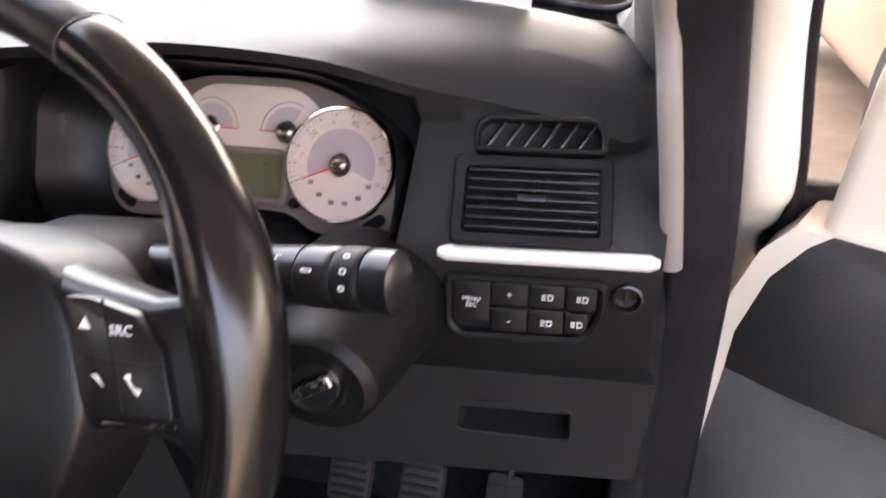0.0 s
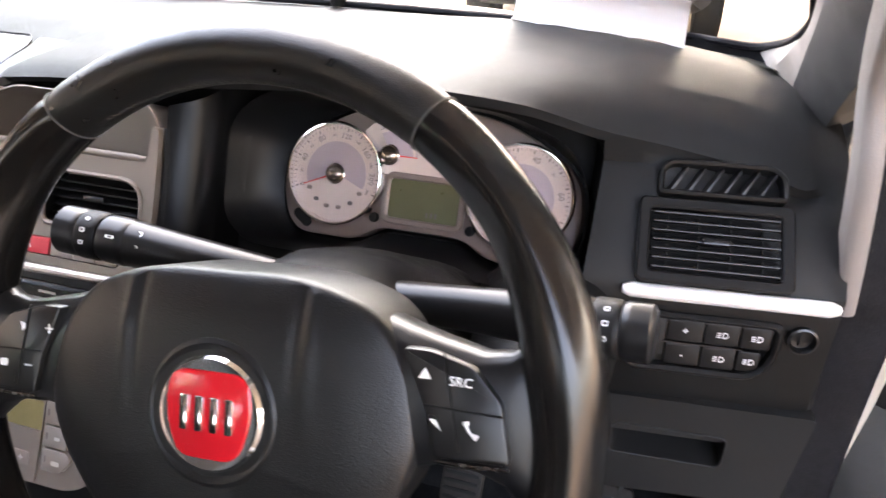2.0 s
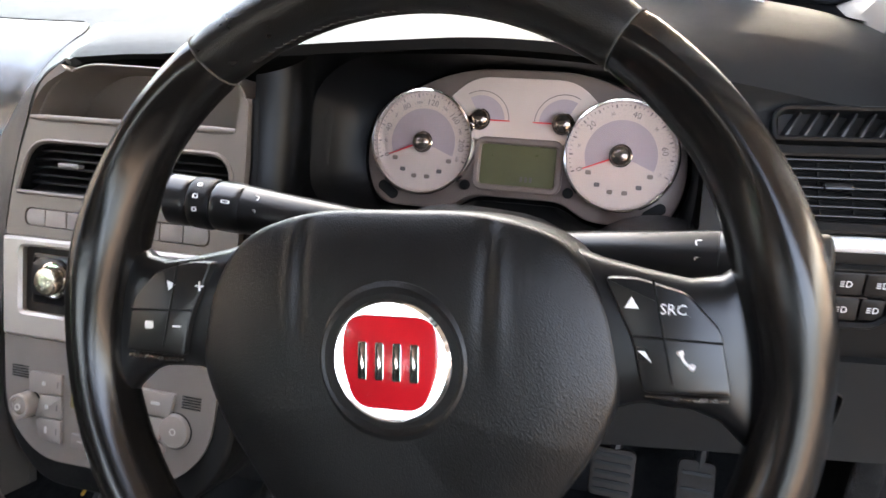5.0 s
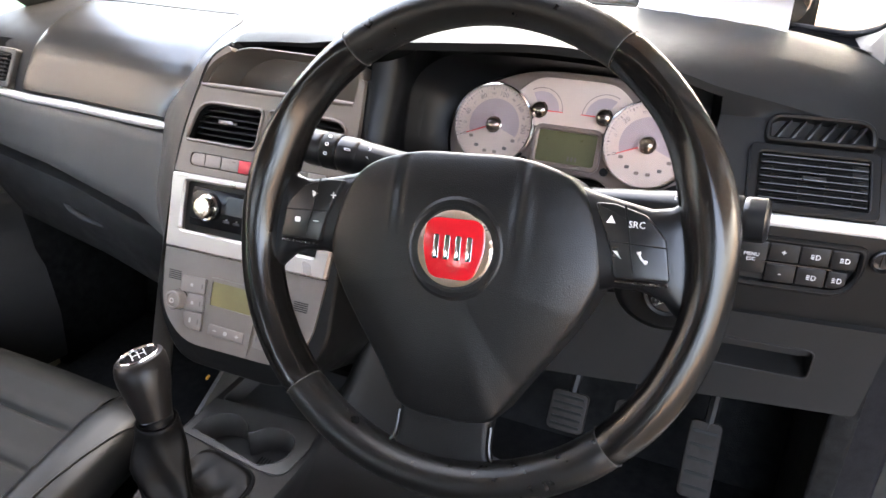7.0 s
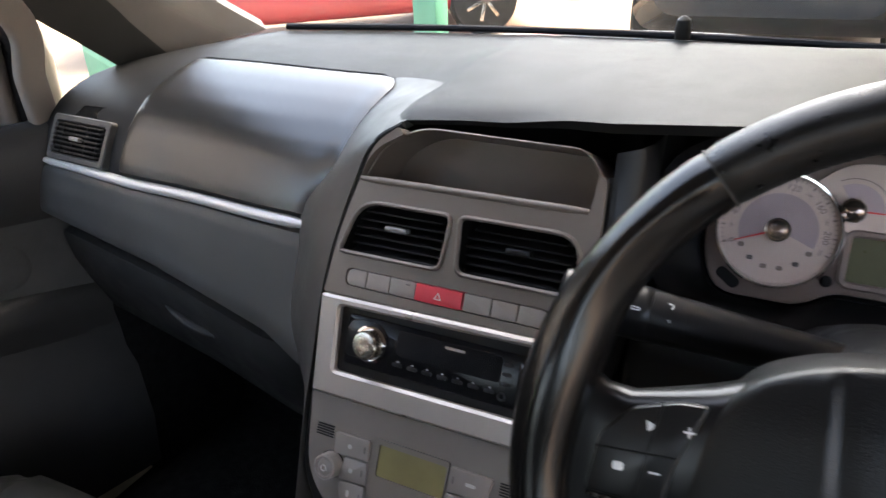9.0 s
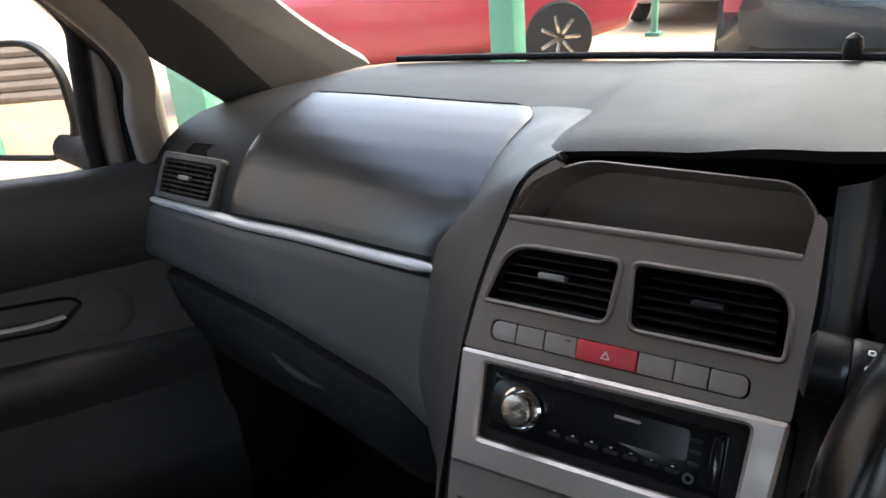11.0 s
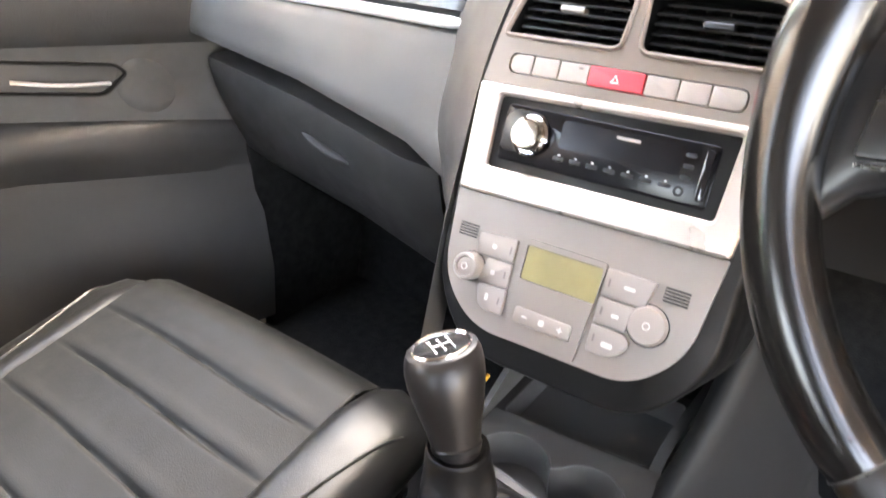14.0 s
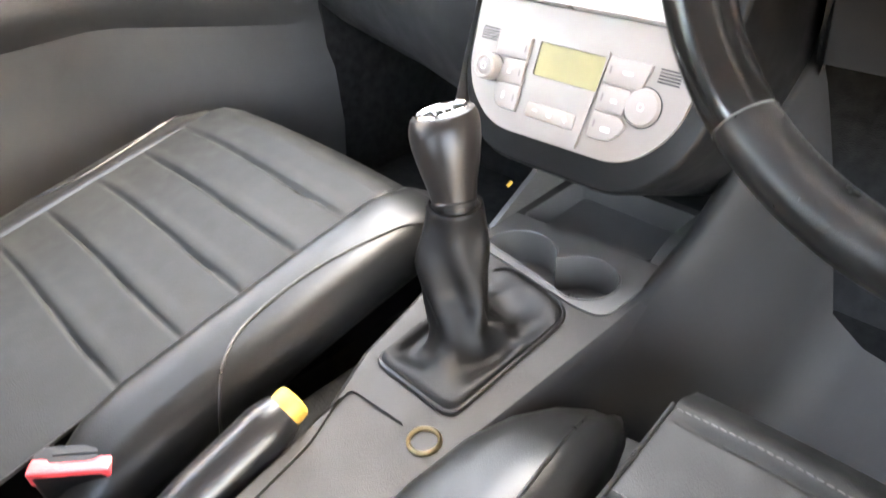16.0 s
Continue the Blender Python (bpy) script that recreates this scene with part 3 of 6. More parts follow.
for cx, outline in ((-0.056, v1), (0.058, v2)):
    v = thing("centre_vent", ST @ Vector((cx, 0.134, 0)), "black slatted centre air vent", "air vent", "centre vents")
    bm = bm_new()
    ring_plate(bm, outline, inset(outline, 0.001), ST, -0.045, 0.003)
    plate(bm, inset(outline, 0.0008), ST, -0.047, -0.044)
    part("well", bm, WELL, v)
    for k in range(6):
        y = 0.1145 + 0.0073 * k
        bm = bm_new()
        half = 0.046 if k < 5 else 0.040
        box(bm, ST @ shift(cx + (0.002 if cx < 0 else -0.002), y, -0.010) @ pose(0, 0, 0, 25, 0, 0), (2 * half, 0.002, 0.014), 0.0006)
        part("slat", bm, SATIN if cx < 0 else BLACK, v)
    for k in range(5):
        bm = bm_new()
        box(bm, ST @ shift(cx - 0.036 + 0.018 * k, 0.134, -0.025), (0.0014, 0.04, 0.012))
        part("vane", bm, BLACK, v)
    bm = bm_new()
    box(bm, ST @ shift(cx, 0.1365, -0.002), (0.022, 0.005, 0.008), 0.0015)
    part("tab", bm, TAB if cx < 0 else SATIN, v)
# switch row
edges = [-0.097, -0.076, -0.0525, -0.0265, 0.0185, 0.044, 0.067, 0.092]
for a, b in zip(edges, edges[1:]):
    red = a == -0.0265
    bm = bm_new()
    r = (0.006 if a == edges[0] else 0.0012, 0.006 if b == edges[-1] else 0.0012, 0.005 if b == edges[-1] else 0.0012, 0.006 if a == edges[0] else 0.0012)
    plate(bm, rrect(b - a - 0.0008, 0.0150, r, 4, (a + b) / 2, 0.0885), ST, -0.012, 0.0055 if red else 0.004, 0.001)
    sw = part("hazard_switch" if red else "switch", bm, HAZARD if red else BUTTON, stack, "red hazard warning button" if red else "")
    if red:
        for s, z in ((0.0042, 0.0002), (0.0026, 0.0003)):
            bm = bm_new()
            tri = [(0.0042 * 0 + s * math.cos(radians(90 + 120 * k)) - 0.004, 0.0875 + s * math.sin(radians(90 + 120 * k))) for k in range(3)]
            plate(bm, tri, ST, 0.0054, 0.0055 + z)
            part("triangle", bm, WHITE if s > 0.003 else HAZARD, sw)
bm = bm_new()
box(bm, ST @ shift(-0.034, 0.0925, 0.0042), (0.0042, 0.0012, 0.0006))
part("tell_tale", bm, INK, stack)

# silver frame round the radio
silver_out = rounded([(-0.115, -0.0205), (0.112, -0.0175), (0.1195, 0.073), (-0.1195, 0.0695)], 0.003, 3)
silver_in = rounded([(-0.0955, 0.0025), (0.0945, 0.0045), (0.0975, 0.0655), (-0.0975, 0.0615)], 0.004, 3)
bm = bm_new()
ring_plate(bm, silver_out, silver_in, ST, -0.02, 0.008, 0.0025)
part("radio_frame", bm, SATIN_SILVER, stack, "satin silver radio frame")

radio = thing("car_radio", ST @ Vector((0, 0.03, -0.01)), "black single-slot car radio with a silver volume knob", "radio")
bm = bm_new()
rin = rrect(0.192, 0.0585, 0.003, 3, 0, 0.0335)
ring_plate(bm, rin, inset(rin, 0.005), ST, -0.10, -0.004, 0.001)
part("sleeve", bm, BLACK, radio)
bm = bm_new()
plate(bm, rrect(0.176, 0.047, 0.004, 4, -0.002, 0.0335), ST, -0.05, 0.002, 0.0025)
part("faceplate", bm, RADIO, radio, "gloss black faceplate")
bm = bm_new()
plate(bm, rrect(0.040, 0.034, (0.005, 0.014, 0.014, 0.012), 5, -0.068, 0.036), ST, 0.0015, 0.0045, 0.001)
part("knob_surround", bm, SATIN, radio)
bm = bm_new()
KN = ST @ shift(-0.062, 0.034, 0.004)
lathe(bm, [(0.0165, 0), (0.0165, 0.002), (0.0145, 0.003), (0.0145, 0.001)], KN)
part("knob_ring", bm, CHROME, radio)
bm = bm_new()
lathe(bm, [(0.0125, 0), (0.0125, 0.010), (0.0116, 0.0115), (0.0106, 0.0118), (0.0015, 0.0110)], KN)
part("volume_knob", bm, SPUN, radio, "spun silver volume knob")
bm = bm_new()
plate(bm, rrect(0.098, 0.022, 0.003, 3, 0.012, 0.041), ST, 0.0018, 0.0026)
part("display", bm, RADIO, radio)
for k in range(7):
    bm = bm_new()
    plate(bm, rrect(0.0095, 0.0032, 0.001, 2, -0.034 + 0.0145 * k, 0.0215), ST, 0.0015, 0.0032, 0.0005)
    part("preset_key", bm, SATIN, radio)
    bm = bm_new()
    plate(bm, rrect(0.0022, 0.0009, 0.0003, 1, -0.034 + 0.0145 * k, 0.0245), ST, 0.0019, 0.0023)
    part("mark", bm, WHITE, radio)
bm = bm_new()
plate(bm, rrect(0.019, 0.0022, 0.0005, 2, 0.018, 0.0475), ST, 0.0025, 0.0029)
part("maker_mark", bm, BUTTON, radio, "small pale plain bar")
for k in range(3):
    bm = bm_new()
    plate(bm, rrect(0.008, 0.003, 0.001, 2, 0.066, 0.046 - 0.008 * k), ST, 0.0018, 0.0028, 0.0004)
    part("side_key", bm, SATIN, radio)
bm = bm_new()
lathe(bm, [(0.0038, 0.0015), (0.0038, 0.0032), (0.0022, 0.0032), (0.0022, 0.0018)], ST @ shift(0.064, 0.0195, 0), 18)
part("aux_socket", bm, SATIN, radio)
bm = bm_new()
plate(bm, rrect(0.007, 0.036, 0.002, 3, 0.0795, 0.034), ST, 0.0015, 0.0048, 0.001)
part("release_bar", bm, GLOSS, radio, "clear glossy end bar")

# climate panel
lower_out = rounded([(-0.072, -0.131), (0.070, -0.128), (0.104, -0.094), (0.1125, -0.0185), (-0.1155, -0.0215), (-0.110, -0.096)], [0.03, 0.03, 0.03, 0.002, 0.002, 0.03], 6)
climate = thing("climate_panel", ST @ Vector((0, -0.08, 0)), "silver grey climate control panel with olive display", "climate control")
lcd_rect = rrect(0.066, 0.0285, 0.002, 3, -0.0045, -0.0640)
bm = bm_new()
holed(bm, lower_out, [lcd_rect], ST, -0.02, 0.004)
part("fascia", bm, PANEL, climate)
mid = rounded([(-0.041, -0.129), (0.024, -0.127), (0.031, -0.045), (-0.041, -0.045)], 0.003, 3)
bm = bm_new()
holed(bm, mid, [lcd_rect], ST, 0.0035, 0.0062)
part("display_surround", bm, PANEL, climate)
bm = bm_new()
plate(bm, inset(lcd_rect, 0.0003), ST, -0.004, 0.0050)
part("display", bm, LCD_Y, climate, "olive green blank display")


def climate_key(pts, bars):
    bm = bm_new()
    plate(bm, pts, ST, 0.003, 0.0072, 0.0012)
    key = part("key", bm, KEY, climate)
    for cx, cy, w, h, dark in bars:
        bm = bm_new()
        plate(bm, rrect(w, h, min(w, h) * 0.3, 2, cx, cy), ST, 0.007, 0.0075)
        part("mark", bm, INK if dark else KEY_PRINT, key)
    return key


climate_key(rounded([(-0.0825, -0.0700), (-0.0465, -0.0685), (-0.0465, -0.0490), (-0.0825, -0.0510)], 0.002, 3), [(-0.0505, -0.0590, 0.0015, 0.006, True), (-0.066, -0.060, 0.004, 0.004, False)])
climate_key(rounded([(-0.0745, -0.0915), (-0.0460, -0.0900), (-0.0465, -0.0695), (-0.0700, -0.0705)], 0.002, 3), [(-0.0505, -0.0800, 0.0015, 0.006, True), (-0.062, -0.081, 0.004, 0.004, False)])
climate_key(rounded([(-0.0690, -0.1135), (-0.0455, -0.1130), (-0.0460, -0.0910), (-0.0745, -0.0925)], [0.009, 0.002, 0.002, 0.006], 3), [(-0.0502, -0.1020, 0.0015, 0.006, True), (-0.062, -0.102, 0.003, 0.006, False)])
climate_key(rounded([(0.0315, -0.0690), (0.0660, -0.0690), (0.0710, -0.0475), (0.0320, -0.0475)], 0.002, 3), [(0.036, -0.058, 0.0015, 0.006, True), (0.052, -0.058, 0.009, 0.0028, False)])
climate_key(rounded([(0.0312, -0.0905), (0.0570, -0.0905), (0.0600, -0.0702), (0.0315, -0.0702)], 0.002, 3), [(0.0357, -0.0800, 0.0015, 0.006, True), (0.047, -0.081, 0.006, 0.003, False)])
climate_key(rounded([(0.0310, -0.1130), (0.0540, -0.1130), (0.0640, -0.0975), (0.0570, -0.0917), (0.0312, -0.0917)], [0.002, 0.009, 0.006, 0.002, 0.002], 3), [(0.0355, -0.1015, 0.0015, 0.006, True), (0.047, -0.104, 0.009, 0.004, False)])
climate_key(rrect(0.0515, 0.0135, 0.0025, 3, -0.0085, -0.1065), [(-0.024, -0.1065, 0.005, 0.0012, False), (0.008, -0.1065, 0.005, 0.0012, False), (0.008, -0.1065, 0.0012, 0.005, False), (-0.0085, -0.1065, 0.005, 0.005, False)])
for cx, cy, r, tall, flush in ((-0.0835, -0.0818, 0.0115, 0.018, False), (0.0714, -0.0797, 0.0147, 0.008, True)):
    KC = ST @ shift(cx, cy, 0)
    bm = bm_new()
    face = [(r * 0.3, tall + 0.0004), (0.0005, tall + 0.0004)] if flush else [(r * 0.72, tall), (r * 0.66, tall - 0.0018), (r * 0.58, tall - 0.0010), (r * 0.2, tall - 0.0004), (0.0005, tall - 0.0004)]
    lathe(bm, [(r * 1.04, 0.003), (r * 1.04, 0.0055), (r, 0.006), (r, tall - 0.0015), (r - 0.0012, tall)] + face, KC, 40)
    kn = part("knob", bm, KEY, climate, "round silver grey knob")
    bm = bm_new()
    lathe(bm, [(r * 1.10, 0.003), (r * 1.10, 0.0048), (r * 1.03, 0.0048), (r * 1.03, 0.003)], KC, 40)
    part("knob_gap", bm, BLACK, kn)
    bm = bm_new()
    lathe(bm, [(0.0030, tall - 0.001), (0.0030, tall + 0.0007), (0.0022, tall + 0.0007), (0.0022, tall - 0.001)], KC, 16)
    part("mark", bm, KEY_PRINT, kn)
for cx in (-0.0975, 0.0845):
    for k in range(5):
        bm = bm_new()
        plate(bm, rrect(0.0185, 0.0012, 0.0004, 2, cx + (0.002 if cx < 0 else 0.001), -0.0485 - 0.0024 * k), ST, 0.0035, 0.0046)
        part("grille_slot", bm, BLACK, climate)

# black lip under the panel and the stack's flanks
bm = bm_new()
lip_out = rounded([(-0.078, -0.156), (0.080, -0.155), (0.124, -0.102), (0.1235, 0.072), (-0.1235, 0.07), (-0.121, -0.100)], [0.04, 0.04, 0.03, 0.004, 0.004, 0.03], 6)
rings = [[ST @ Vector((x, y, z)) for x, y in p] for p, z in ((lip_out, -0.16), (lip_out, -0.006), (inset(lip_out, 0.002), -0.001), (inset(lip_out, 0.004), 0.0005))]
loft(bm, rings)
part("lower_shell", bm, BLACK, stack, "black plastic shell with a rolled lower lip")
bm = bm_new()
tube(bm, smooth([ST @ Vector((x, y, -0.004)) for x, y in ((-0.1225, 0.072), (-0.1195, 0.10), (-0.114, 0.13), (-0.104, 0.170), (-0.0905, 0.210), (-0.066, 0.228))], 6), 0.0035, 8)
part("edge_trim", bm, BLACK, stack)
bm = bm_new()
tube(bm, [ST @ Vector((x, y, -0.006)) for x, y in ((0.1225, 0.072), (0.1255, 0.15), (0.123, 0.205))], 0.0045, 8)
part("edge_trim", bm, BLACK, stack)
# grey arch that carries the dashboard into the stack on the passenger's side
bm = bm_new()
ai = smooth([ST @ Vector((x, y, 0.0)) for x, y in ((-0.118, -0.18), (-0.1242, -0.06), (-0.1242, 0.0), (-0.1242, 0.06), (-0.121, 0.10), (-0.115, 0.135), (-0.106, 0.172), (-0.094, 0.207))]
            + [Vector((-0.400, 0.256, 0.9635)), Vector((-0.388, 0.285, 0.9675)), Vector((-0.385, 0.35, 0.9715))], 6)
ao = smooth([Vector((-0.470, 0.12, 0.56)), Vector((-0.485, 0.172, 0.665)), Vector((-0.502, 0.188, 0.70)), on_dash(-0.522, 14.5, 0.004), on_dash(-0.522, 13.4, 0.004), lid_at(0.975, 0.99, -0.0005), lid_at(0.97, 0.86, -0.0005), lid_at(0.97, 0.62, -0.0005),
             lid_at(0.97, 0.40, -0.0005), lid_at(0.97, 0.2, -0.0005), on_dash(-0.492, 2.85, -0.0005)], 6)
rows = []
for k, (p, q) in enumerate(zip(ai, ao)):
    t = k / (len(ai) - 1)
    back = Vector((0, 0.03, -0.013)) if t < 0.75 else Vector((0.0, 0.004, -0.008))
    rows.append([p + back, p] + [p.lerp(q, s) + Vector((0, -0.45, 0.5)) * 0.018 * (s * (1 - s)) * 2 for s in (0.06, 0.15, 0.3, 0.45, 0.6, 0.75, 0.88, 0.96)] + [q, q + Vector((-0.004, 0.012, -0.008))])
grid(bm, rows)
part("arch_pad", bm, DASH_GREY, stack, "grey plastic arch beside the stack", sharp=60)

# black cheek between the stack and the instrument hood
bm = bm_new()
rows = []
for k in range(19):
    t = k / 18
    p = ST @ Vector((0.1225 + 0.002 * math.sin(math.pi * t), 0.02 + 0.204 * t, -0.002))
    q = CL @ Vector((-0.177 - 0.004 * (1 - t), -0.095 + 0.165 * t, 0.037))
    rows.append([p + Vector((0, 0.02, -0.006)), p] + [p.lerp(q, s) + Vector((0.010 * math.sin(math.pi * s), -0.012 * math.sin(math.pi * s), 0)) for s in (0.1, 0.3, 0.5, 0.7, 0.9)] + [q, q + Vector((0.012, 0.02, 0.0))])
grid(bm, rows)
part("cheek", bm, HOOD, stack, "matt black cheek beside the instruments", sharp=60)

# ---- instruments ----
cluster = thing("instrument_cluster", CL @ Vector((0, 0, 0)), "ivory dial instrument cluster with two round gauges", "instrument cluster")
outline = rounded([(-0.128, -0.058), (-0.062, -0.058), (-0.040, -0.043), (0.040, -0.043), (0.062, -0.058), (0.128, -0.058), (0.142, -0.020), (0.136, 0.024), (0.085, 0.056), (0.045, 0.068), (-0.045, 0.068), (-0.085, 0.056), (-0.136, 0.024), (-0.142, -0.020)],
                  [0.02, 0.02, 0.01, 0.01, 0.02, 0.02, 0.03, 0.03, 0.03, 0.02, 0.02, 0.03, 0.03, 0.03], 4)
bm = bm_new()
plate(bm, outline, CL, -0.03, -0.004, 0.003)
part("face", bm, FACE, cluster, "satin beige-grey surround")
top = rounded([(-0.075, 0.006), (0.075, 0.006), (0.070, 0.036), (0.045, 0.060), (-0.045, 0.060), (-0.070, 0.036)], [0.004, 0.004, 0.01, 0.03, 0.03, 0.01], 5)
bm = bm_new()
plate(bm, top, CL, -0.004, -0.0015, 0.0008)
part("small_dial_plate", bm, DIAL, cluster)


def fan(bm, cx, cy, r0, r1, a0, a1, z, thick=0.0004, n=28):
    """A flat arc between two radii, from a0 to a1 degrees."""
    inner, outer = ([(cx + r * math.cos(radians(a0 + (a1 - a0) * k / n)), cy + r * math.sin(radians(a0 + (a1 - a0) * k / n))) for k in range(n + 1)] for r in (r0, r1))
    for k in range(n):
        q = [inner[k], outer[k], outer[k + 1], inner[k + 1]]
        if a1 < a0:
            q = q[::-1]
        plate(bm, q, CL, z, z + thick)


def needle(parent, cx, cy, a, length, z, w=0.0016):
    bm = bm_new()
    d = Vector((math.cos(radians(a)), math.sin(radians(a))))
    n = Vector((-d.y, d.x)) * w / 2
    c = Vector((cx, cy))
    plate(bm, [tuple(c - n), tuple(c + d * length - n * 0.5), tuple(c + d * length + n * 0.5), tuple(c + n)], CL, z, z + 0.001)
    part("needle", bm, NEEDLE, parent)


def big_gauge(cx, numbers, a_needle, name):
    bm = bm_new()
    lathe(bm, [(0.0435, -0.004), (0.0435, 0.001), (0.0005, 0.001)], CL @ shift(cx, 0, 0), 64)
    g = part(name, bm, DIAL, cluster, "round ivory gauge")
    bm = bm_new()
    lathe(bm, [(0.0475, -0.006), (0.0475, 0.005), (0.0462, 0.0075), (0.0448, 0.0072), (0.0438, 0.002), (0.0438, -0.004)], CL @ shift(cx, 0, 0), 64)
    part("ring", bm, CHROME, g, "chrome ring")
    bm = bm_new()
    fan(bm, cx, 0, 0.009, 0.0295, -22, 202, 0.0011)
    part("inner_dial", bm, DIAL_IN, g)
    for k in range(6):
        bm = bm_new()
        a = radians(-150 + 24 * k)
        plate(bm, rrect(0.0048, 0.0036, 0.001, 2, cx + 0.029 * math.cos(a), 0.031 * math.sin(a)), CL, 0.001, 0.0016)
        part("symbol", bm, INK if k in (1, 4) else FACE, g)
    for k in range(45):
        a = 202 - 224 * k / 44
        bm = bm_new()
        r0 = 0.0395 if k % 4 == 0 else 0.041
        fan(bm, cx, 0, r0, 0.0425, a - (0.9 if k % 4 == 0 else 0.45), a + (0.9 if k % 4 == 0 else 0.45), 0.0011, 0.0003, 1)
        part("tick", bm, DIAL_INK, g)
    for k, s in enumerate(numbers):
        a = radians(202 - 224 * k / (len(numbers) - 1))
        if s:
            words("numeral", s, 0.0074 if k % 2 == 0 else 0.0036, CL @ shift(cx + 0.0350 * math.cos(a), 0.0350 * math.sin(a), 0.0013) @ pose(0, 0, 0, 0, 0, math.degrees(a) - 90), DIAL_INK, g, 0.0002)
    needle(g, cx, 0, a_needle, 0.033, 0.003)
    bm = bm_new()
    lathe(bm, [(0.0088, 0.001), (0.0088, 0.0045), (0.0078, 0.0075), (0.005, 0.0095), (0.001, 0.0103)], CL @ shift(cx, 0, 0), 36)
    part("hub", bm, HUB, g, "bronze chrome hub cap")
    bm = bm_new()
    lathe(bm, [(0.0096, 0.001), (0.0096, 0.0042), (0.0088, 0.005), (0.0088, 0.001)], CL @ shift(cx, 0, 0), 36)
    part("hub_ring", bm, CHROME, g)
    bm = bm_new()
    lathe(bm, [(0.0437, 0.0062), (0.0437, 0.0068), (0.03, 0.0078), (0.0005, 0.0085)], CL @ shift(cx, 0, 0.004), 48)
    ln = part("lens", bm, LENS, g, "clear lens")
    ln.visible_shadow = False


big_gauge(-0.086, ["0", "20", "40", "60", "80", "100", "120", "140", "160", "180", "200", "220"], 203, "speedometer")
big_gauge(0.086, ["0", "10", "20", "30", "40", "50", "60", "70"], 203, "tachometer")
for cx, flip, nm in ((-0.036, -1, "temperature_gauge"), (0.036, 1, "fuel_gauge")):
    bm = bm_new()
    fan(bm, cx, 0.023, 0.009, 0.021, 0 if flip < 0 else 60, 120 if flip < 0 else 180, -0.0014)
    g = part(nm, bm, DIAL_IN, cluster, "small arc gauge")
    bm = bm_new()
    fan(bm, cx, 0.023, 0.0245, 0.0252, 0 if flip < 0 else 60, 120 if flip < 0 else 180, -0.0014, 0.0003)
    part("scale_arc", bm, DIAL_INK, g)
    needle(g, cx, 0.023, 0 if flip < 0 else 180, 0.026, -0.0005)
    bm = bm_new()
    lathe(bm, [(0.0088, -0.0015), (0.0088, 0.0035), (0.0078, 0.006), (0.005, 0.008), (0.001, 0.0088)], CL @ shift(cx, 0.023, 0), 32)
    part("hub", bm, HUB, g, "bronze chrome hub cap")
    bm = bm_new()
    lathe(bm, [(0.0095, -0.0015), (0.0095, 0.0032), (0.0088, 0.004), (0.0088, -0.001)], CL @ shift(cx, 0.023, 0), 32)
    part("hub_ring", bm, CHROME, g)
scr = rrect(0.066, 0.035, 0.003, 3, 0, -0.0145)
bm = bm_new()
ring_plate(bm, inset(scr, -0.006), scr, CL, -0.006, 0.0005, 0.0015)
part("display_frame", bm, FACE, cluster)
bm = bm_new()
plate(bm, inset(scr, -0.001), CL, -0.006, -0.0032)
d = part("display", bm, LCD, cluster, "dark green unlit display")
for k in range(3):
    bm = bm_new()
    plate(bm, rrect(0.0022, 0.0048, 0.0004, 2, 0.004 + 0.0042 * k, -0.026), CL, -0.0033, -0.0029)
    part("digit_bar", bm, INK, d)
for sx in (-1, 1):
    bm = bm_new()
    lathe(bm, [(0.0046, -0.005), (0.0046, -0.001), (0.0036, 0.0004), (0.001, 0.0006)], CL @ shift(0.0455 * sx, -0.0345, 0), 20)
    part("trip_button", bm, BLACK, cluster)
    bm = bm_new()
    plate(bm, [tuple((Matrix.Rotation(radians(35 * sx), 2) @ Vector(p)) + Vector((0.117 * sx, -0.0445))) for p in rrect(0.021, 0.0095, 0.0045, 5)], CL, -0.005, -0.003)
    part("oval_window", bm, BLACK, cluster)
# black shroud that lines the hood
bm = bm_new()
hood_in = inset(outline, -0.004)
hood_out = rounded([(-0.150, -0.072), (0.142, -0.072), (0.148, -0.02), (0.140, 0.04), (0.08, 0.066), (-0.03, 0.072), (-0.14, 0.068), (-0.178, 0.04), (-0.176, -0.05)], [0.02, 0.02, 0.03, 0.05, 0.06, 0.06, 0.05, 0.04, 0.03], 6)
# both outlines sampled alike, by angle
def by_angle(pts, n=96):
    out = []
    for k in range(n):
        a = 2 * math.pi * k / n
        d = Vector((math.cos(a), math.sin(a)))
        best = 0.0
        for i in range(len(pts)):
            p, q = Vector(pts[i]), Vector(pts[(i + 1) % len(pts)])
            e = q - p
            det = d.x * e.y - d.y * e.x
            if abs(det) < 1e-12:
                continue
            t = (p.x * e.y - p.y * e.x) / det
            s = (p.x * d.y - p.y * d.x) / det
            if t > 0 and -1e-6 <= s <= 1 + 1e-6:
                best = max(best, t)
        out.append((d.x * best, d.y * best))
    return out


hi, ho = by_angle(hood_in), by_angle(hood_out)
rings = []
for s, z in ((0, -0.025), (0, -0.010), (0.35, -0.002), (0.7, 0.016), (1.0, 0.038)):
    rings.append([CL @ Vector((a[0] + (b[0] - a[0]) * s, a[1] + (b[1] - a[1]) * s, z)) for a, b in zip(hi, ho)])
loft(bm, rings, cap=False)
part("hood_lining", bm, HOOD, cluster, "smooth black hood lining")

# ---- steering wheel ----
wheel = thing("steering_wheel", (0, 0, 0.9), "black leather steering wheel with red round badge", "steering wheel")
RW, RT = 0.1736, 0.0148


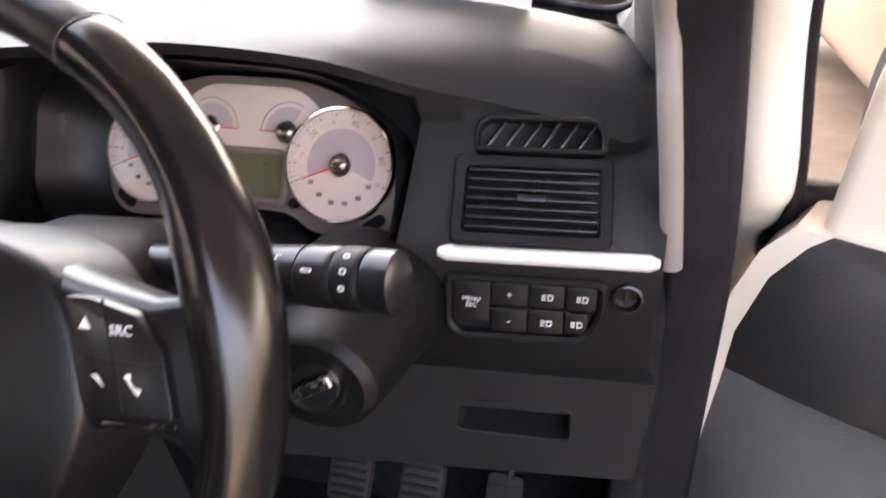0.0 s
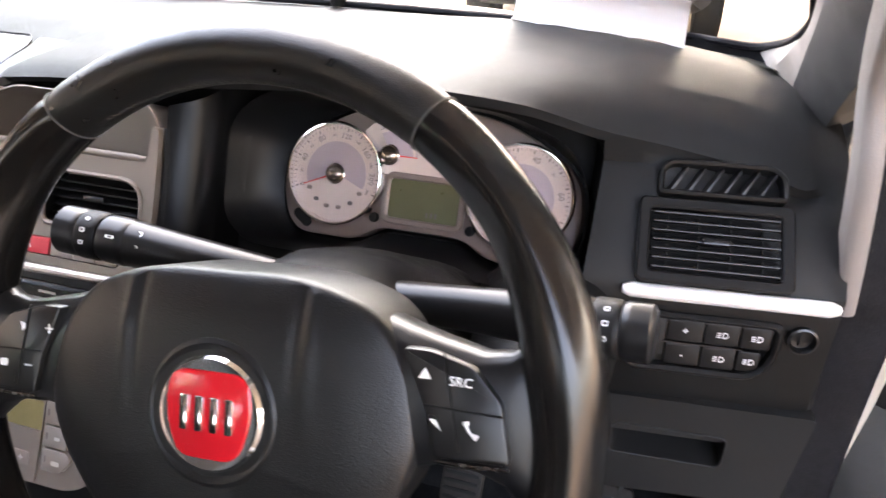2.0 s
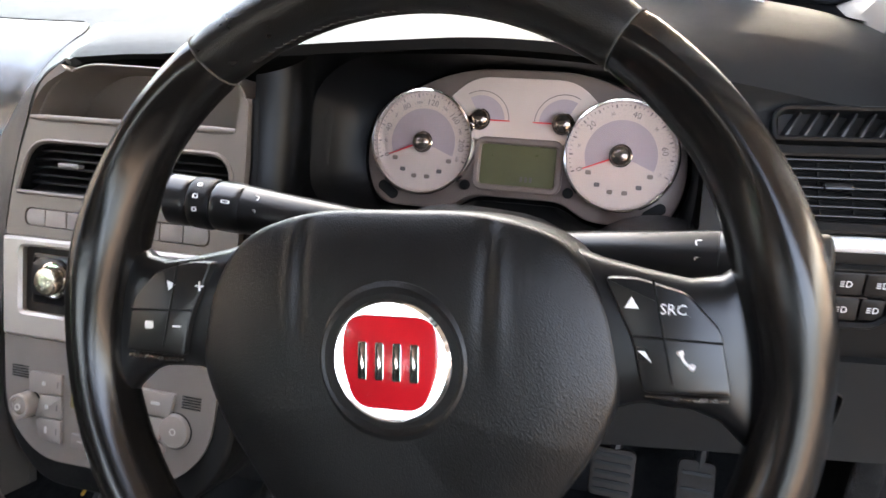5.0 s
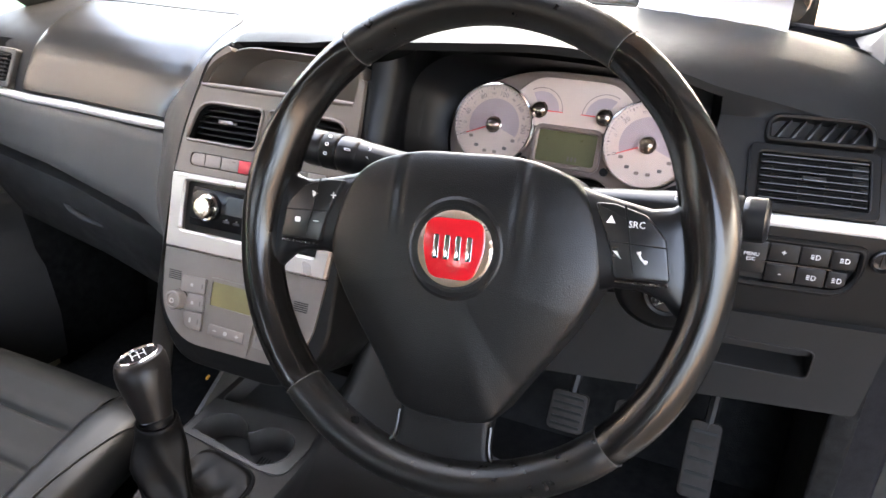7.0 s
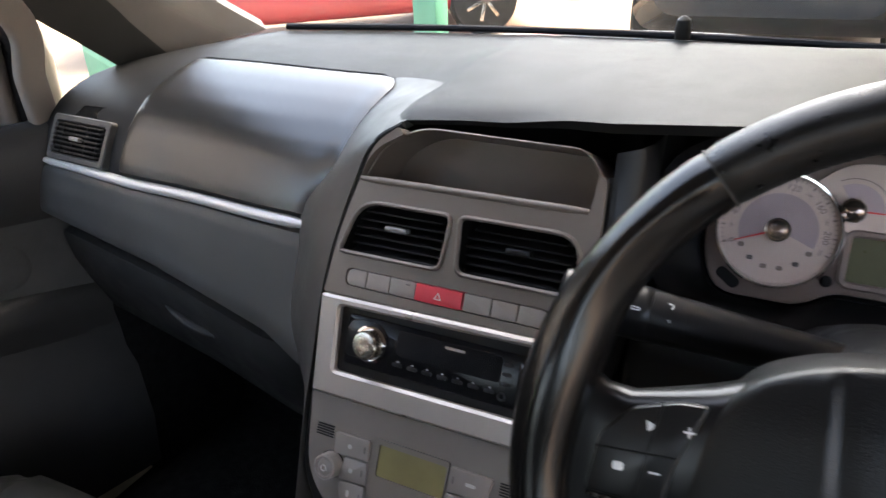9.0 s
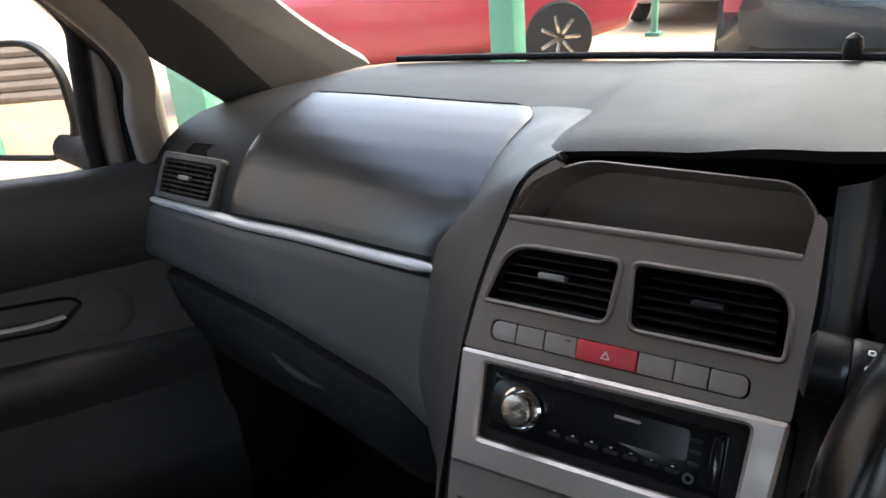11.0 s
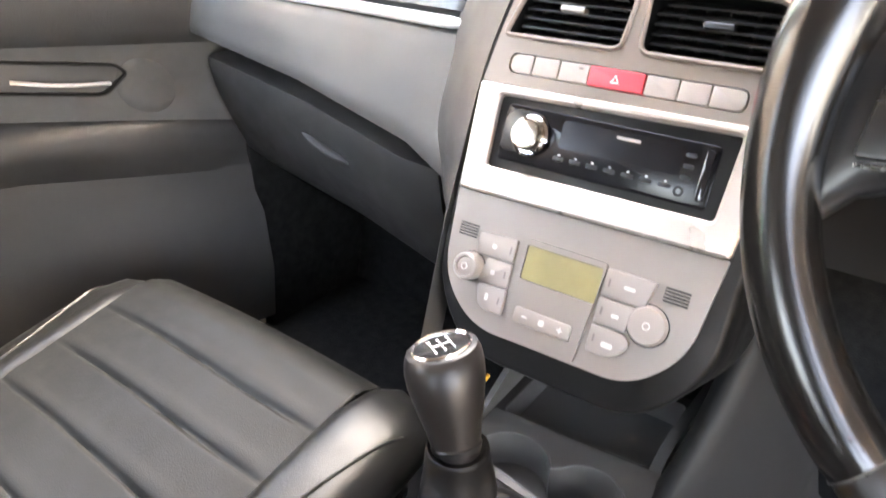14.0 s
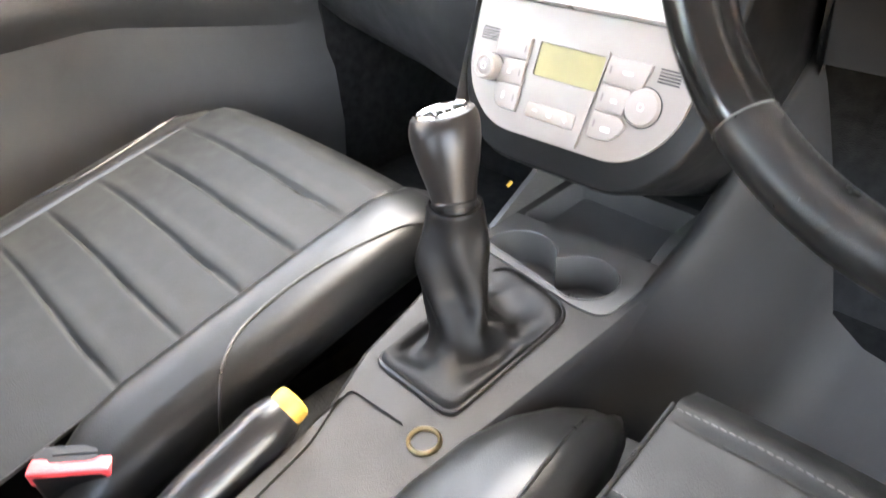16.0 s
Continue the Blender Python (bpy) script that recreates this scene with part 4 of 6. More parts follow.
def near(a, c, w):
    """A soft bump round the angle c."""
    d = (a - c + 180) % 360 - 180
    return math.exp(-(d / w) ** 2)


def rim_arc(a0, a1, mat_, name, label="", grip=False):
    """A stretch of the rim. A grip swells by the spokes, is hollowed for the thumbs and carries a soft ridge."""
    bm = bm_new()
    n = max(8, int(abs(a1 - a0) / 2))
    rings = []
    for k in range(n + 1):
        a = a0 + (a1 - a0) * k / n
        e = min(k, n - k) / n * abs(a1 - a0)
        r = RT * (0.955 if e < 0.5 else 0.99 if e < 1.6 else 1.0)
        swell = near(a, 14, 15) + near(a, 166, 15) if grip else 0.0
        thumb = near(a, 38, 13) + near(a, 142, 13) if grip else 0.0
        low = near(a, -25, 17) + near(a, 205, 17) if grip else 0.0
        u = Vector((math.cos(radians(a)), math.sin(radians(a)), 0))
        ring = []
        for j in range(32):
            t = 2 * math.pi * j / 32
            face, inner = max(0, math.sin(t)), max(0, -math.cos(t))
            q = r * (1 + 0.13 * swell + 0.05 * low)
            q *= 1 - 0.17 * thumb * math.exp(-((t - 2.25) / 0.5) ** 2) + 0.09 * (thumb + swell) * math.exp(-((t - 1.45) / 0.28) ** 2)
            q *= 1 + 0.20 * swell * inner + 0.10 * low * inner * face
            ring.append(WH @ (u * (RW + q * math.cos(t)) + Vector((0, 0, 1.27 * q * math.sin(t)))))
        rings.append(ring)
    loft(bm, rings)
    return part(name, bm, mat_, wheel, label, sharp=60)


SEAMS = (54.2, 125.8, 226, 314)
rim_arc(SEAMS[0], SEAMS[1], LEATHER, "rim_top", "black leather rim")
rim_arc(SEAMS[1], SEAMS[2], WORN, "rim_grip", "worn shiny leather grip", True)
rim_arc(SEAMS[2], SEAMS[3], LEATHER, "rim_bottom", "black leather rim")
rim_arc(SEAMS[3] - 360, SEAMS[0], WORN, "rim_grip", "worn shiny leather grip", True)
for a in SEAMS:
    bm = bm_new()
    c = Vector((RW * math.cos(radians(a)), RW * math.sin(radians(a)), 0))
    u = c.normalized()
    tube(bm, [WH @ (c + u * RT * 1.0 * math.cos(2 * math.pi * j / 28) + Vector((0, 0, RT * 1.27 * math.sin(2 * math.pi * j / 28)))) for j in range(28)], 0.00045, 6, closed=True)
    part("seam", bm, SEAM, wheel)
# stitches along the inside of the rim
for a0, a1 in ((228, 250), (292, 312), (60, 120)):
    n = int((a1 - a0) / 1.6)
    for k in range(n):
        a = a0 + (a1 - a0) * k / n
        bm = bm_new()
        r = RW - RT * 0.985
        p, q = (WH @ Vector((r * math.cos(radians(a + s)), r * math.sin(radians(a + s)), 0.002 + t)) for s, t in ((0, -0.0015), (0.9, 0.0015)))
        tube(bm, [p, q], 0.00035, 5)
        part("stitch", bm, SEAM, wheel)

# hub pad
pad = [(0.0, 0.066), (0.035, 0.0655), (0.062, 0.060), (0.082, 0.050), (0.096, 0.031), (0.103, 0.008), (0.104, -0.015), (0.094, -0.040), (0.078, -0.066), (0.060, -0.092), (0.046, -0.113), (0.036, -0.126), (0.018, -0.1305), (0.0, -0.131)]
pad = pad + [(-x, y) for x, y in pad[-2:0:-1]]
pad = [(p.x, p.y) for p in smooth([(x, y, 0) for x, y in pad + pad[:1]], 10)][:-1][::-1]
bm = bm_new()
def pad_z(s):
    """Height of the pad from its edge (s = 1) to its middle."""
    return curve_at(s, [(0.0, 0.019), (0.3, 0.019), (0.5, 0.0185), (0.7, 0.0165), (0.82, 0.0140), (0.90, 0.0118), (0.955, 0.0098), (0.980, 0.0082), (0.994, 0.0055), (1.0, 0.002)])


def fold(x, y):
    """Two soft folds that run down the pad beside the badge."""
    xc = 0.0475 + 0.04 * (y - 0.02) * (0.05 - y)
    t = (abs(x) - xc) / 0.0032
    return max(0.0, min(1.0, (y + 0.012) / 0.03)) * (0.0013 * math.exp(-(t - 0.9) ** 2) - 0.0017 * math.exp(-(t + 0.7) ** 2))


rings = [[WH @ Vector((x, y, -0.045)) for x, y in pad]]
for k in range(37):
    s = 1 - (k / 36) ** 1.6 * 0.90
    ring = []
    for x, y in pad:
        px, py = x * s, (y + 0.02) * s - 0.02
        ring.append(WH @ Vector((px, py, pad_z(s) - 0.006 * s * max(0, min(1, (-0.04 - y) / 0.06)) + fold(px, py) * (1 if s < 0.97 else 0.4))))
    rings.append(ring)
loft(bm, rings)
hub = part("airbag_pad", bm, PAD, wheel, "grained black airbag pad", sharp=50)
bm = bm_new()
plate(bm, rrect(0.044, 0.0022, 0.0008, 2, -0.002, -0.098), WH, 0.007, 0.0088)
part("airbag_mark", bm, PAD, hub)
# badge
EM = WH @ shift(0.0022, -0.0033, 0.0165)
bm = bm_new()
lathe(bm, [(0.037, -0.006), (0.037, 0.0018), (0.0345, 0.0032), (0.031, 0.0015), (0.031, -0.004)], EM, 48)
part("badge_seat", bm, PAD, hub)
bm = bm_new()
lathe(bm, [(0.0288, -0.004), (0.0288, 0.0025), (0.0272, 0.0045), (0.0235, 0.0042), (0.001, 0.0042)], EM, 48)
badge = part("badge", bm, CHROME, hub, "chrome rimmed round badge")
shield = rounded([(-0.0162, -0.0218), (0.0162, -0.0218), (0.0238, 0.0), (0.0212, 0.0212), (-0.0212, 0.0212), (-0.0238, 0.0)], [0.008, 0.008, 0.02, 0.009, 0.009, 0.02], 5)
bm = bm_new()
plate(bm, shield, EM, 0.004, 0.0056, 0.0008)
part("shield", bm, RED, badge, "red enamel shield")
for cx in (-0.0125, -0.0042, 0.0042, 0.0125):
    bm = bm_new()
    plate(bm, rrect(0.0042, 0.0175, 0.0008, 3, cx, 0.0005), EM, 0.0052, 0.0068, 0.0004)
    part("upright_bar", bm, CHROME, badge)
WP = WH @ shift(0, 0, 0.0030)  # plane of the button pods
# spokes: the shell behind the pad, out to the rim
for sx in (-1, 1):
    bm = bm_new()
    secs = []
    for x, yt, yb, zt, zb in ((0.060, 0.056, -0.045, 0.0085, -0.04), (0.080, 0.0505, -0.030, 0.0090, -0.038), (0.095, 0.0455, -0.024, 0.0090, -0.036), (0.112, 0.0415, -0.0185, 0.0085, -0.030), (0.132, 0.0375, -0.019, 0.0075, -0.024), (0.145, 0.0395, -0.0235, 0.0065, -0.020), (0.155, 0.048, -0.034, 0.005, -0.016), (0.163, 0.062, -0.050, 0.002, -0.012), (0.169, 0.075, -0.064, 0.001, -0.010)):
        c, hw = (yt + yb) / 2, (yt - yb) / 2
        ring = []
        for j in range(24):
            a = 2 * math.pi * j / 24
            ca, sa = math.cos(a), math.sin(a)
            yy = c + hw * math.copysign(abs(ca) ** 0.6, ca)
            zz = (zt + zb) / 2 + (zt - zb) / 2 * math.copysign(abs(sa) ** 0.6, sa)
            ring.append(WH @ Vector((sx * x, yy, zz)))
        secs.append(ring)
    loft(bm, secs)
    part("spoke", bm, SATIN, wheel, "smooth black side spoke")
    pod = [(0.096, 0.0385), (0.109, 0.0385), (0.130, 0.0325), (0.1435, 0.018), (0.1485, -0.0095), (0.113, -0.0105), (0.1085, 0.010)]
    pod = rounded([(sx * x, y) for x, y in (pod if sx < 0 else pod[::-1])], [0.003] * 7, 3)
    bm = bm_new()
    plate(bm, pod, WP, 0.002, 0.0085, 0.0015)
    pd = part("button_pod", bm, POD, wheel, "smooth black button pod")
    bm = bm_new()
    tube(bm, [WP @ Vector((sx * 0.108, 0.0135, 0.0087)), WP @ Vector((sx * 0.1445, 0.0125, 0.0087))], 0.0006, 6)
    tube(bm, [WP @ Vector((sx * 0.116, 0.038, 0.0087)), WP @ Vector((sx * 0.125, -0.006, 0.0087))], 0.0006, 6)
    part("button_gap", bm, BLACK, pd)
    # a steel line stands in for the glint along the pod's lower edge
    bm = bm_new()
    tube(bm, smooth([WP @ Vector((sx * x, y, 0.0062)) for x, y in ((0.114, -0.0125), (0.130, -0.0125), (0.1475, -0.0118))], 4), 0.0009, 6)
    part("lower_edge", bm, STEEL, pd, "thin steel line for the glint on the lower edge")
# right pod: up, source, down, phone; left pod: plus, minus, phone, mute
def icon(parent, pts):
    bm = bm_new()
    plate(bm, pts, WP, 0.0082, 0.0089)
    part("icon", bm, WHITE, parent)


icon(pd, [(0.1045, 0.0255), (0.1105, 0.0255), (0.1075, 0.0305)])
icon(pd, [(0.1135, 0.0075), (0.1165, 0.0025), (0.1105, 0.0075)][::-1])
words("icon_word", "SRC", 0.0062, WP @ shift(0.1245, 0.0255, 0.0087), WHITE, pd, 0.0002)
bm = bm_new()
tube(bm, smooth([WP @ Vector(p) for p in ((0.1275, 0.0085, 0.0088), (0.1285, 0.0055, 0.0088), (0.1305, 0.003, 0.0088), (0.1335, 0.0015, 0.0088))], 4), [0.0014] * 3 + [0.0007] * 7 + [0.0014] * 3, 6)
part("icon", bm, WHITE, pd)
for cx, cy in ((-0.1035, 0.0262), (-0.1170, 0.0050)):
    icon(wheel.children[[c.name for c in wheel.children].index("button_pod")], rrect(0.005, 0.0009, 0.0003, 1, cx, cy))
icon(wheel.children[[c.name for c in wheel.children].index("button_pod")], rrect(0.0009, 0.005, 0.0003, 1, -0.1035, 0.0262))
icon(wheel.children[[c.name for c in wheel.children].index("button_pod")], rrect(0.005, 0.004, 0.001, 2, -0.1335, 0.0050))
icon(wheel.children[[c.name for c in wheel.children].index("button_pod")], [(-0.1225, 0.0285), (-0.1175, 0.0265), (-0.1215, 0.0235)])
# lower spoke
bm = bm_new()
rings = []
for y, w, zt, zb in ((-0.100, 0.038, 0.000, -0.03), (-0.118, 0.037, 0.000, -0.024), (-0.135, 0.036, 0.001, -0.018), (-0.150, 0.037, 0.001, -0.014), (-0.158, 0.041, 0.001, -0.012), (-0.166, 0.050, 0.0, -0.011)):
    rings.append([WH @ Vector((x, y, z)) for x, z in rrect(2 * w, zt - zb, 0.006, 3, 0, (zt + zb) / 2)])
loft(bm, rings)
part("lower_spoke", bm, BLACK, wheel, "matt black lower spoke")
for sx in (-1, 1):
    bm = bm_new()
    tube(bm, smooth([WH @ Vector((sx * x, y, z)) for x, y, z in ((0.0365, -0.130, -0.002), (0.0372, -0.146, 0.0), (0.0415, -0.156, 0.001), (0.051, -0.162, 0.001))], 5), 0.0016, 8)
    part("spoke_edge", bm, WORN, wheel, "worn shiny edge of the lower spoke")
bm = bm_new()
lathe(bm, [(0.06, -0.05), (0.058, -0.02)], WH, 24)
part("boss", bm, BLACK, wheel)

# ---- column, stalks, ignition ----
column = thing("steering_column", (0, 0.15, 0.8), "black plastic steering column cover", "steering column")
bm = bm_new()
rings = []
for y, w, zt, zb in ((0.042, 0.10, 0.914, 0.845), (0.055, 0.115, 0.921, 0.83), (0.09, 0.125, 0.922, 0.80), (0.14, 0.13, 0.912, 0.775), (0.20, 0.14, 0.882, 0.75), (0.26, 0.15, 0.845, 0.735)):
    c, h = (zt + zb) / 2, (zt - zb) / 2
    ring = []
    for j in range(32):
        a = 2 * math.pi * j / 32
        ca, sa = math.cos(a), math.sin(a)
        ring.append((w / 2 * math.copysign(abs(ca) ** 0.7, ca), y, c + h * math.copysign(abs(sa) ** 0.8, sa)))
    rings.append(ring)
loft(bm, rings)
part("cover", bm, BLACK, column)
bm = bm_new()
rings = []
for y, r in ((0.122, 0.030), (0.128, 0.036), (0.16, 0.042), (0.22, 0.05), (0.27, 0.055)):
    rings.append([(0.118 + (0.27 - y) * 0.12 + r * 1.15 * math.cos(2 * math.pi * j / 28), y, 0.822 - 0.02 * (y - 0.12) / 0.15 + r * math.sin(2 * math.pi * j / 28)) for j in range(28)])
loft(bm, rings)
part("lock_housing", bm, BLACK, column)
IG = plane((0.139, 0.126, 0.824), 12, 0, 6)
bm = bm_new()
lathe(bm, [(0.021, -0.004), (0.021, 0.004), (0.019, 0.006), (0.0165, 0.005), (0.0165, -0.002)], IG, 36)
part("lock_ring", bm, BLACK, column)
bm = bm_new()
lathe(bm, [(0.0155, -0.006), (0.0155, 0.007), (0.0145, 0.008), (0.0005, 0.008)], IG, 36)
barrel = part("lock_barrel", bm, SATIN, column, "black ignition barrel")
bm = bm_new()
box(bm, IG @ shift(0, 0, 0.010) @ pose(0, 0, 0, 0, 0, 28), (0.027, 0.0095, 0.007), 0.002)
part("grip_bar", bm, STEEL, barrel, "dull metal grip bar")
bm = bm_new()
box(bm, IG @ shift(0.001, -0.0015, 0.0136) @ pose(0, 0, 0, 0, 0, 28), (0.013, 0.0022, 0.0012), 0.0003)
part("key_slot", bm, BLACK, barrel)

for sx in (-1, 1):
    st = thing("stalk", (0.06 * sx, 0.115, 0.9), "black column stalk with white printed symbols", "control stalk", "column stalks")
    bm = bm_new()
    P = [(0.025, 0.125, 0.890), (0.085, 0.118, 0.899), (0.12, 0.115, 0.903), (0.148, 0.113, 0.906)]
    P = [Vector((sx * x, y, z)) for x, y, z in P]
    tube(bm, smooth(P, 5), [0.0125 + 0.0040 * k / 15 for k in range(16)], 20)
    part("arm", bm, SATIN, st)
    a = Vector((sx * 0.148, 0.113, 0.906))
    b = Vector((sx * 0.203, 0.109, 0.911))
    for t0, t1, r0, mt, nm in ((0.0, 0.37, 0.0170, SATIN, "collar"), (0.38, 0.67, 0.0174, BLACK, "ring"), (0.68, 1.0, 0.0171, SATIN, "tip")):
        bm = bm_new()
        n = 8
        tube(bm, [a.lerp(b, t0 + (t1 - t0) * k / n) for k in range(n + 1)], [r0 * 0.94] + [r0] * (n - 1) + [r0 * (0.94 if nm != "tip" else 0.80)], 24)
        part(nm, bm, mt, st)
    d = (b - a).normalized() * sx
    up = Vector((0, -0.75, 0.66)).normalized()
    side = up.cross(d).normalized()
    for t, off, w, h in ((0.12, 0.05, 0.006, 0.0022), (0.5, 0.5, 0.0034, 0.0030), (0.5, 0.0, 0.0036, 0.0032), (0.5, -0.5, 0.0034, 0.0030), (-0.20, 0.3, 0.0060, 0.0038), (-0.20, -0.35, 0.0060, 0.0038), (-0.10, 0.3, 0.0022, 0.0022), (-0.10, -0.35, 0.0022, 0.0022)):
        nrm = (up * math.cos(off) + up.cross(d) * -math.sin(off)).normalized()
        yv = nrm.cross(d).normalized()
        m = Matrix((d, yv, nrm)).transposed().to_4x4()
        m.translation = a.lerp(b, t) + nrm * (0.0178 if t >= 0 else 0.0155)
        bm = bm_new()
        ring_plate(bm, rrect(w, h, 0.001, 2), rrect(w - 0.0014, h - 0.0014, 0.0005, 2), m, -0.0012, 0.0003)
        part("symbol", bm, WHITE, st)

# ---- driver's switch panel ----
SW = plane((0.2405, 0.2685, 0.803), 5, 0, 6.7)
panel = thing("switch_panel", (0.24, 0.27, 0.78), "black six-button lighting switch panel", "switch panel")
out = rounded([(-0.050, -0.0275), (0.046, -0.0265), (0.0605, -0.004), (0.0605, 0.0275), (-0.0605, 0.0275), (-0.0605, -0.018)], [0.012, 0.018, 0.014, 0.009, 0.009, 0.010], 4)
inn = rounded([(-0.047, -0.0215), (0.044, -0.0205), (0.0545, -0.003), (0.0545, 0.0215), (-0.0545, 0.0215), (-0.0545, -0.014)], [0.009, 0.014, 0.010, 0.005, 0.005, 0.007], 4)
bm = bm_new()
ring_plate(bm, out, inn, SW, -0.012, 0.006, 0.0025)
part("bezel", bm, BLACK, panel)
bm = bm_new()
plate(bm, inset(inn, -0.001), SW, -0.012, -0.004)
part("back", bm, BLACK, panel)
keys = [((-0.054, -0.0135, -0.0255, 0.0205), "MENU\nESC"), ((-0.0248, 0.0012, 0.0028, 0.0205), "+"), ((0.0036, 0.0012, 0.0298, 0.0205), None), ((0.0306, 0.0012, 0.0540, 0.0205), None), ((-0.0248, -0.0205, 0.0028, -0.0012), "-"), ((0.0036, -0.0205, 0.0298, -0.0012), None), ((0.0306, -0.0195, 0.0480, -0.0012), None)]
for (x0, y0, x1, y1), s in keys:
    bm = bm_new()
    plate(bm, rrect(x1 - x0, y1 - y0, 0.002, 3, (x0 + x1) / 2, (y0 + y1) / 2), SW, -0.006, 0.0015, 0.0012)
    key = part("button", bm, BLACK, panel)
    c = SW @ shift((x0 + x1) / 2, (y0 + y1) / 2, 0.0017)
    if s:
        words("legend", s, 0.0052 if len(s) > 1 else 0.009, c, WHITE, key, 0.0002)
    else:
        for w, h, ox in ((0.0042, 0.0052, 0.0028),):
            bm = bm_new()
            ring_plate(bm, rrect(w, h, (0.0005, 0.0025, 0.0025, 0.0005), 3, ox, 0), rrect(w - 0.0014, h - 0.0014, (0.0003, 0.0017, 0.0017, 0.0003), 3, ox, 0), c, -0.0005, 0.0003)
            for k in range(3):
                plate(bm, rrect(0.0032, 0.0007, 0.0002, 1, -0.0022, -0.0018 + 0.0018 * k), c, -0.0005, 0.0003)
            part("symbol", bm, WHITE, key)
bm = bm_new()
plate(bm, rrect(0.062, 0.0012, 0.0004, 2, 0.003, 0.0), SW, -0.002, 0.0022)
part("divider", bm, SATIN, panel)
bm = bm_new()
LK = plane((0.3145, 0.276, 0.818), 4, 0, 6.7)
lathe(bm, [(0.0115, -0.004), (0.0115, 0.0025), (0.0098, 0.0032), (0.0085, 0.001), (0.0085, -0.003), (0.0005, -0.0035)], LK, 32)
part("blank_socket", bm, SATIN, panel, "empty round socket")
bm = bm_new()
plate(bm, rrect(0.003, 0.013, 0.001, 2), LK, -0.004, -0.001)
part("socket_fin", bm, BLACK, panel)

# knee panel with a long finger recess
knee = thing("knee_panel", (0.13, 0.29, 0.62), "dark grey knee panel with a finger recess", "trim panel")
KP = plane((0.15, 0.272, 0.68), -6, 0, 5)
bm = bm_new()
kout = rounded([(-0.24, -0.085), (0.188, -0.055), (0.195, 0.060), (-0.24, 0.052)], 0.006, 3)
pocket = rrect(0.100, 0.040, 0.008, 4, 0.083, 0.004)
holed(bm, kout, [pocket], KP, -0.012, 0.0)
part("panel", bm, DASH, knee)
bm = bm_new()
ring_plate(bm, pocket, inset(pocket, 0.002), KP, -0.04, 0.0015, 0.0008)
plate(bm, inset(pocket, 0.001), KP, -0.042, -0.035)
part("recess", bm, DASH, knee)

# ---- tunnel console, gear lever, hand brake ----
console = thing("tunnel_console", (-0.31, 0.0, 0.3), "black plastic tunnel console with two joined cup holders", "centre console")
CT = Matrix.Translation((0, 0, 0.530))
top = rounded([(-0.395, 0.24), (-0.392, 0.05), (-0.362, -0.05), (-0.345, -0.115), (-0.305, -0.20), (-0.285, -0.30), (-0.235, -0.30), (-0.226, -0.10), (-0.222, 0.05), (-0.225, 0.24)][::-1], 0.01, 3)
top = top if sum((a[0] * b[1] - b[0] * a[1]) for a, b in zip(top, top[1:] + top[:1])) > 0 else top[::-1]
cupA, cupB = (-0.344, 0.069, 0.036), (-0.276, 0.074, 0.033)
cups = [(cupB[0] + cupB[2] * math.cos(radians(a)), cupB[1] + cupB[2] * math.sin(radians(a))) for a in range(-80, 155, 9)]
cups += [(cupA[0] + cupA[2] * math.cos(radians(a)), cupA[1] + cupA[2] * math.sin(radians(a))) for a in range(24, 196, 9)]
cups += [(-0.374, 0.060), (-0.360, 0.0565), (-0.345, 0.055), (-0.31, 0.049)]
boot_hole = rounded([(-0.333, -0.116), (-0.249, -0.118), (-0.254, 0.030), (-0.345, 0.046)], [0.012, 0.012, 0.025, 0.03], 5)
bin_hole = rounded([(-0.385, 0.121), (-0.247, 0.134), (-0.247, 0.23), (-0.385, 0.23)], 0.008, 3)
bm = bm_new()
rear_dip = rounded([(-0.300, -0.285), (-0.272, -0.285), (-0.266, -0.142), (-0.326, -0.146)], [0.004, 0.004, 0.008, 0.008], 4)
holed(bm, top, [cups, boot_hole, bin_hole, rear_dip], CT, -0.012, 0.004)
part("top", bm, CONSOLE, console)
# light on the console's front, put into the lighter grey of plate and wells
bm = bm_new()
holed(bm, rounded([(-0.391, 0.119), (-0.388, 0.053), (-0.262, 0.0375), (-0.230, 0.040), (-0.228, 0.132)][::-1], [0.004, 0.022, 0.004, 0.004, 0.004], 5)[::-1], [cups], CT, 0.002, 0.0062)
part("cup_plate", bm, DASH_GREY, console, "grey plate round the cup wells, paler for the light on it")
bm = bm_new()
ring_plate(bm, inset(cups, 0.0003), inset(cups, 0.0018), CT, -0.032, 0.0072, 0.0012)
plate(bm, inset(cups, 0.001), CT, -0.034, -0.030)
part("cup_well", bm, DASH_GREY, console, "joined round cup wells")
for k in range(11):
    bm = bm_new()
    plate(bm, rrect(0.0012, 0.034, 0.0003, 1, cupB[0] - 0.02 + 0.004 * k, cupB[1] - 0.006), CT, -0.030, -0.0285)
    part("rib", bm, BLACK, console)
bm = bm_new()
ring_plate(bm, bin_hole, inset(bin_hole, 0.0015), CT, -0.026, 0.004)
plate(bm, inset(bin_hole, 0.001), CT, -0.028, -0.024)
part("front_bin", bm, DASH_GREY, console)
bm = bm_new()
ring_plate(bm, rear_dip, inset(rear_dip, 0.0015), CT, -0.010, 0.004)
plate(bm, inset(rear_dip, 0.0008), CT, -0.012, 0.0015)
part("rear_dip", bm, CONSOLE, console, "shallow sunk panel behind the gaiter")
bm = bm_new()
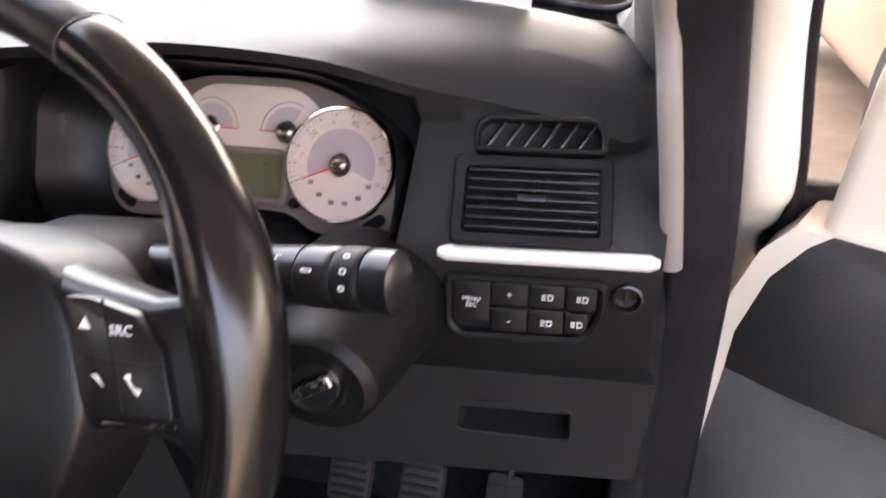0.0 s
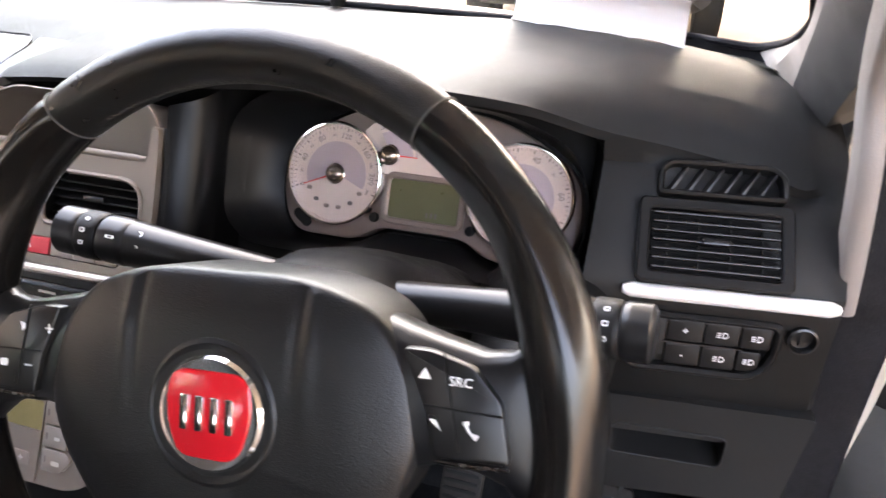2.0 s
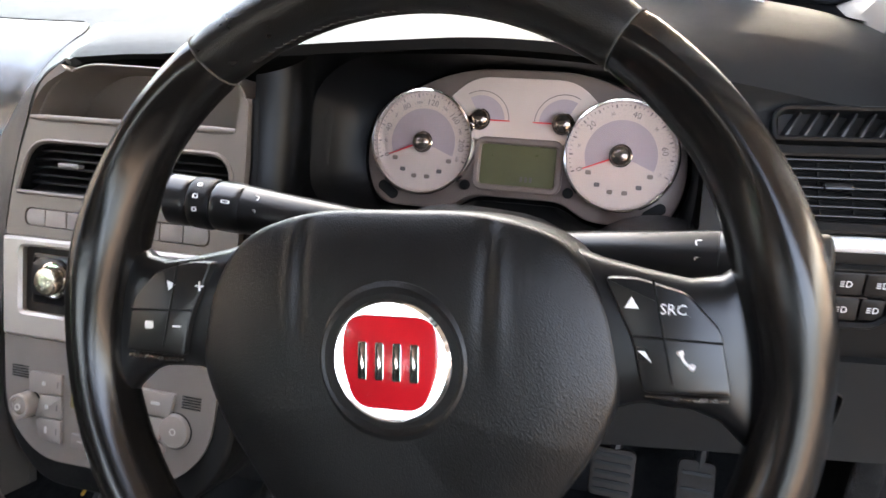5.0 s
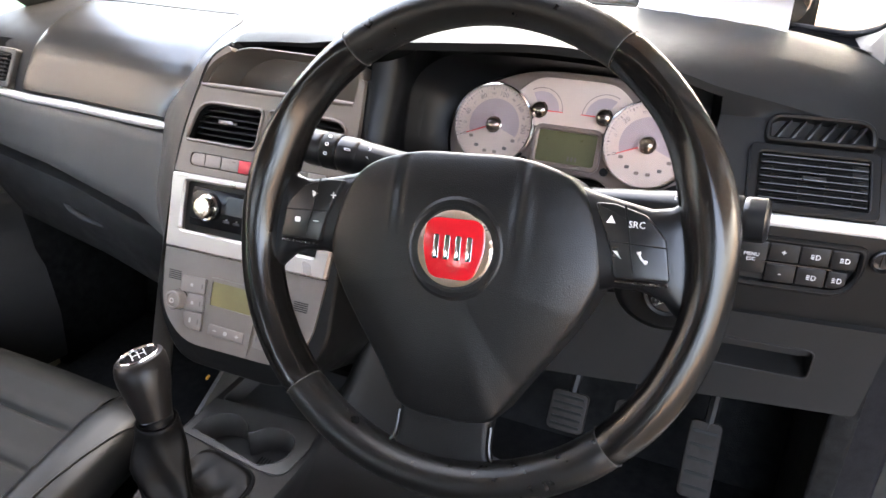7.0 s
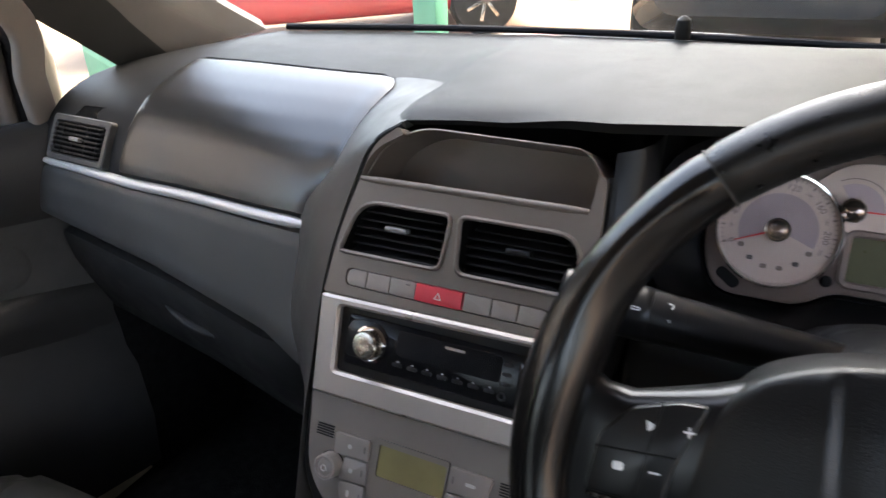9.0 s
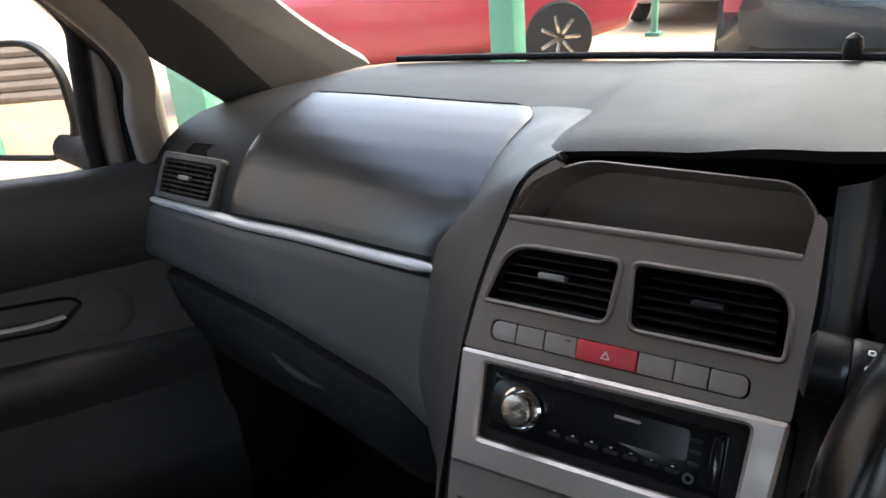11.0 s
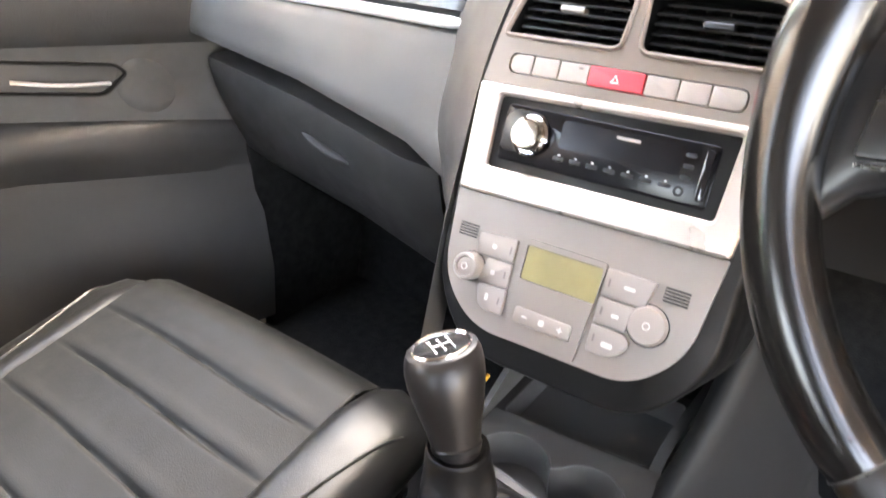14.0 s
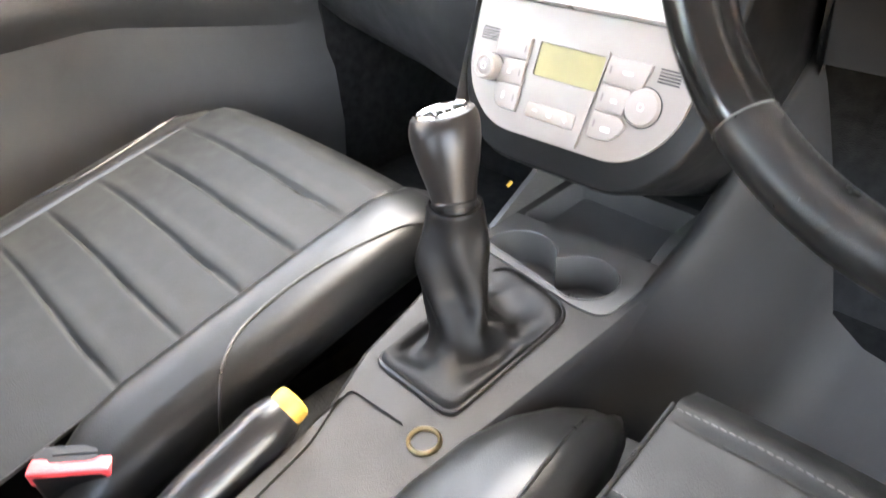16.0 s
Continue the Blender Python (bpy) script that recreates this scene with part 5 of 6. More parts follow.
for edge in ([(-0.396, 0.26), (-0.392, 0.05), (-0.362, -0.05), (-0.345, -0.115), (-0.305, -0.20), (-0.285, -0.30)], [(-0.225, 0.26), (-0.222, 0.05), (-0.226, -0.10), (-0.235, -0.30)]):
    sgn = -1 if edge[0][0] < -0.3 else 1
    grid(bm, [[Vector((x, y, 0.534)), Vector((x + sgn * 0.005, y, 0.530)), Vector((x + sgn * 0.012, y, 0.49)), Vector((x + sgn * 0.018, y, 0.42)), Vector((x + sgn * 0.03, y, 0.27))] for x, y in edge])
part("flank", bm, DASH, console, sharp=60)
# side fins that climb to the stack
for pts, th in (([(-0.398, 0.085, 0.533), (-0.398, 0.150, 0.566), (-0.402, 0.24, 0.63), (-0.402, 0.26, 0.53), (-0.398, 0.10, 0.52)], 0.006), ([(-0.246, 0.131, 0.533), (-0.245, 0.148, 0.544), (-0.244, 0.166, 0.550), (-0.240, 0.25, 0.556), (-0.240, 0.25, 0.52), (-0.246, 0.135, 0.52)], 0.010)):
    bm = bm_new()
    loft(bm, [[(x + s, y, z) for x, y, z in pts] for s in (0, th)])
    part("fin", bm, DASH_GREY, console)
# the driver's side wing of the console
bm = bm_new()
spine = smooth([(-0.203, 0.30, 0.69), (-0.208, 0.22, 0.63), (-0.214, 0.16, 0.575), (-0.222, 0.11, 0.543), (-0.226, 0.05, 0.534), (-0.230, -0.05, 0.531), (-0.236, -0.16, 0.526)], 5)
prof = [(-0.014, -0.012), (-0.007, -0.003), (0.0, -0.001), (0.006, -0.006), (0.014, -0.025), (0.022, -0.05), (0.034, -0.09), (0.048, -0.14), (0.062, -0.20), (0.075, -0.255), (0.11, -0.28), (0.20, -0.30)]
rows = [[Vector((v.x + a, v.y, max(0.27, v.z + b))) for a, b in prof] for v in spine]
grid(bm, rows)
part("wing", bm, DASH, console, sharp=80)
bm = bm_new()
lathe(bm, [(0.0125, 0), (0.0125, 0.006), (0.011, 0.0075), (0.0095, 0.006), (0.0095, -0.01)], Matrix.Translation((-0.2475, -0.145, 0.530)), 28)
part("socket_ring", bm, BRASS, console, "brassy socket ring")
bm = bm_new()
box(bm, Matrix.Translation((-0.404, 0.124, 0.562)) @ pose(0, 0, 0, 20, 0, 0), (0.003, 0.007, 0.0025), 0.0006)
part("clip", bm, YELLOW, console, "small bright yellow clip")
gear = thing("gear_lever", (-0.30, -0.03, 0.53), "black gear lever with leather gaiter and shift-pattern cap", "gear lever")
NECK, TOPK = Vector((-0.3270, -0.0275, 0.632)), Vector((-0.3525, -0.011, 0.701))
ax = (TOPK - NECK).normalized()
base = by_angle([(x + 0.298, y + 0.036) for x, y in boot_hole], 96)
bm = bm_new()
rings = []
rnd = random.Random(4)


def crease(v):
    """A fold with a sharp ridge and a round valley."""
    return 0.9 - 2.0 * (math.sin(v / 2) ** 2 + 0.004) ** 0.4


ph = [rnd.uniform(0, 6.28) for _ in range(6)]
# a flat skirt inside the frame, then a slack column up to the knob
skirt = ((1.02, 0.5325), (0.99, 0.5395), (0.93, 0.5415), (0.85, 0.5405), (0.76, 0.5395), (0.66, 0.5400), (0.57, 0.5425), (0.50, 0.5465))
column_rings = ((0.545, 0.0285), (0.552, 0.0270), (0.560, 0.0275), (0.569, 0.0290), (0.579, 0.0300), (0.590, 0.0303), (0.601, 0.0296), (0.611, 0.0280), (0.620, 0.0258), (0.628, 0.0236), (0.635, 0.0222), (0.6385, 0.0218), (0.6395, 0.0205), (0.637, 0.018))
for n, (k, z) in enumerate(skirt):
    w0 = 0.0042 * min(1, max(0, n - 1) / 3)
    f = n / len(skirt)
    ring = []
    for j, (bx, by) in enumerate(base):
        a = 2 * math.pi * j / 96
        rad = math.hypot(bx, by) * k * (1 - f * f) + 0.030 * f * f
        w = w0 * (crease(3 * a + ph[0] + 0.5 * n) + 0.8 * crease(4 * a + ph[1] - 0.4 * n))
        ring.append((-0.298 - 0.006 * f * f + math.cos(a) * rad, -0.036 - 0.012 * f * f + math.sin(a) * rad, z + w))
    rings.append(ring)
for z, r in column_rings[1:]:
    f = (z - 0.545) / 0.09
    cx = lerp_at(f, ((0.0, -0.304), (0.5, -0.319), (1.0, NECK.x), (1.2, NECK.x)))
    cy = lerp_at(f, ((0.0, -0.049), (0.5, -0.037), (1.0, NECK.y), (1.2, NECK.y)))
    ring = []
    for j in range(96):
        a = 2 * math.pi * j / 96
        w = 0.0050 * max(0, math.sin(math.pi * min(1, 0.12 + 0.9 * f))) * (1.0 * crease(2 * a + ph[2] + 1.6 * f) + 0.9 * crease(3 * a + ph[3] - 2.2 * f) + 0.35 * math.sin(5 * a + 7 * f))
        ring.append((cx + math.cos(a) * (r + w), cy + math.sin(a) * (r + w), z + 0.3 * w))
    rings.append(ring)
loft(bm, rings)
part("gaiter", bm, GAITER, gear, "creased black leather gaiter", sharp=70)
bm = bm_new()
tube(bm, [(x, y, 0.5355) for x, y in boot_hole], 0.0022, 8, closed=True)
part("gaiter_frame", bm, SATIN, gear)
KM = ax.to_track_quat("Z", "Y").to_matrix().to_4x4()
KM.translation = NECK
L = (TOPK - NECK).length
bm = bm_new()
lathe(bm, [(0.0155, -0.006), (0.0165, 0.004), (0.0195, 0.02), (0.0240, 0.038), (0.0268, 0.053), (0.0274, 0.063), (0.0266, L - 0.006), (0.0244, L - 0.001), (0.0215, L), (0.0005, L)], KM, 40)
# the top of the knob slopes towards the driver
SLOPE = Vector((0.10, -0.25))
for v in bm.verts:
    s = min(1, max(0, ((v.co - NECK).dot(ax) / L - 0.45) / 0.5))
    v.co.z -= s * ((v.co.x - TOPK.x) * SLOPE.x + (v.co.y - TOPK.y) * SLOPE.y)
kn = part("knob", bm, KNOB, gear, "worn black leather knob")
TILT = Matrix(((1, 0, 0, 0), (0, 1, 0, 0), (-SLOPE.x, -SLOPE.y, 1, SLOPE.x * TOPK.x + SLOPE.y * TOPK.y), (0, 0, 0, 1)))
KT = TILT @ KM
bm = bm_new()
lathe(bm, [(0.0212, L - 0.001), (0.0212, L + 0.0008), (0.0200, L + 0.0016), (0.0188, L + 0.0006), (0.0188, L - 0.001)], KT, 40)
part("cap_ring", bm, CHROME, kn, "chrome cap ring")
bm = bm_new()
lathe(bm, [(0.0189, L - 0.001), (0.0189, L + 0.0002), (0.0005, L + 0.001)], KT, 40)
part("cap", bm, GLOSS, kn)
PT = KT @ shift(0, 0, L + 0.0009) @ Matrix.Scale(1.1, 4)
bm = bm_new()
for x0, y0, w, h in ((-0.006, 0, 0.0006, 0.010), (0, 0, 0.0006, 0.010), (0.006, 0, 0.0006, 0.010), (0, 0, 0.0126, 0.0006)):
    plate(bm, rrect(w, h, 0.0003, 1, x0, y0), PT, -0.0005, 0.0004)
part("shift_pattern", bm, WHITE, kn)
for s, x, y in (("1", -0.006, 0.0078), ("3", 0, 0.0078), ("5", 0.006, 0.0078), ("2", -0.006, -0.0078), ("4", 0, -0.0078), ("R", 0.006, -0.0078)):
    words("numeral", s, 0.0042, PT @ shift(x, y, 0.0001), WHITE, kn, 0.0002)
bm = bm_new()
lathe(bm, [(0.0168, 0.003), (0.0180, 0.0070), (0.0168, 0.0092)], KM, 32)
part("neck_ring", bm, SATIN, gear)

brake = thing("hand_brake", (-0.33, -0.33, 0.5), "black hand brake lever with a yellow release button", "hand brake")
bm = bm_new()
BP = [(-0.337, -0.46, 0.455), (-0.336, -0.38, 0.485), (-0.334, -0.30, 0.513), (-0.332, -0.235, 0.535), (-0.331, -0.200, 0.547)]
tube(bm, smooth(BP, 6), [0.016] * 8 + [0.0185] * 6 + [0.0195] * 8 + [0.0185, 0.017, 0.015], 20)
part("grip", bm, SATIN, brake)
bm = bm_new()
BT = (Vector(BP[-1]) - Vector(BP[-2])).normalized().to_track_quat("Z", "Y").to_matrix().to_4x4()
BT.translation = BP[-1]
lathe(bm, [(0.0132, -0.004), (0.0140, 0.005), (0.0134, 0.010), (0.0105, 0.0125), (0.001, 0.0135)], BT, 24)
part("release_button", bm, YELLOW, brake, "yellow release button")

# ---- seats ----


def seat(name, cx, dy, label, hw=0.158, bc=0.200, bh=0.046, q0=0.0, nose=0.0, chans=(0.005, -0.065, -0.135, -0.205, -0.275, -0.345, -0.415)):
    """A cushion with a channelled middle and raised bolsters, and its back rest."""
    s = thing(name, (cx, -0.2, 0.3), label, "car seat", "front seats")


    def zc(y):
        return 0.505 + (y + 0.27) * 0.20

    bm = bm_new()
    ys = [0.085, 0.077, 0.064, 0.042] + [0.024 - 0.002 * k for k in range(272)]
    rows = []
    for y in ys:
        drop = {0.085: 0.085, 0.077: 0.045, 0.064: 0.022, 0.042: 0.006}.get(y, 0.0)
        row = []
        for k in range(21):
            u = -1 + 2 * k / 20
            ch = 0.0
            for q in chans:
                ch += 0.0042 * math.exp(-((y - q - q0 + 0.0016 * math.sin(3 * u)) / 0.0026) ** 2) - 0.0012 * math.exp(-((y - q - q0 - 0.009) / 0.008) ** 2)
            row.append(Vector((cx + hw * u, y, zc(y) + 0.006 * (1 - u * u) - ch * (1 - u ** 8) - drop)))
        rows.append(row)
    grid(bm, rows)
    part("cushion", bm, SEAT, s, "black leatherette cushion with cross channels", sharp=75)
    for sx in (-1, 1):
        bm = bm_new()
        rings = []
        ends = ((0.055, 0.10, -0.062), (0.035, 0.34, -0.045), (0.005, 0.58, -0.026), (-0.03, 0.78, -0.010), (-0.07, 0.92, 0.001), (-0.12, 1.0, 0.006), (-0.20, 1.0, 0.008), (-0.28, 1.0, 0.006), (-0.34, 0.97, 0.0), (-0.38, 0.8, -0.01), (-0.40, 0.5, -0.02)) if nose else ((0.082, 0.25, -0.050), (0.077, 0.50, -0.038), (0.065, 0.74, -0.022), (0.042, 0.90, -0.009), (0.0, 1.0, 0.0), (-0.08, 1.0, 0.003), (-0.18, 1.0, 0.004), (-0.26, 1.0, 0.004), (-0.30, 0.95, 0.0), (-0.33, 0.8, -0.01), (-0.345, 0.5, -0.02))
        dn = 0.026 if cx < -0.3 and sx < 0 else 0.0
        up = sorted(ends)


        def skin(y, t, out=0.0):
            """A point of the bolster's surface at the angle t round it."""
            k = line_at(y, [(e[0], e[1]) for e in up])
            lift = line_at(y, [(e[0], e[2]) for e in up])
            ca, sa = math.cos(t), math.sin(t)
            xx = (bc - 0.008 * max(0, -sa)) + bh * k * math.copysign(abs(ca) ** 0.75, ca) + out * ca
            z = zc(y) + lift - dn - 0.022 + 0.036 * k * math.copysign(abs(sa) ** 0.8, sa) + 0.006 * (1 if ca < 0 else 0) * max(0, sa)
            return cx + sx * xx, y, z + out * sa

        for e in ends:
            rings.append([skin(e[0], 2 * math.pi * a / 24) for a in range(24)])
        loft(bm, rings)
        b = part("bolster", bm, BOLSTER, s, "rounded shiny side bolster", sharp=75)
        bm = bm_new()
        seam = ((0.0, 96), (-0.05, 106), (-0.10, 112), (-0.20, 114), (-0.28, 114), (-0.35, 112)) if nose else ((0.015, 48), (-0.01, 64), (-0.05, 78), (-0.09, 86), (-0.13, 88), (-0.17, 84), (-0.195, 68), (-0.21, 45), (-0.22, 15), (-0.225, -10))
        tube(bm, [skin(y, radians(a), 0.0006) for y, a, _ in smooth([(y, a, 0) for y, a in seam], 8)], 0.0013, 6)
        part("piping", bm, LEATHER, b)
        bm = bm_new()
        tube(bm, smooth([(cx + sx * x, y, zc(y) + l - dn) for x, y, l in ((hw, 0.03, 0.0), (hw - 0.001, -0.05, 0.0015), (hw - 0.001, -0.2, 0.0015), (hw - 0.001, -0.42, 0.0015))], 6), 0.0016, 6)
        part("piping", bm, LEATHER, b)
    bm = bm_new()
    loft(bm, [[(cx + x, -0.2 + y, z) for x, y in rrect(w, l, 0.04, 4)] for z, w, l in ((0.30, 0.38, 0.50), (0.40, 0.40, 0.54), (0.455, 0.42, 0.55))])
    part("base", bm, BLACK, s)
    bm = bm_new()
    rings = []
    for z, w, th, y in ((0.50, 0.44, 0.13, -0.585), (0.60, 0.47, 0.14, -0.61), (0.80, 0.48, 0.13, -0.67), (0.98, 0.44, 0.11, -0.73), (1.06, 0.34, 0.08, -0.755), (1.08, 0.26, 0.05, -0.76)):
        rings.append([(cx + a, y + b, z) for a, b in rrect(w, th, th * 0.45, 6)])
    loft(bm, rings)
    part("back_rest", bm, SEAT, s)
    bm = bm_new()
    loft(bm, [[(cx + a, -0.79 + b, z) for a, b in rrect(w, 0.09, 0.035, 5)] for z, w in ((1.11, 0.20), (1.13, 0.25), (1.24, 0.25), (1.27, 0.20))])
    part("head_rest", bm, SEAT, s)
    if q0:
        for q in (0.005, -0.065):
            bm = bm_new()
            for j in range(44):
                u = -0.97 + 1.94 * j / 44
                y = q + q0 - 0.0016 * math.sin(3 * u) + 0.0065
                z = zc(y) + 0.006 * (1 - u * u) + 0.0014
                tube(bm, [(cx + hw * u, y, z), (cx + hw * (u + 0.03), y, z)], 0.0005, 5)
            part("stitching", bm, SEAM, s, "pale stitching")
    s.matrix_basis = Matrix.Translation((cx, -0.2 + dy, 0.3))
    return s


seat("passenger_seat", -0.650, 0.0, "black leatherette passenger seat with channelled cushion", 0.166, 0.205, 0.044, 0.0, 0.0, (-0.018, -0.077, -0.138, -0.201, -0.262))
seat("driver_seat", 0.0, -0.06, "black leatherette driver's seat with shiny bolster", 0.130, 0.182, 0.050, 0.015, 0.10)

buckle = thing("seat_belt_buckle", (-0.41, -0.33, 0.45), "black seat belt buckle with red release", "seat belt buckle")
BK = Matrix.Translation((-0.4445, -0.3175, 0.503)) @ pose(0, 0, 0, 4, 0, 48)
bm = bm_new()
loft(bm, [[BK @ Vector((x, y, z)) for x, y in rrect(w, d, 0.007, 4)] for z, w, d in ((-0.13, 0.050, 0.020), (-0.05, 0.060, 0.025), (0.000, 0.063, 0.027), (0.005, 0.061, 0.025))])
part("case", bm, BLACK, buckle)
bm = bm_new()
press = rounded([(-0.0305, -0.0130), (0.0305, -0.0130), (0.0305, 0.001), (0.020, 0.001), (0.016, -0.003), (-0.016, -0.003), (-0.020, 0.001), (-0.0305, 0.001)], 0.002, 3)
plate(bm, press, BK, -0.006, 0.007, 0.002)
part("release", bm, BUCKLE, buckle, "red plastic release")
bm = bm_new()
plate(bm, rrect(0.034, 0.004, 0.001, 2, 0.0, 0.006), BK, 0.002, 0.0062)
part("slot", bm, BLACK, buckle)

# ---- pedals ----
for x, z, w, h in ((0.005, 0.42, 0.055, 0.06), (0.10, 0.43, 0.055, 0.06), (0.20, 0.40, 0.045, 0.11)):
    p = thing("pedal", (x, 0.42, z), "worn rubber foot pedal on a steel arm", "pedal", "foot pedals")
    bm = bm_new()
    m = plane((x, 0.42, z), 35)
    plate(bm, rrect(w, h, 0.008, 4), m, -0.008, 0.006, 0.003)
    pad_ = part("pad", bm, mat("pedal_rubber", (0.018, 0.014, 0.011), 0.8, vary=0.3, scale=40), p)
    for k in range(5):
        bm = bm_new()
        plate(bm, rrect(w - 0.01, 0.004, 0.001, 2, 0, -h * 0.36 + h * 0.18 * k), m, 0.005, 0.008)
        part("rib", bm, BLACK, pad_)
    bm = bm_new()
    tube(bm, smooth([(x, 0.425, z), (x + 0.005, 0.47, z + 0.08), (x + 0.005, 0.50, z + 0.2), (x, 0.50, z + 0.28)], 5), 0.008, 8)
    part("arm", bm, BLACK, p)

# ---- shell of the car ----
shell_thing = thing("car_body", (XC, -0.3, 0.2), "cream painted car body shell seen from inside", "car body", kind="structure")


def beam(path, w, d, material, name, label="", twist=Vector((0, 1, 0))):
    """A post of rounded section along a path; w across, d deep."""
    pts = smooth(path, 8)
    rings = []
    for i, p in enumerate(pts):
        t = (pts[min(i + 1, len(pts) - 1)] - pts[max(i - 1, 0)]).normalized()
        u = twist.cross(t).normalized()
        v = t.cross(u)
        rings.append([p + u * a + v * b for a, b in rrect(w, d, min(w, d) * 0.4, 4)])
    bm = bm_new()
    loft(bm, rings)
    return part(name, bm, material, shell_thing, label)


# floor, firewall, tunnel, rear
bm = bm_new()
box(bm, Matrix.Translation((XC, -0.55, 0.255)), (1.46, 2.5, 0.03), 0.004)
part("floor_carpet", bm, CARPET, shell_thing, "black floor carpet")
bm = bm_new()
box(bm, Matrix.Translation((XC, 0.62, 0.56)) @ pose(0, 0, 0, -14, 0, 0), (1.46, 0.03, 0.70), 0.004)
part("firewall", bm, CARPET, shell_thing)
bm = bm_new()
loft(bm, [[(XC + x, y, z) for x, z in ((-0.11, 0.27), (-0.07, 0.47), (0.07, 0.47), (0.11, 0.27))] for y in (0.62, -1.7)])
part("tunnel", bm, CARPET, shell_thing)
bm = bm_new()
holed(bm, rrect(1.46, 1.10, 0.05, 3, XC, 0.80), [rrect(1.10, 0.34, 0.06, 4, XC, 1.13)], Matrix(((1, 0, 0, 0), (0, 0, 1, -1.72), (0, 1, 0, 0), (0, 0, 0, 1))), -0.03, 0.03)
part("rear_bulkhead", bm, CARPET, shell_thing)
# roof with lining
bm = bm_new()
rows = []
for a in range(13):
    y = 0.00 - 1.75 * a / 12
    rows.append([Vector((XC + 0.60 * (-1 + 2 * b / 14), y, 1.335 + 0.035 * math.sin(math.pi * a / 12) - 0.05 * (-1 + 2 * b / 14) ** 4)) for b in range(15)])
shell(bm, rows, 0.04)
part("roof", bm, PILLAR, shell_thing, "pale cloth roof lining")
# windscreen
bm = bm_new()
rows = []
for a in range(9):
    t = a / 8
    rows.append([Vector((XC + (0.70 - 0.13 * t) * u, 0.745 - 0.70 * t - (0.16 - 0.06 * t) * u * u, 0.955 + 0.37 * t + 0.01 * math.sin(math.pi * t))) for u in [-1 + 2 * b / 20 for b in range(21)]])
shell(bm, rows, 0.005)
ws = part("windscreen", bm, GLASS, shell_thing, "clear windscreen")
ws.visible_shadow = False
# black lower edge of the screen with the demister strip
bm = bm_new()
tube(bm, [Vector((XC + x, glass_y(XC + x) + 0.004, 0.978)) for x in [-0.46 + 0.92 * k / 30 for k in range(31)]], 0.0045, 8)
part("screen_edge", bm, RUBBER, shell_thing)
# the rounded corner of the screen on the driver's side
bm = bm_new()
tube(bm, smooth([(0.128, glass_y(0.128) + 0.002, 0.977), (0.196, 0.634, 0.967), (0.235, 0.620, 0.966), (0.266, 0.607, 0.966), (0.286, 0.584, 0.975), (0.297, 0.553, 0.988), (0.3010, 0.505, 1.013), (0.293, 0.462, 1.037), (0.255, 0.30, 1.13)], 5), 0.0042, 8)
part("screen_seal", bm, RUBBER, shell_thing, "black rubber seal round the screen corner")
bm = bm_new()
loft(bm, [[(x, y + 0.001, z), (x, y + 0.007, z), (x, y + 0.007, z - 0.04), (x, y + 0.001, z - 0.04)] for x, y, z in ((0.10, 0.665, 0.972), (0.196, 0.634, 0.967), (0.235, 0.620, 0.966), (0.268, 0.606, 0.966), (0.30, 0.575, 0.968), (0.325, 0.53, 0.965))])
part("cowl_strip", bm, RUBBER, shell_thing)
bm = bm_new()
lathe(bm, [(0.009, -0.008), (0.010, 0.004), (0.008, 0.014), (0.003, 0.018), (0.0005, 0.0185)], Matrix.Translation((-0.235, 0.628, 0.984)), 20)
part("sensor_peg", bm, BLACK, shell_thing, "small black sun sensor peg")
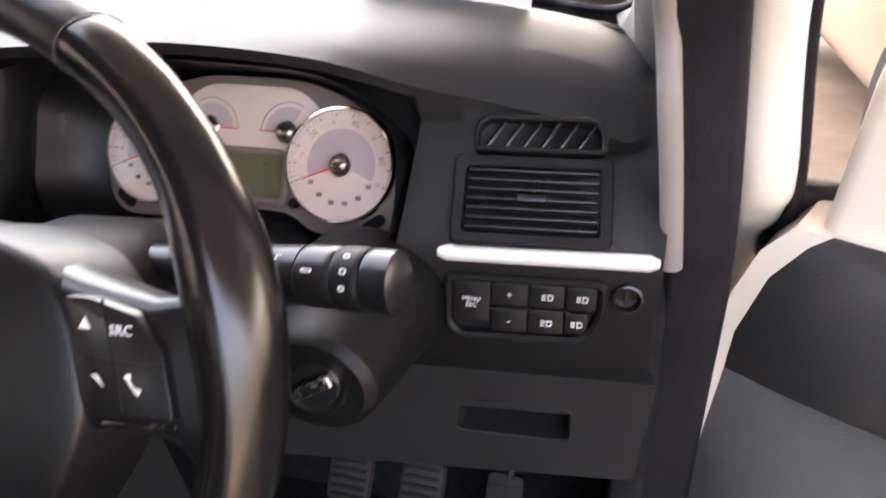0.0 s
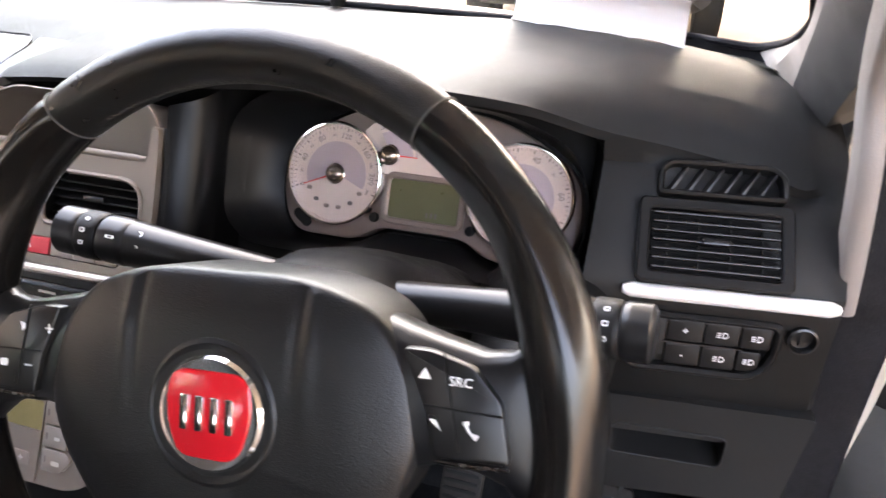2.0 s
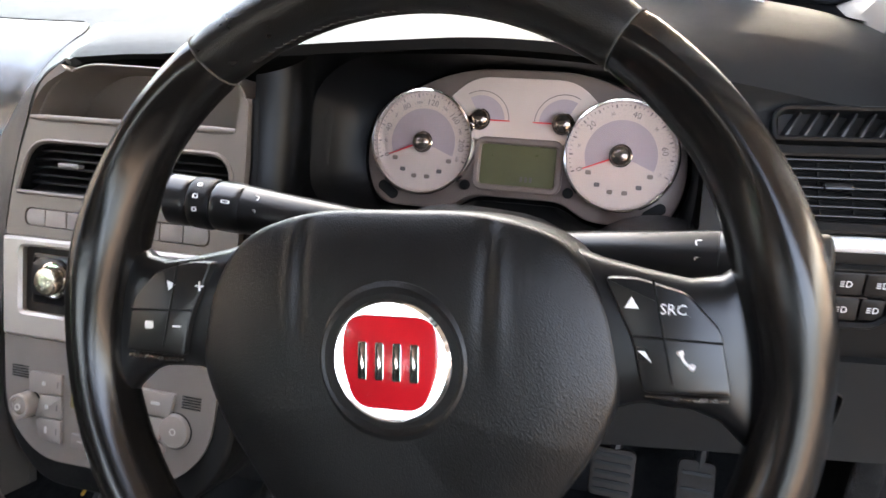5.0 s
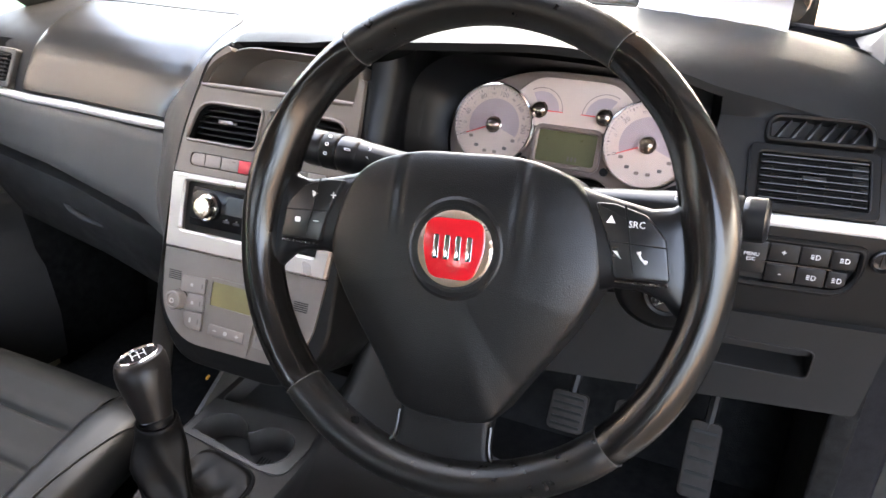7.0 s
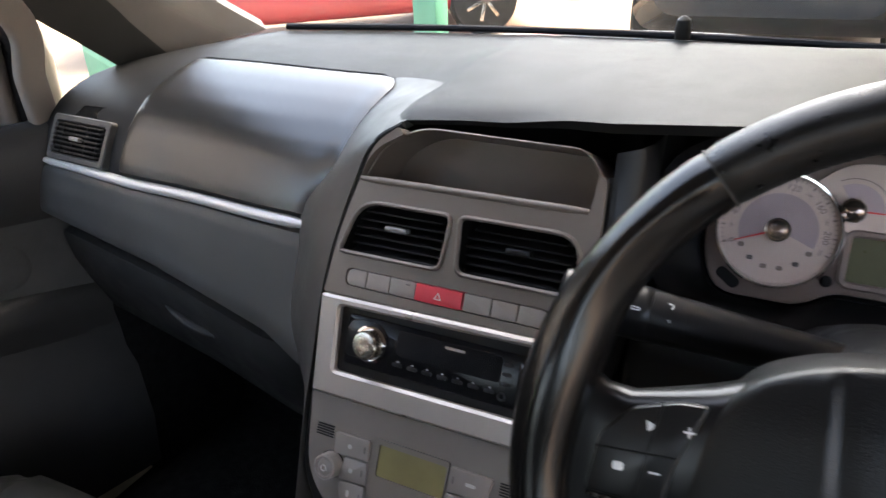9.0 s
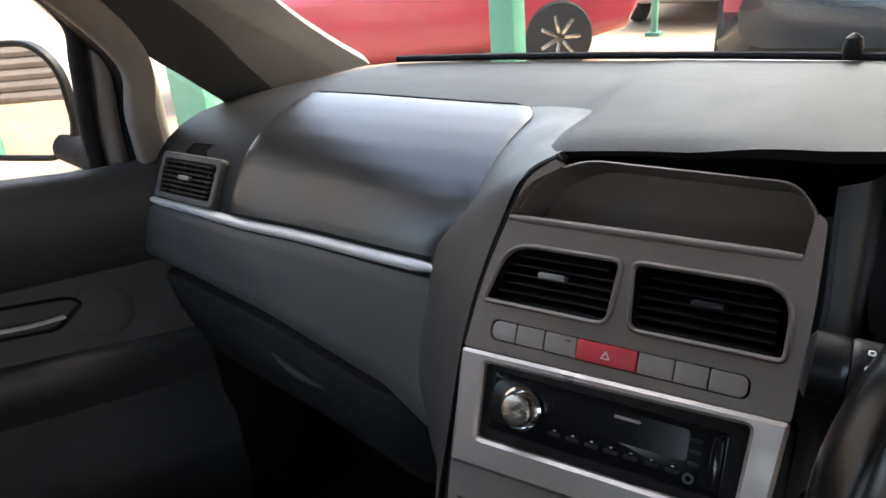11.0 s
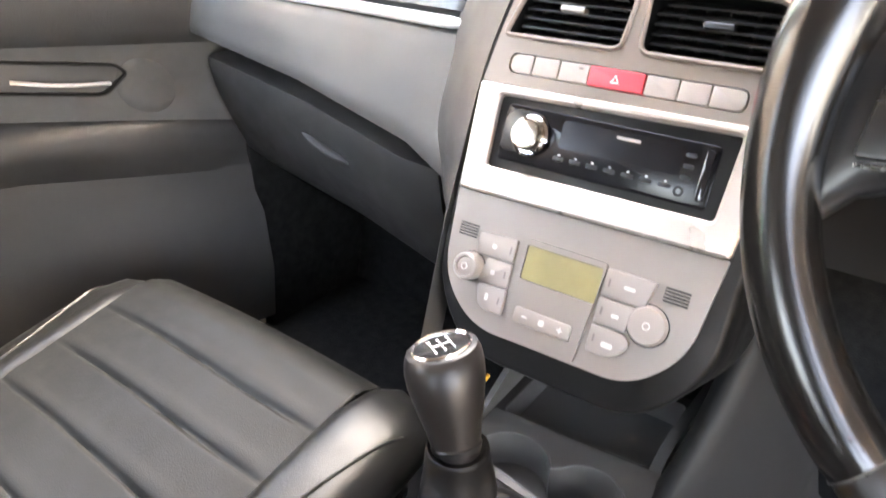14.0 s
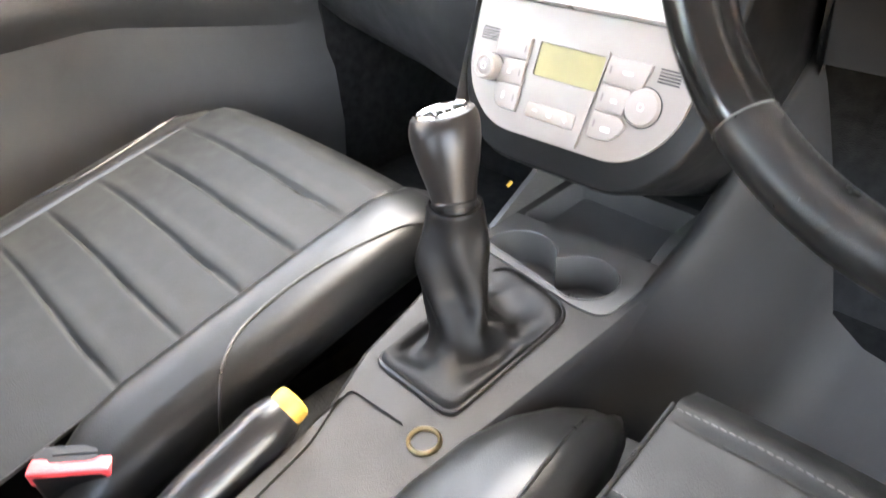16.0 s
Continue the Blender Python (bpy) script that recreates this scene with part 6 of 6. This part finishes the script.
for sx in (-1, 1):
    def bx(x):
        return XC + sx * (x - XC)
    # inner trim of the front pillar, leaning back to the roof
    beam([(bx(0.3435), 0.318, 0.835), (bx(0.338), 0.311, 0.88), (bx(0.3285), 0.302, 0.95), (bx(0.314), 0.29, 1.04), (bx(0.278), 0.11, 1.2), (bx(0.243), -0.07, 1.33)], 0.016 if sx > 0 else 0.018, 0.04, PILLAR, "pillar_trim", "pale beige front pillar trim")
    beam([(bx(0.366), 0.345, 0.42), (bx(0.366), 0.34, 0.67), (bx(0.363), 0.323, 0.843), (bx(0.341), 0.29, 1.03), (bx(0.303), 0.11, 1.205), (bx(0.263), -0.08, 1.335)], 0.050, 0.022, RUBBER, "door_seal", "black rubber door seal")
    beam([(bx(0.405), 0.45, 0.45), (bx(0.404), 0.44, 0.78), (bx(0.406), 0.385, 0.865), (bx(0.404), 0.362, 0.90), (bx(0.384), 0.33, 1.02), (bx(0.345), 0.14, 1.22), (bx(0.30), -0.06, 1.36)], 0.040, 0.05, CREAM, "front_pillar", "cream painted front pillar")
    beam([(bx(0.429), 0.385, 0.82), (bx(0.428), 0.375, 0.89), (bx(0.407), 0.345, 1.03), (bx(0.37), 0.15, 1.23), (bx(0.32), -0.05, 1.37)], 0.012, 0.03, RUBBER, "outer_seal", "black outer rubber strip")
    # windscreen pillar: shade put into a darker inner face, pale face along the glass
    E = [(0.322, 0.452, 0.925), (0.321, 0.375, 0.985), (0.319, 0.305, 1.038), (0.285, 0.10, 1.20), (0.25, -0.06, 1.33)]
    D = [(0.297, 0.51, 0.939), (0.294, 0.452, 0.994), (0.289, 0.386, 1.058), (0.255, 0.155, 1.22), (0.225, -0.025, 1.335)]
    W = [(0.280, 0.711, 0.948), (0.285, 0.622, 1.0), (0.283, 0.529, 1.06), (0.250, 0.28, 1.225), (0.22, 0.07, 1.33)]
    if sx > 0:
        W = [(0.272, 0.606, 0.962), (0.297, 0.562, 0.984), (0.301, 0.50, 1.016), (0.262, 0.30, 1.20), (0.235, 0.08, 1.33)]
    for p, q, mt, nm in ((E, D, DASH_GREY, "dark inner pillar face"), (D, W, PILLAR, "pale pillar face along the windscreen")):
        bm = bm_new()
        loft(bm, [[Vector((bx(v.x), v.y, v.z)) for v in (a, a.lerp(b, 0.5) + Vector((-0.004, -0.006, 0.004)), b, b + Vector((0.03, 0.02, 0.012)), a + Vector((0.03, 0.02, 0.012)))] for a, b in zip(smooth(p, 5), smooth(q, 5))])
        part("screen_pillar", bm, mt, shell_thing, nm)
    # quarter window
    bm = bm_new()
    loft(bm, [[(bx(x + o), y, z) for x, y, z in ((0.335, 0.30, 1.045), (0.345, 0.30, 0.88), (0.345, 0.48, 0.90))] for o in (0, 0.004)])
    qw = part("quarter_window", bm, GLASS, shell_thing, "small clear quarter window")
    qw.visible_shadow = False
    # kick panel beside the footwell
    bm = bm_new()
    box(bm, Matrix.Translation((bx(0.334), 0.50, 0.54)), (0.03, 0.36, 0.62), 0.006)
    part("kick_panel", bm, CARPET, shell_thing)
    # sill and rear quarter
    bm = bm_new()
    box(bm, Matrix.Translation((bx(0.40), -0.6, 0.33)), (0.12, 2.2, 0.16), 0.03)
    part("sill", bm, CREAM, shell_thing)
    beam([(bx(0.40), -0.72, 0.35), (bx(0.405), -0.70, 0.85), (bx(0.34), -0.72, 1.15), (bx(0.27), -0.74, 1.33)], 0.05, 0.10, PILLAR, "centre_pillar", "pale grey centre pillar trim")
    bm = bm_new()
    box(bm, Matrix.Translation((bx(0.41), -1.22, 0.62)), (0.07, 0.98, 0.56), 0.02)
    part("rear_door_panel", bm, DOORCARD, shell_thing)
    beam([(bx(0.25), 0.02, 1.335), (bx(0.26), -0.6, 1.35), (bx(0.26), -1.7, 1.33)], 0.06, 0.05, PILLAR, "roof_rail")
# bonnet
bm = bm_new()
rows = []
for a in range(13):
    t = a / 12
    rows.append([Vector((XC + (0.70 - 0.04 * t) * u, 0.80 + 0.95 * t, 0.93 - 0.10 * t - 0.10 * t * t - 0.05 * u * u + 0.015 * math.cos(2.2 * u))) for u in [-1 + 2 * b / 16 for b in range(17)]])
shell(bm, rows, 0.02)
part("bonnet", bm, CREAM, shell_thing, "cream bonnet")


def body_block(name, secs, label=""):
    """A closed body part: sections of y, half width, lower and upper edge."""
    bm = bm_new()
    loft(bm, [[Vector((XC + x, y, z)) for x, z in rrect(2 * w, zt - zb, min(0.12, 0.4 * (zt - zb)), 5, 0, (zt + zb) / 2)] for y, w, zb, zt in secs])
    return part(name, bm, CREAM, shell_thing, label)


body_block("nose", ((0.80, 0.75, 0.30, 0.868), (1.10, 0.755, 0.22, 0.848), (1.45, 0.745, 0.20, 0.79), (1.72, 0.72, 0.20, 0.69), (1.90, 0.66, 0.24, 0.60), (1.97, 0.55, 0.30, 0.52)), "cream wings and bumper")
body_block("boot", ((-1.78, 0.75, 0.24, 0.92), (-2.05, 0.74, 0.24, 0.94), (-2.25, 0.70, 0.26, 0.92), (-2.34, 0.60, 0.34, 0.80)), "cream boot")
for sx in (-1, 1):
    bm = bm_new()
    box(bm, Matrix.Translation((XC + sx * 0.755, -1.22, 0.60)), (0.02, 0.98, 0.58), 0.008)
    part("rear_door_skin", bm, CREAM, shell_thing, "cream rear door skin")
    for y in (1.36, -1.30):
        W = Matrix.Translation((XC + sx * 0.70, y, 0.29)) @ pose(0, 0, 0, 0, 90 * sx, 0)
        bm = bm_new()
        lathe(bm, [(0.18, -0.085), (0.27, -0.085), (0.29, -0.06), (0.29, 0.06), (0.27, 0.08), (0.19, 0.085)], W, 36)
        w = part("wheel", bm, TYRE, shell_thing, "black tyre")
        bm = bm_new()
        lathe(bm, [(0.195, 0.05), (0.195, 0.084), (0.18, 0.084), (0.16, 0.066), (0.05, 0.074), (0.04, 0.086), (0.001, 0.086)], W, 36)
        part("rim", bm, STEEL, w)


# ---- passenger's door, shut ----
door_l = thing("passenger_door", (-1.05, -0.2, 0.3), "closed black passenger door with grey cloth and pull handle", "car door")


def dx(y, off=0.0):
    return -1.066 + 0.24 * max(0.0, y) + off


def belt(y):
    return max(0.0, min(0.042, 0.14 * (0.25 - y)))


def door_panel(name, ylist, zfun, thick, material, label=""):
    bm = bm_new()
    rows = []
    for y in ylist:
        rows.append([Vector((dx(y, o), y, z)) for z, o in zfun(y)])
    grid(bm, rows)
    return part(name, bm, material, door_l, label, sharp=55)


YL = [-0.70 + 0.0425 * k for k in range(25)]
YL = [y for y in YL if y <= 0.33]
door_panel("upper_roll", YL, lambda y: [(0.88 + belt(y), -0.05), (0.894 + belt(y), -0.02), (0.896 + belt(y), 0.0), (0.888 + belt(y), 0.014), (0.86 + 0.7 * belt(y), 0.022), (0.82 - 0.12 * max(0, y), 0.026), (0.80 - 0.12 * max(0, y), 0.014)], 0.0, DOORCARD, "black padded upper roll")
door_panel("cloth_insert", YL, lambda y: [(0.812 - 0.12 * max(0, y), 0.010), (0.79 - 0.12 * max(0, y), 0.004), (0.74 - 0.14 * max(0, y), 0.002), (0.70 - 0.2 * max(0, y), 0.004)], 0.0, CLOTH, "dark grey cloth insert")
door_panel("arm_rest", YL, lambda y: [(0.712 - 0.2 * max(0, y), -0.005), (0.708 - 0.2 * max(0, y), 0.03 - 0.08 * max(0, y)), (0.69 - 0.2 * max(0, y), 0.045 - 0.1 * max(0, y)), (0.66 - 0.2 * max(0, y), 0.04 - 0.1 * max(0, y)), (0.63 - 0.2 * max(0, y), 0.012)], 0.0, DOORCARD, "black arm rest")
door_panel("lower_panel", YL, lambda y: [(0.64 - 0.2 * max(0, y), 0.012), (0.58 - 0.15 * max(0, y), 0.014), (0.50, 0.03), (0.40, 0.035), (0.30, 0.02)], 0.0, DOORCARD, "dark lower door panel with pocket")
bm = bm_new()
hp = rounded([(0.02, -0.022), (0.15, -0.024), (0.185, 0.008), (0.17, 0.02), (0.03, 0.02), (-0.02, 0.0)], 0.012, 4)
HD = Matrix(((0.24 * 0.97, 0.0, 1, dx(0.0) + 0.004), (0.97, 0, 0, 0.0), (-0.19, 1, 0, 0.768), (0, 0, 0, 1)))
ring_plate(bm, hp, inset(hp, 0.004), HD, -0.006, 0.006, 0.0015)
plate(bm, inset(hp, 0.003), HD, -0.03, -0.004)
part("handle_recess", bm, BLACK, door_l)
bm = bm_new()
tube(bm, smooth([HD @ Vector(p) for p in ((0.045, -0.006, 0.004), (0.08, -0.008, 0.009), (0.12, -0.008, 0.009), (0.158, -0.006, 0.004))], 5), 0.0042, 10, flat=0.6)
part("pull_handle", bm, SILVER, door_l, "silver inner door handle")
bm = bm_new()
lathe(bm, [(0.042, -0.004), (0.036, 0.0005), (0.026, 0.0025), (0.012, 0.0036), (0.001, 0.0038)], HD @ shift(0.205, -0.010, 0.0), 28)
part("handle_boss", bm, CLOTH, door_l, "rounded boss beside the handle")
bm = bm_new()
holed(bm, [(-0.72, 0.30), (0.36, 0.30), (0.36, 0.875), (-0.72, 0.90)], [], Matrix(((0, 0, 1, -1.09), (1, 0, 0, 0), (0, 1, 0, 0), (0, 0, 0, 1))), -0.03, 0.0)
part("outer_skin", bm, CREAM, door_l)
# window frame of the door, glass and mirror
fr = [(-1.052, 0.266, 0.88), (-1.046, 0.263, 0.943), (-1.03, 0.263, 1.019), (-1.015, 0.25, 1.085), (-0.985, 0.12, 1.19), (-0.95, -0.06, 1.28), (-0.93, -0.3, 1.33), (-0.93, -0.68, 1.34)]
bm = bm_new()
tube(bm, smooth(fr, 6), 0.011, 10)
part("window_frame", bm, RUBBER, door_l, "black window frame")
bm = bm_new()
tube(bm, [v + Vector((0.010, 0.022, 0.0)) for v in smooth(fr[:5], 6)], 0.012, 10)
part("frame_trim", bm, PILLAR, door_l, "beige inner trim of the window frame")
bm = bm_new()
shell(bm, [[v + Vector((-0.008, 0.004, 0.0)), v + Vector((0.006, 0.04, 0.0)), v + Vector((0.018, 0.075, 0.0))] for v in smooth(fr[:5], 6)], 0.004)
part("frame_lining", bm, PILLAR, door_l, "beige frame lining")
bm = bm_new()
tube(bm, [v + Vector((0.022, 0.046, 0.0)) for v in smooth(fr[:5], 6)], 0.013, 10)
part("frame_seal", bm, RUBBER, door_l, "black rubber frame seal")
bm = bm_new()
rows = [[Vector((-1.075, y, 0.88)), Vector((-1.03, y, 1.08)), Vector((-0.95, min(y, 0.0 if y > 0.1 else y), 1.32))] for y in (0.25, 0.05, -0.2, -0.45, -0.68)]
shell(bm, rows, 0.004)
gl = part("window_pane", bm, GLASS, door_l, "clear side window")
gl.visible_shadow = False
mirror = thing("door_mirror", (-1.2, 0.2, 0.95), "cream door mirror with dark housing", "door mirror")
MM = Matrix.Translation((-1.245, 0.262, 0.966)) @ pose(0, 0, 0, 90, 0, 16)
bm = bm_new()
mo = rrect(0.255, 0.165, 0.065, 8)
rings = [[MM @ Vector((x * s, y * s, z)) for x, y in mo] for s, z in ((0.35, -0.085), (0.7, -0.07), (0.92, -0.04), (1.0, 0.0), (0.97, 0.006), (0.93, 0.002))]
loft(bm, rings)
part("housing", bm, CREAM, mirror)
bm = bm_new()
plate(bm, inset(mo, 0.007), MM, 0.002, 0.004)
part("glass", bm, MIRROR, mirror, "mirror glass")
bm = bm_new()
ring_plate(bm, mo, inset(mo, 0.008), MM, -0.004, 0.009, 0.002)
part("rim", bm, BLACK, mirror)
bm = bm_new()
tube(bm, smooth([(-1.055, 0.285, 0.893), (-1.09, 0.285, 0.896), (-1.12, 0.287, 0.898), (-1.155, 0.29, 0.902)], 4), 0.021, 14)
part("arm", bm, RUBBER, mirror)
mir2 = copy_thing(mirror, Matrix.Translation((0.63, 0.49, 0.95)) @ pose(0, 0, 0, 0, 0, -114))
mir2.name = "door_mirror"

# ---- driver's door, open ----
door_r = thing("driver_door", (0.45, 0.3, 0.3), "open cream driver's door with black inner panel", "car door")
DR = Matrix.Translation((0.425, 0.325, 0.0)) @ pose(0, 0, 0, 0, 0, -24)  # x runs along the open door, -y faces the cabin
bm = bm_new()
prof = [(-0.04, 0.0), (1.0, 0.0), (1.0, 0.09), (-0.02, 0.09), (-0.04, 0.06)]
loft(bm, [[DR @ Vector((x + (o if x < 0.5 else 0), y, z)) for x, y in prof] for z, o in ((0.30, -0.02), (0.61, -0.015), (0.734, -0.004), (0.80, 0.006), (0.84, 0.02), (0.865, 0.04))])
part("frame_shell", bm, CREAM, door_r, "cream painted door shell")
rows = []
for k in range(20):
    x = -0.022 + 0.98 * k / 19
    e = min(1, k / 1.5)
    rows.append([DR @ Vector((x + 0.01 * (1 - e) + lerp_at(z, [(0.32, -0.03), (0.62, -0.026), (0.75, -0.016), (0.80, -0.008), (0.84, 0.012), (0.866, 0.038)]) * max(0, 1 - k / 8), y, z)) for y, z in ((0.02, 0.862), (-0.012 * e, 0.865), (-0.035 * e, 0.852), (-0.045 * e, 0.82), (-0.045 * e, 0.765), (-0.030 * e, 0.742), (-0.012 * e, 0.728), (-0.018 * e, 0.66), (-0.05 * e, 0.63), (-0.05 * e, 0.58), (-0.02 * e, 0.55), (-0.02 * e, 0.32))])
for name, a, b, mt, label in (("inner_panel", 0, 7, DOORCARD, "black padded inner door panel"), ("lower_panel", 6, 12, CLOTH, "dark grey lower door panel")):
    bm = bm_new()
    grid(bm, [row[a:b] for row in rows])
    part(name, bm, mt, door_r, label, sharp=60)
bm = bm_new()
rings = []
for z, x0, w in ((0.855, 0.0, 0.09), (0.90, 0.004, 0.075), (0.97, 0.010, 0.066), (1.04, 0.022, 0.062), (1.12, 0.07, 0.06), (1.26, 0.22, 0.06), (1.34, 0.40, 0.06)):
    rings.append([DR @ Vector((x0 + 0.014 + a, 0.035 + b, z)) for a, b in rrect(w, 0.055, 0.012, 3, w / 2, 0)])
loft(bm, rings)
part("window_post", bm, CREAM, door_r, "cream door window post")
bm = bm_new()
box(bm, DR @ Matrix.Translation((0.70, 0.035, 1.345)), (0.60, 0.05, 0.04), 0.008)
part("top_rail", bm, CREAM, door_r)
bm = bm_new()
tube(bm, [DR @ Vector((o, 0.094, z)) for z, o in ((0.32, -0.02), (0.61, -0.01), (0.73, 0.0), (0.86, 0.02))], 0.006, 8)
part("edge_seal", bm, RUBBER, door_r)
bm = bm_new()
box(bm, Matrix.Translation((0.455, 0.40, 0.835)), (0.075, 0.04, 0.075), 0.012)
part("hinge", bm, BLACK, door_r)
bm = bm_new()
box(bm, Matrix.Translation((0.43, 0.39, 0.52)), (0.05, 0.03, 0.06), 0.006)
part("hinge", bm, CREAM, door_r)

# papers on the dashboard
papers = thing("paper_sheets", (0.1, 0.55, 0.97), "white paper sheets tucked between dashboard and windscreen", "paper")
# each stands on the pad, tucked under the windscreen and bent along it
for k, (x0, x1, back) in enumerate(((0.040, 0.1945, 0.0), (0.013, 0.186, 0.007))):
    bm = bm_new()
    rows = []
    for b in range(15):
        x = x0 + (x1 - x0) * b / 14
        g = curve_at(x, [(0.0, 0.990), (0.15, 0.981), (0.24, 0.968)]) - 0.001
        curl = 0.0012 * math.sin(b * 0.7 + 2 * k)
        row = [(0.527 - 0.004 * k, 0.0015 + abs(curl)), (0.533, 0.002), (0.5405, 0.010), (0.545, 0.020), (0.547, 0.030), (0.543, 0.038), (0.530, 0.047)]
        rows.append([Vector((x, y + back + curl - 0.06 * (x - 0.19), g + z)) for y, z in row])
    shell(bm, rows, 0.0006)
    part("sheet", bm, PAPER, papers)

# ---- outside ----
bm = bm_new()
grid(bm, [[Vector((x, y, 0.0 + 0.004 * noise.noise(Vector((x * 0.3, y * 0.3, 0))))) for x in (-400, -60, -15, -6, -3, 0, 3, 6, 15, 60, 400)] for y in (-400, -60, -15, -6, -3, 0, 3, 6, 15, 60, 400)])
tagged(part("ground", bm, FLOOR), "dusty brown workshop ground", "ground", kind="structure")


def parked_car(name, label, paint, m):
    """A plain parked saloon: body, glass house, wheels, lights."""
    c = thing(name, m.translation, label, "car", "parked cars")
    bm = bm_new()
    secs = [(-2.1, 0.62, 0.45, 0.62), (-2.0, 0.80, 0.32, 0.74), (-1.3, 0.86, 0.24, 0.90), (-0.6, 0.87, 0.22, 0.92), (0.5, 0.87, 0.22, 0.94), (1.4, 0.86, 0.22, 0.98), (1.95, 0.80, 0.30, 0.92), (2.1, 0.66, 0.42, 0.78)]
    loft(bm, [[m @ Vector((x, y, z)) for y, z in rrect(2 * w, zt - zb, 0.16, 5, 0, (zt + zb) / 2)] for x, w, zb, zt in secs])
    part("body", bm, paint, c)
    bm = bm_new()
    secs = [(-1.15, 0.70, 0.88, 0.92), (-0.55, 0.66, 0.88, 1.34), (0.2, 0.64, 0.9, 1.44), (0.9, 0.64, 0.92, 1.38), (1.55, 0.66, 0.94, 0.99)]
    loft(bm, [[m @ Vector((x, y, z)) for y, z in ((-w, zb), (w, zb), (w * 0.82, zt), (-w * 0.82, zt))] for x, w, zb, zt in secs])
    part("glass_house", bm, GLOSS, c, "dark windows")
    bm = bm_new()
    loft(bm, [[m @ Vector((x, y, z)) for y, z in rrect(1.06, 0.05, 0.02, 3, 0, zt)] for x, zt in ((-0.5, 1.33), (0.2, 1.43), (0.9, 1.37))])
    part("roof", bm, paint, c)
    for wx in (-1.28, 1.27):
        for wy in (-0.80, 0.80):
            sgn = 1 if wy > 0 else -1
            W = m @ Matrix.Translation((wx, wy, 0.31)) @ pose(0, 0, 0, -90 * sgn, 0, 0)
            bm = bm_new()
            lathe(bm, [(0.19, -0.09), (0.29, -0.09), (0.31, -0.06), (0.31, 0.06), (0.29, 0.085), (0.20, 0.09)], W, 32)
            w = part("wheel", bm, TYRE, c)
            bm = bm_new()
            lathe(bm, [(0.205, 0.06), (0.205, 0.088), (0.19, 0.088), (0.18, 0.07), (0.05, 0.075), (0.04, 0.09), (0.001, 0.09)], W, 32)
            rim = part("rim", bm, STEEL, w)
            for k in range(7):
                bm = bm_new()
                box(bm, W @ pose(0, 0, 0.082, 0, 0, 360 * k / 7) @ shift(0.115, 0, 0), (0.15, 0.035, 0.02), 0.005)
                part("spoke", bm, STEEL, rim)
    for y in (-0.62, 0.62):
        for x, mt, nm in ((-2.03, BUTTON, "headlight"), (2.03, RED_PAINT, "tail_light")):
            bm = bm_new()
            box(bm, m @ Matrix.Translation((x, y, 0.70)), (0.14, 0.26, 0.14), 0.03)
            part(nm, bm, mt, c)
    return c


parked_car("parked_car", "parked gold saloon on dusty ground", GOLD_PAINT, Matrix.Translation((2.02, 3.87, 0)) @ pose(0, 0, 0, 0, 0, 90))
parked_car("parked_car", "parked red hatchback behind a green post", RED_PAINT, Matrix.Translation((-4.37, 5.55, 0)) @ pose(0, 0, 0, 0, 0, 43))
parked_car("parked_car", "parked white car with red tail lights", WHITE_PAINT, Matrix.Translation((-2.65, 10.95, 0)) @ pose(0, 0, 0, 0, 0, -88))
parked_car("parked_car", "parked dark grey saloon facing away", DARK_PAINT, Matrix.Translation((-0.52, 6.55, 0)) @ pose(0, 0, 0, 0, 0, -88))
for x, y, w in ((-2.26, 3.7, 0.16), (-2.75, 8.2, 0.07), (-4.08, 2.89, 0.32), (5.4, 7.0, 0.2), (-3.55, -3.1, 0.12)):
    p = thing("post", (x, y, 0), "green painted square steel post", "post", "green posts")
    bm = bm_new()
    box(bm, Matrix.Translation((x, y, 1.5)), (w, w, 3.0), 0.01)
    part("shaft", bm, GREEN_PAINT, p)
    bm = bm_new()
    box(bm, Matrix.Translation((x, y, 0.02)), (w + 0.1, w + 0.1, 0.04), 0.006)
    part("foot", bm, GREEN_PAINT, p)
# unseen sheet roof on the posts, added to keep the sun off the car
bm = bm_new()
rows = [[Vector((x, y, 3.02 + 0.025 * (k % 2))) for y in (-2.2, 6.6 if x < 0.7 else 10.0)] for k, x in enumerate([-0.5 + 0.15 * j for j in range(82)])]
shell(bm, rows, 0.004)
tagged(part("ceiling", bm, SHEET), "unseen corrugated sheet roof, added to keep the sun off the car", "roof", kind="structure")
bm = bm_new()
box(bm, Matrix.Translation((-4, 13.5, 1.1)), (16, 0.25, 2.2), 0.02)
tagged(part("wall_far", bm, WALL_PAINT), "low pink painted yard wall", "wall", kind="structure")
# unseen building block, added to hold back sky light from ahead right
bm = bm_new()
box(bm, Matrix.Translation((14.0, 17.0, 3.5)), (15, 6.5, 7.0), 0.02)
tagged(part("wall_building", bm, BUILDING), "unseen plain building, added to hold back sky light", "building", kind="structure")
# unseen wall, added so that the airbag lid's lower half reflects something dark
bm = bm_new()
box(bm, Matrix.Translation((-3.3, -0.85, 1.6)), (0.2, 2.9, 3.2), 0.02)
tagged(part("wall_side", bm, BUILDING), "unseen plain side wall, added to darken the airbag lid's reflection", "wall", kind="structure")
sh = thing("roller_shutter", (-4.6, -6.0, 0), "brown ribbed roller shutter in the yard", "shutter", kind="structure")
for k in range(26):
    bm = bm_new()
    tube(bm, [(-7.5, -6.0, 0.06 + 0.11 * k), (-2.6, -6.0, 0.06 + 0.11 * k)], 0.062, 8)
    part("slat", bm, SHUTTER, sh)
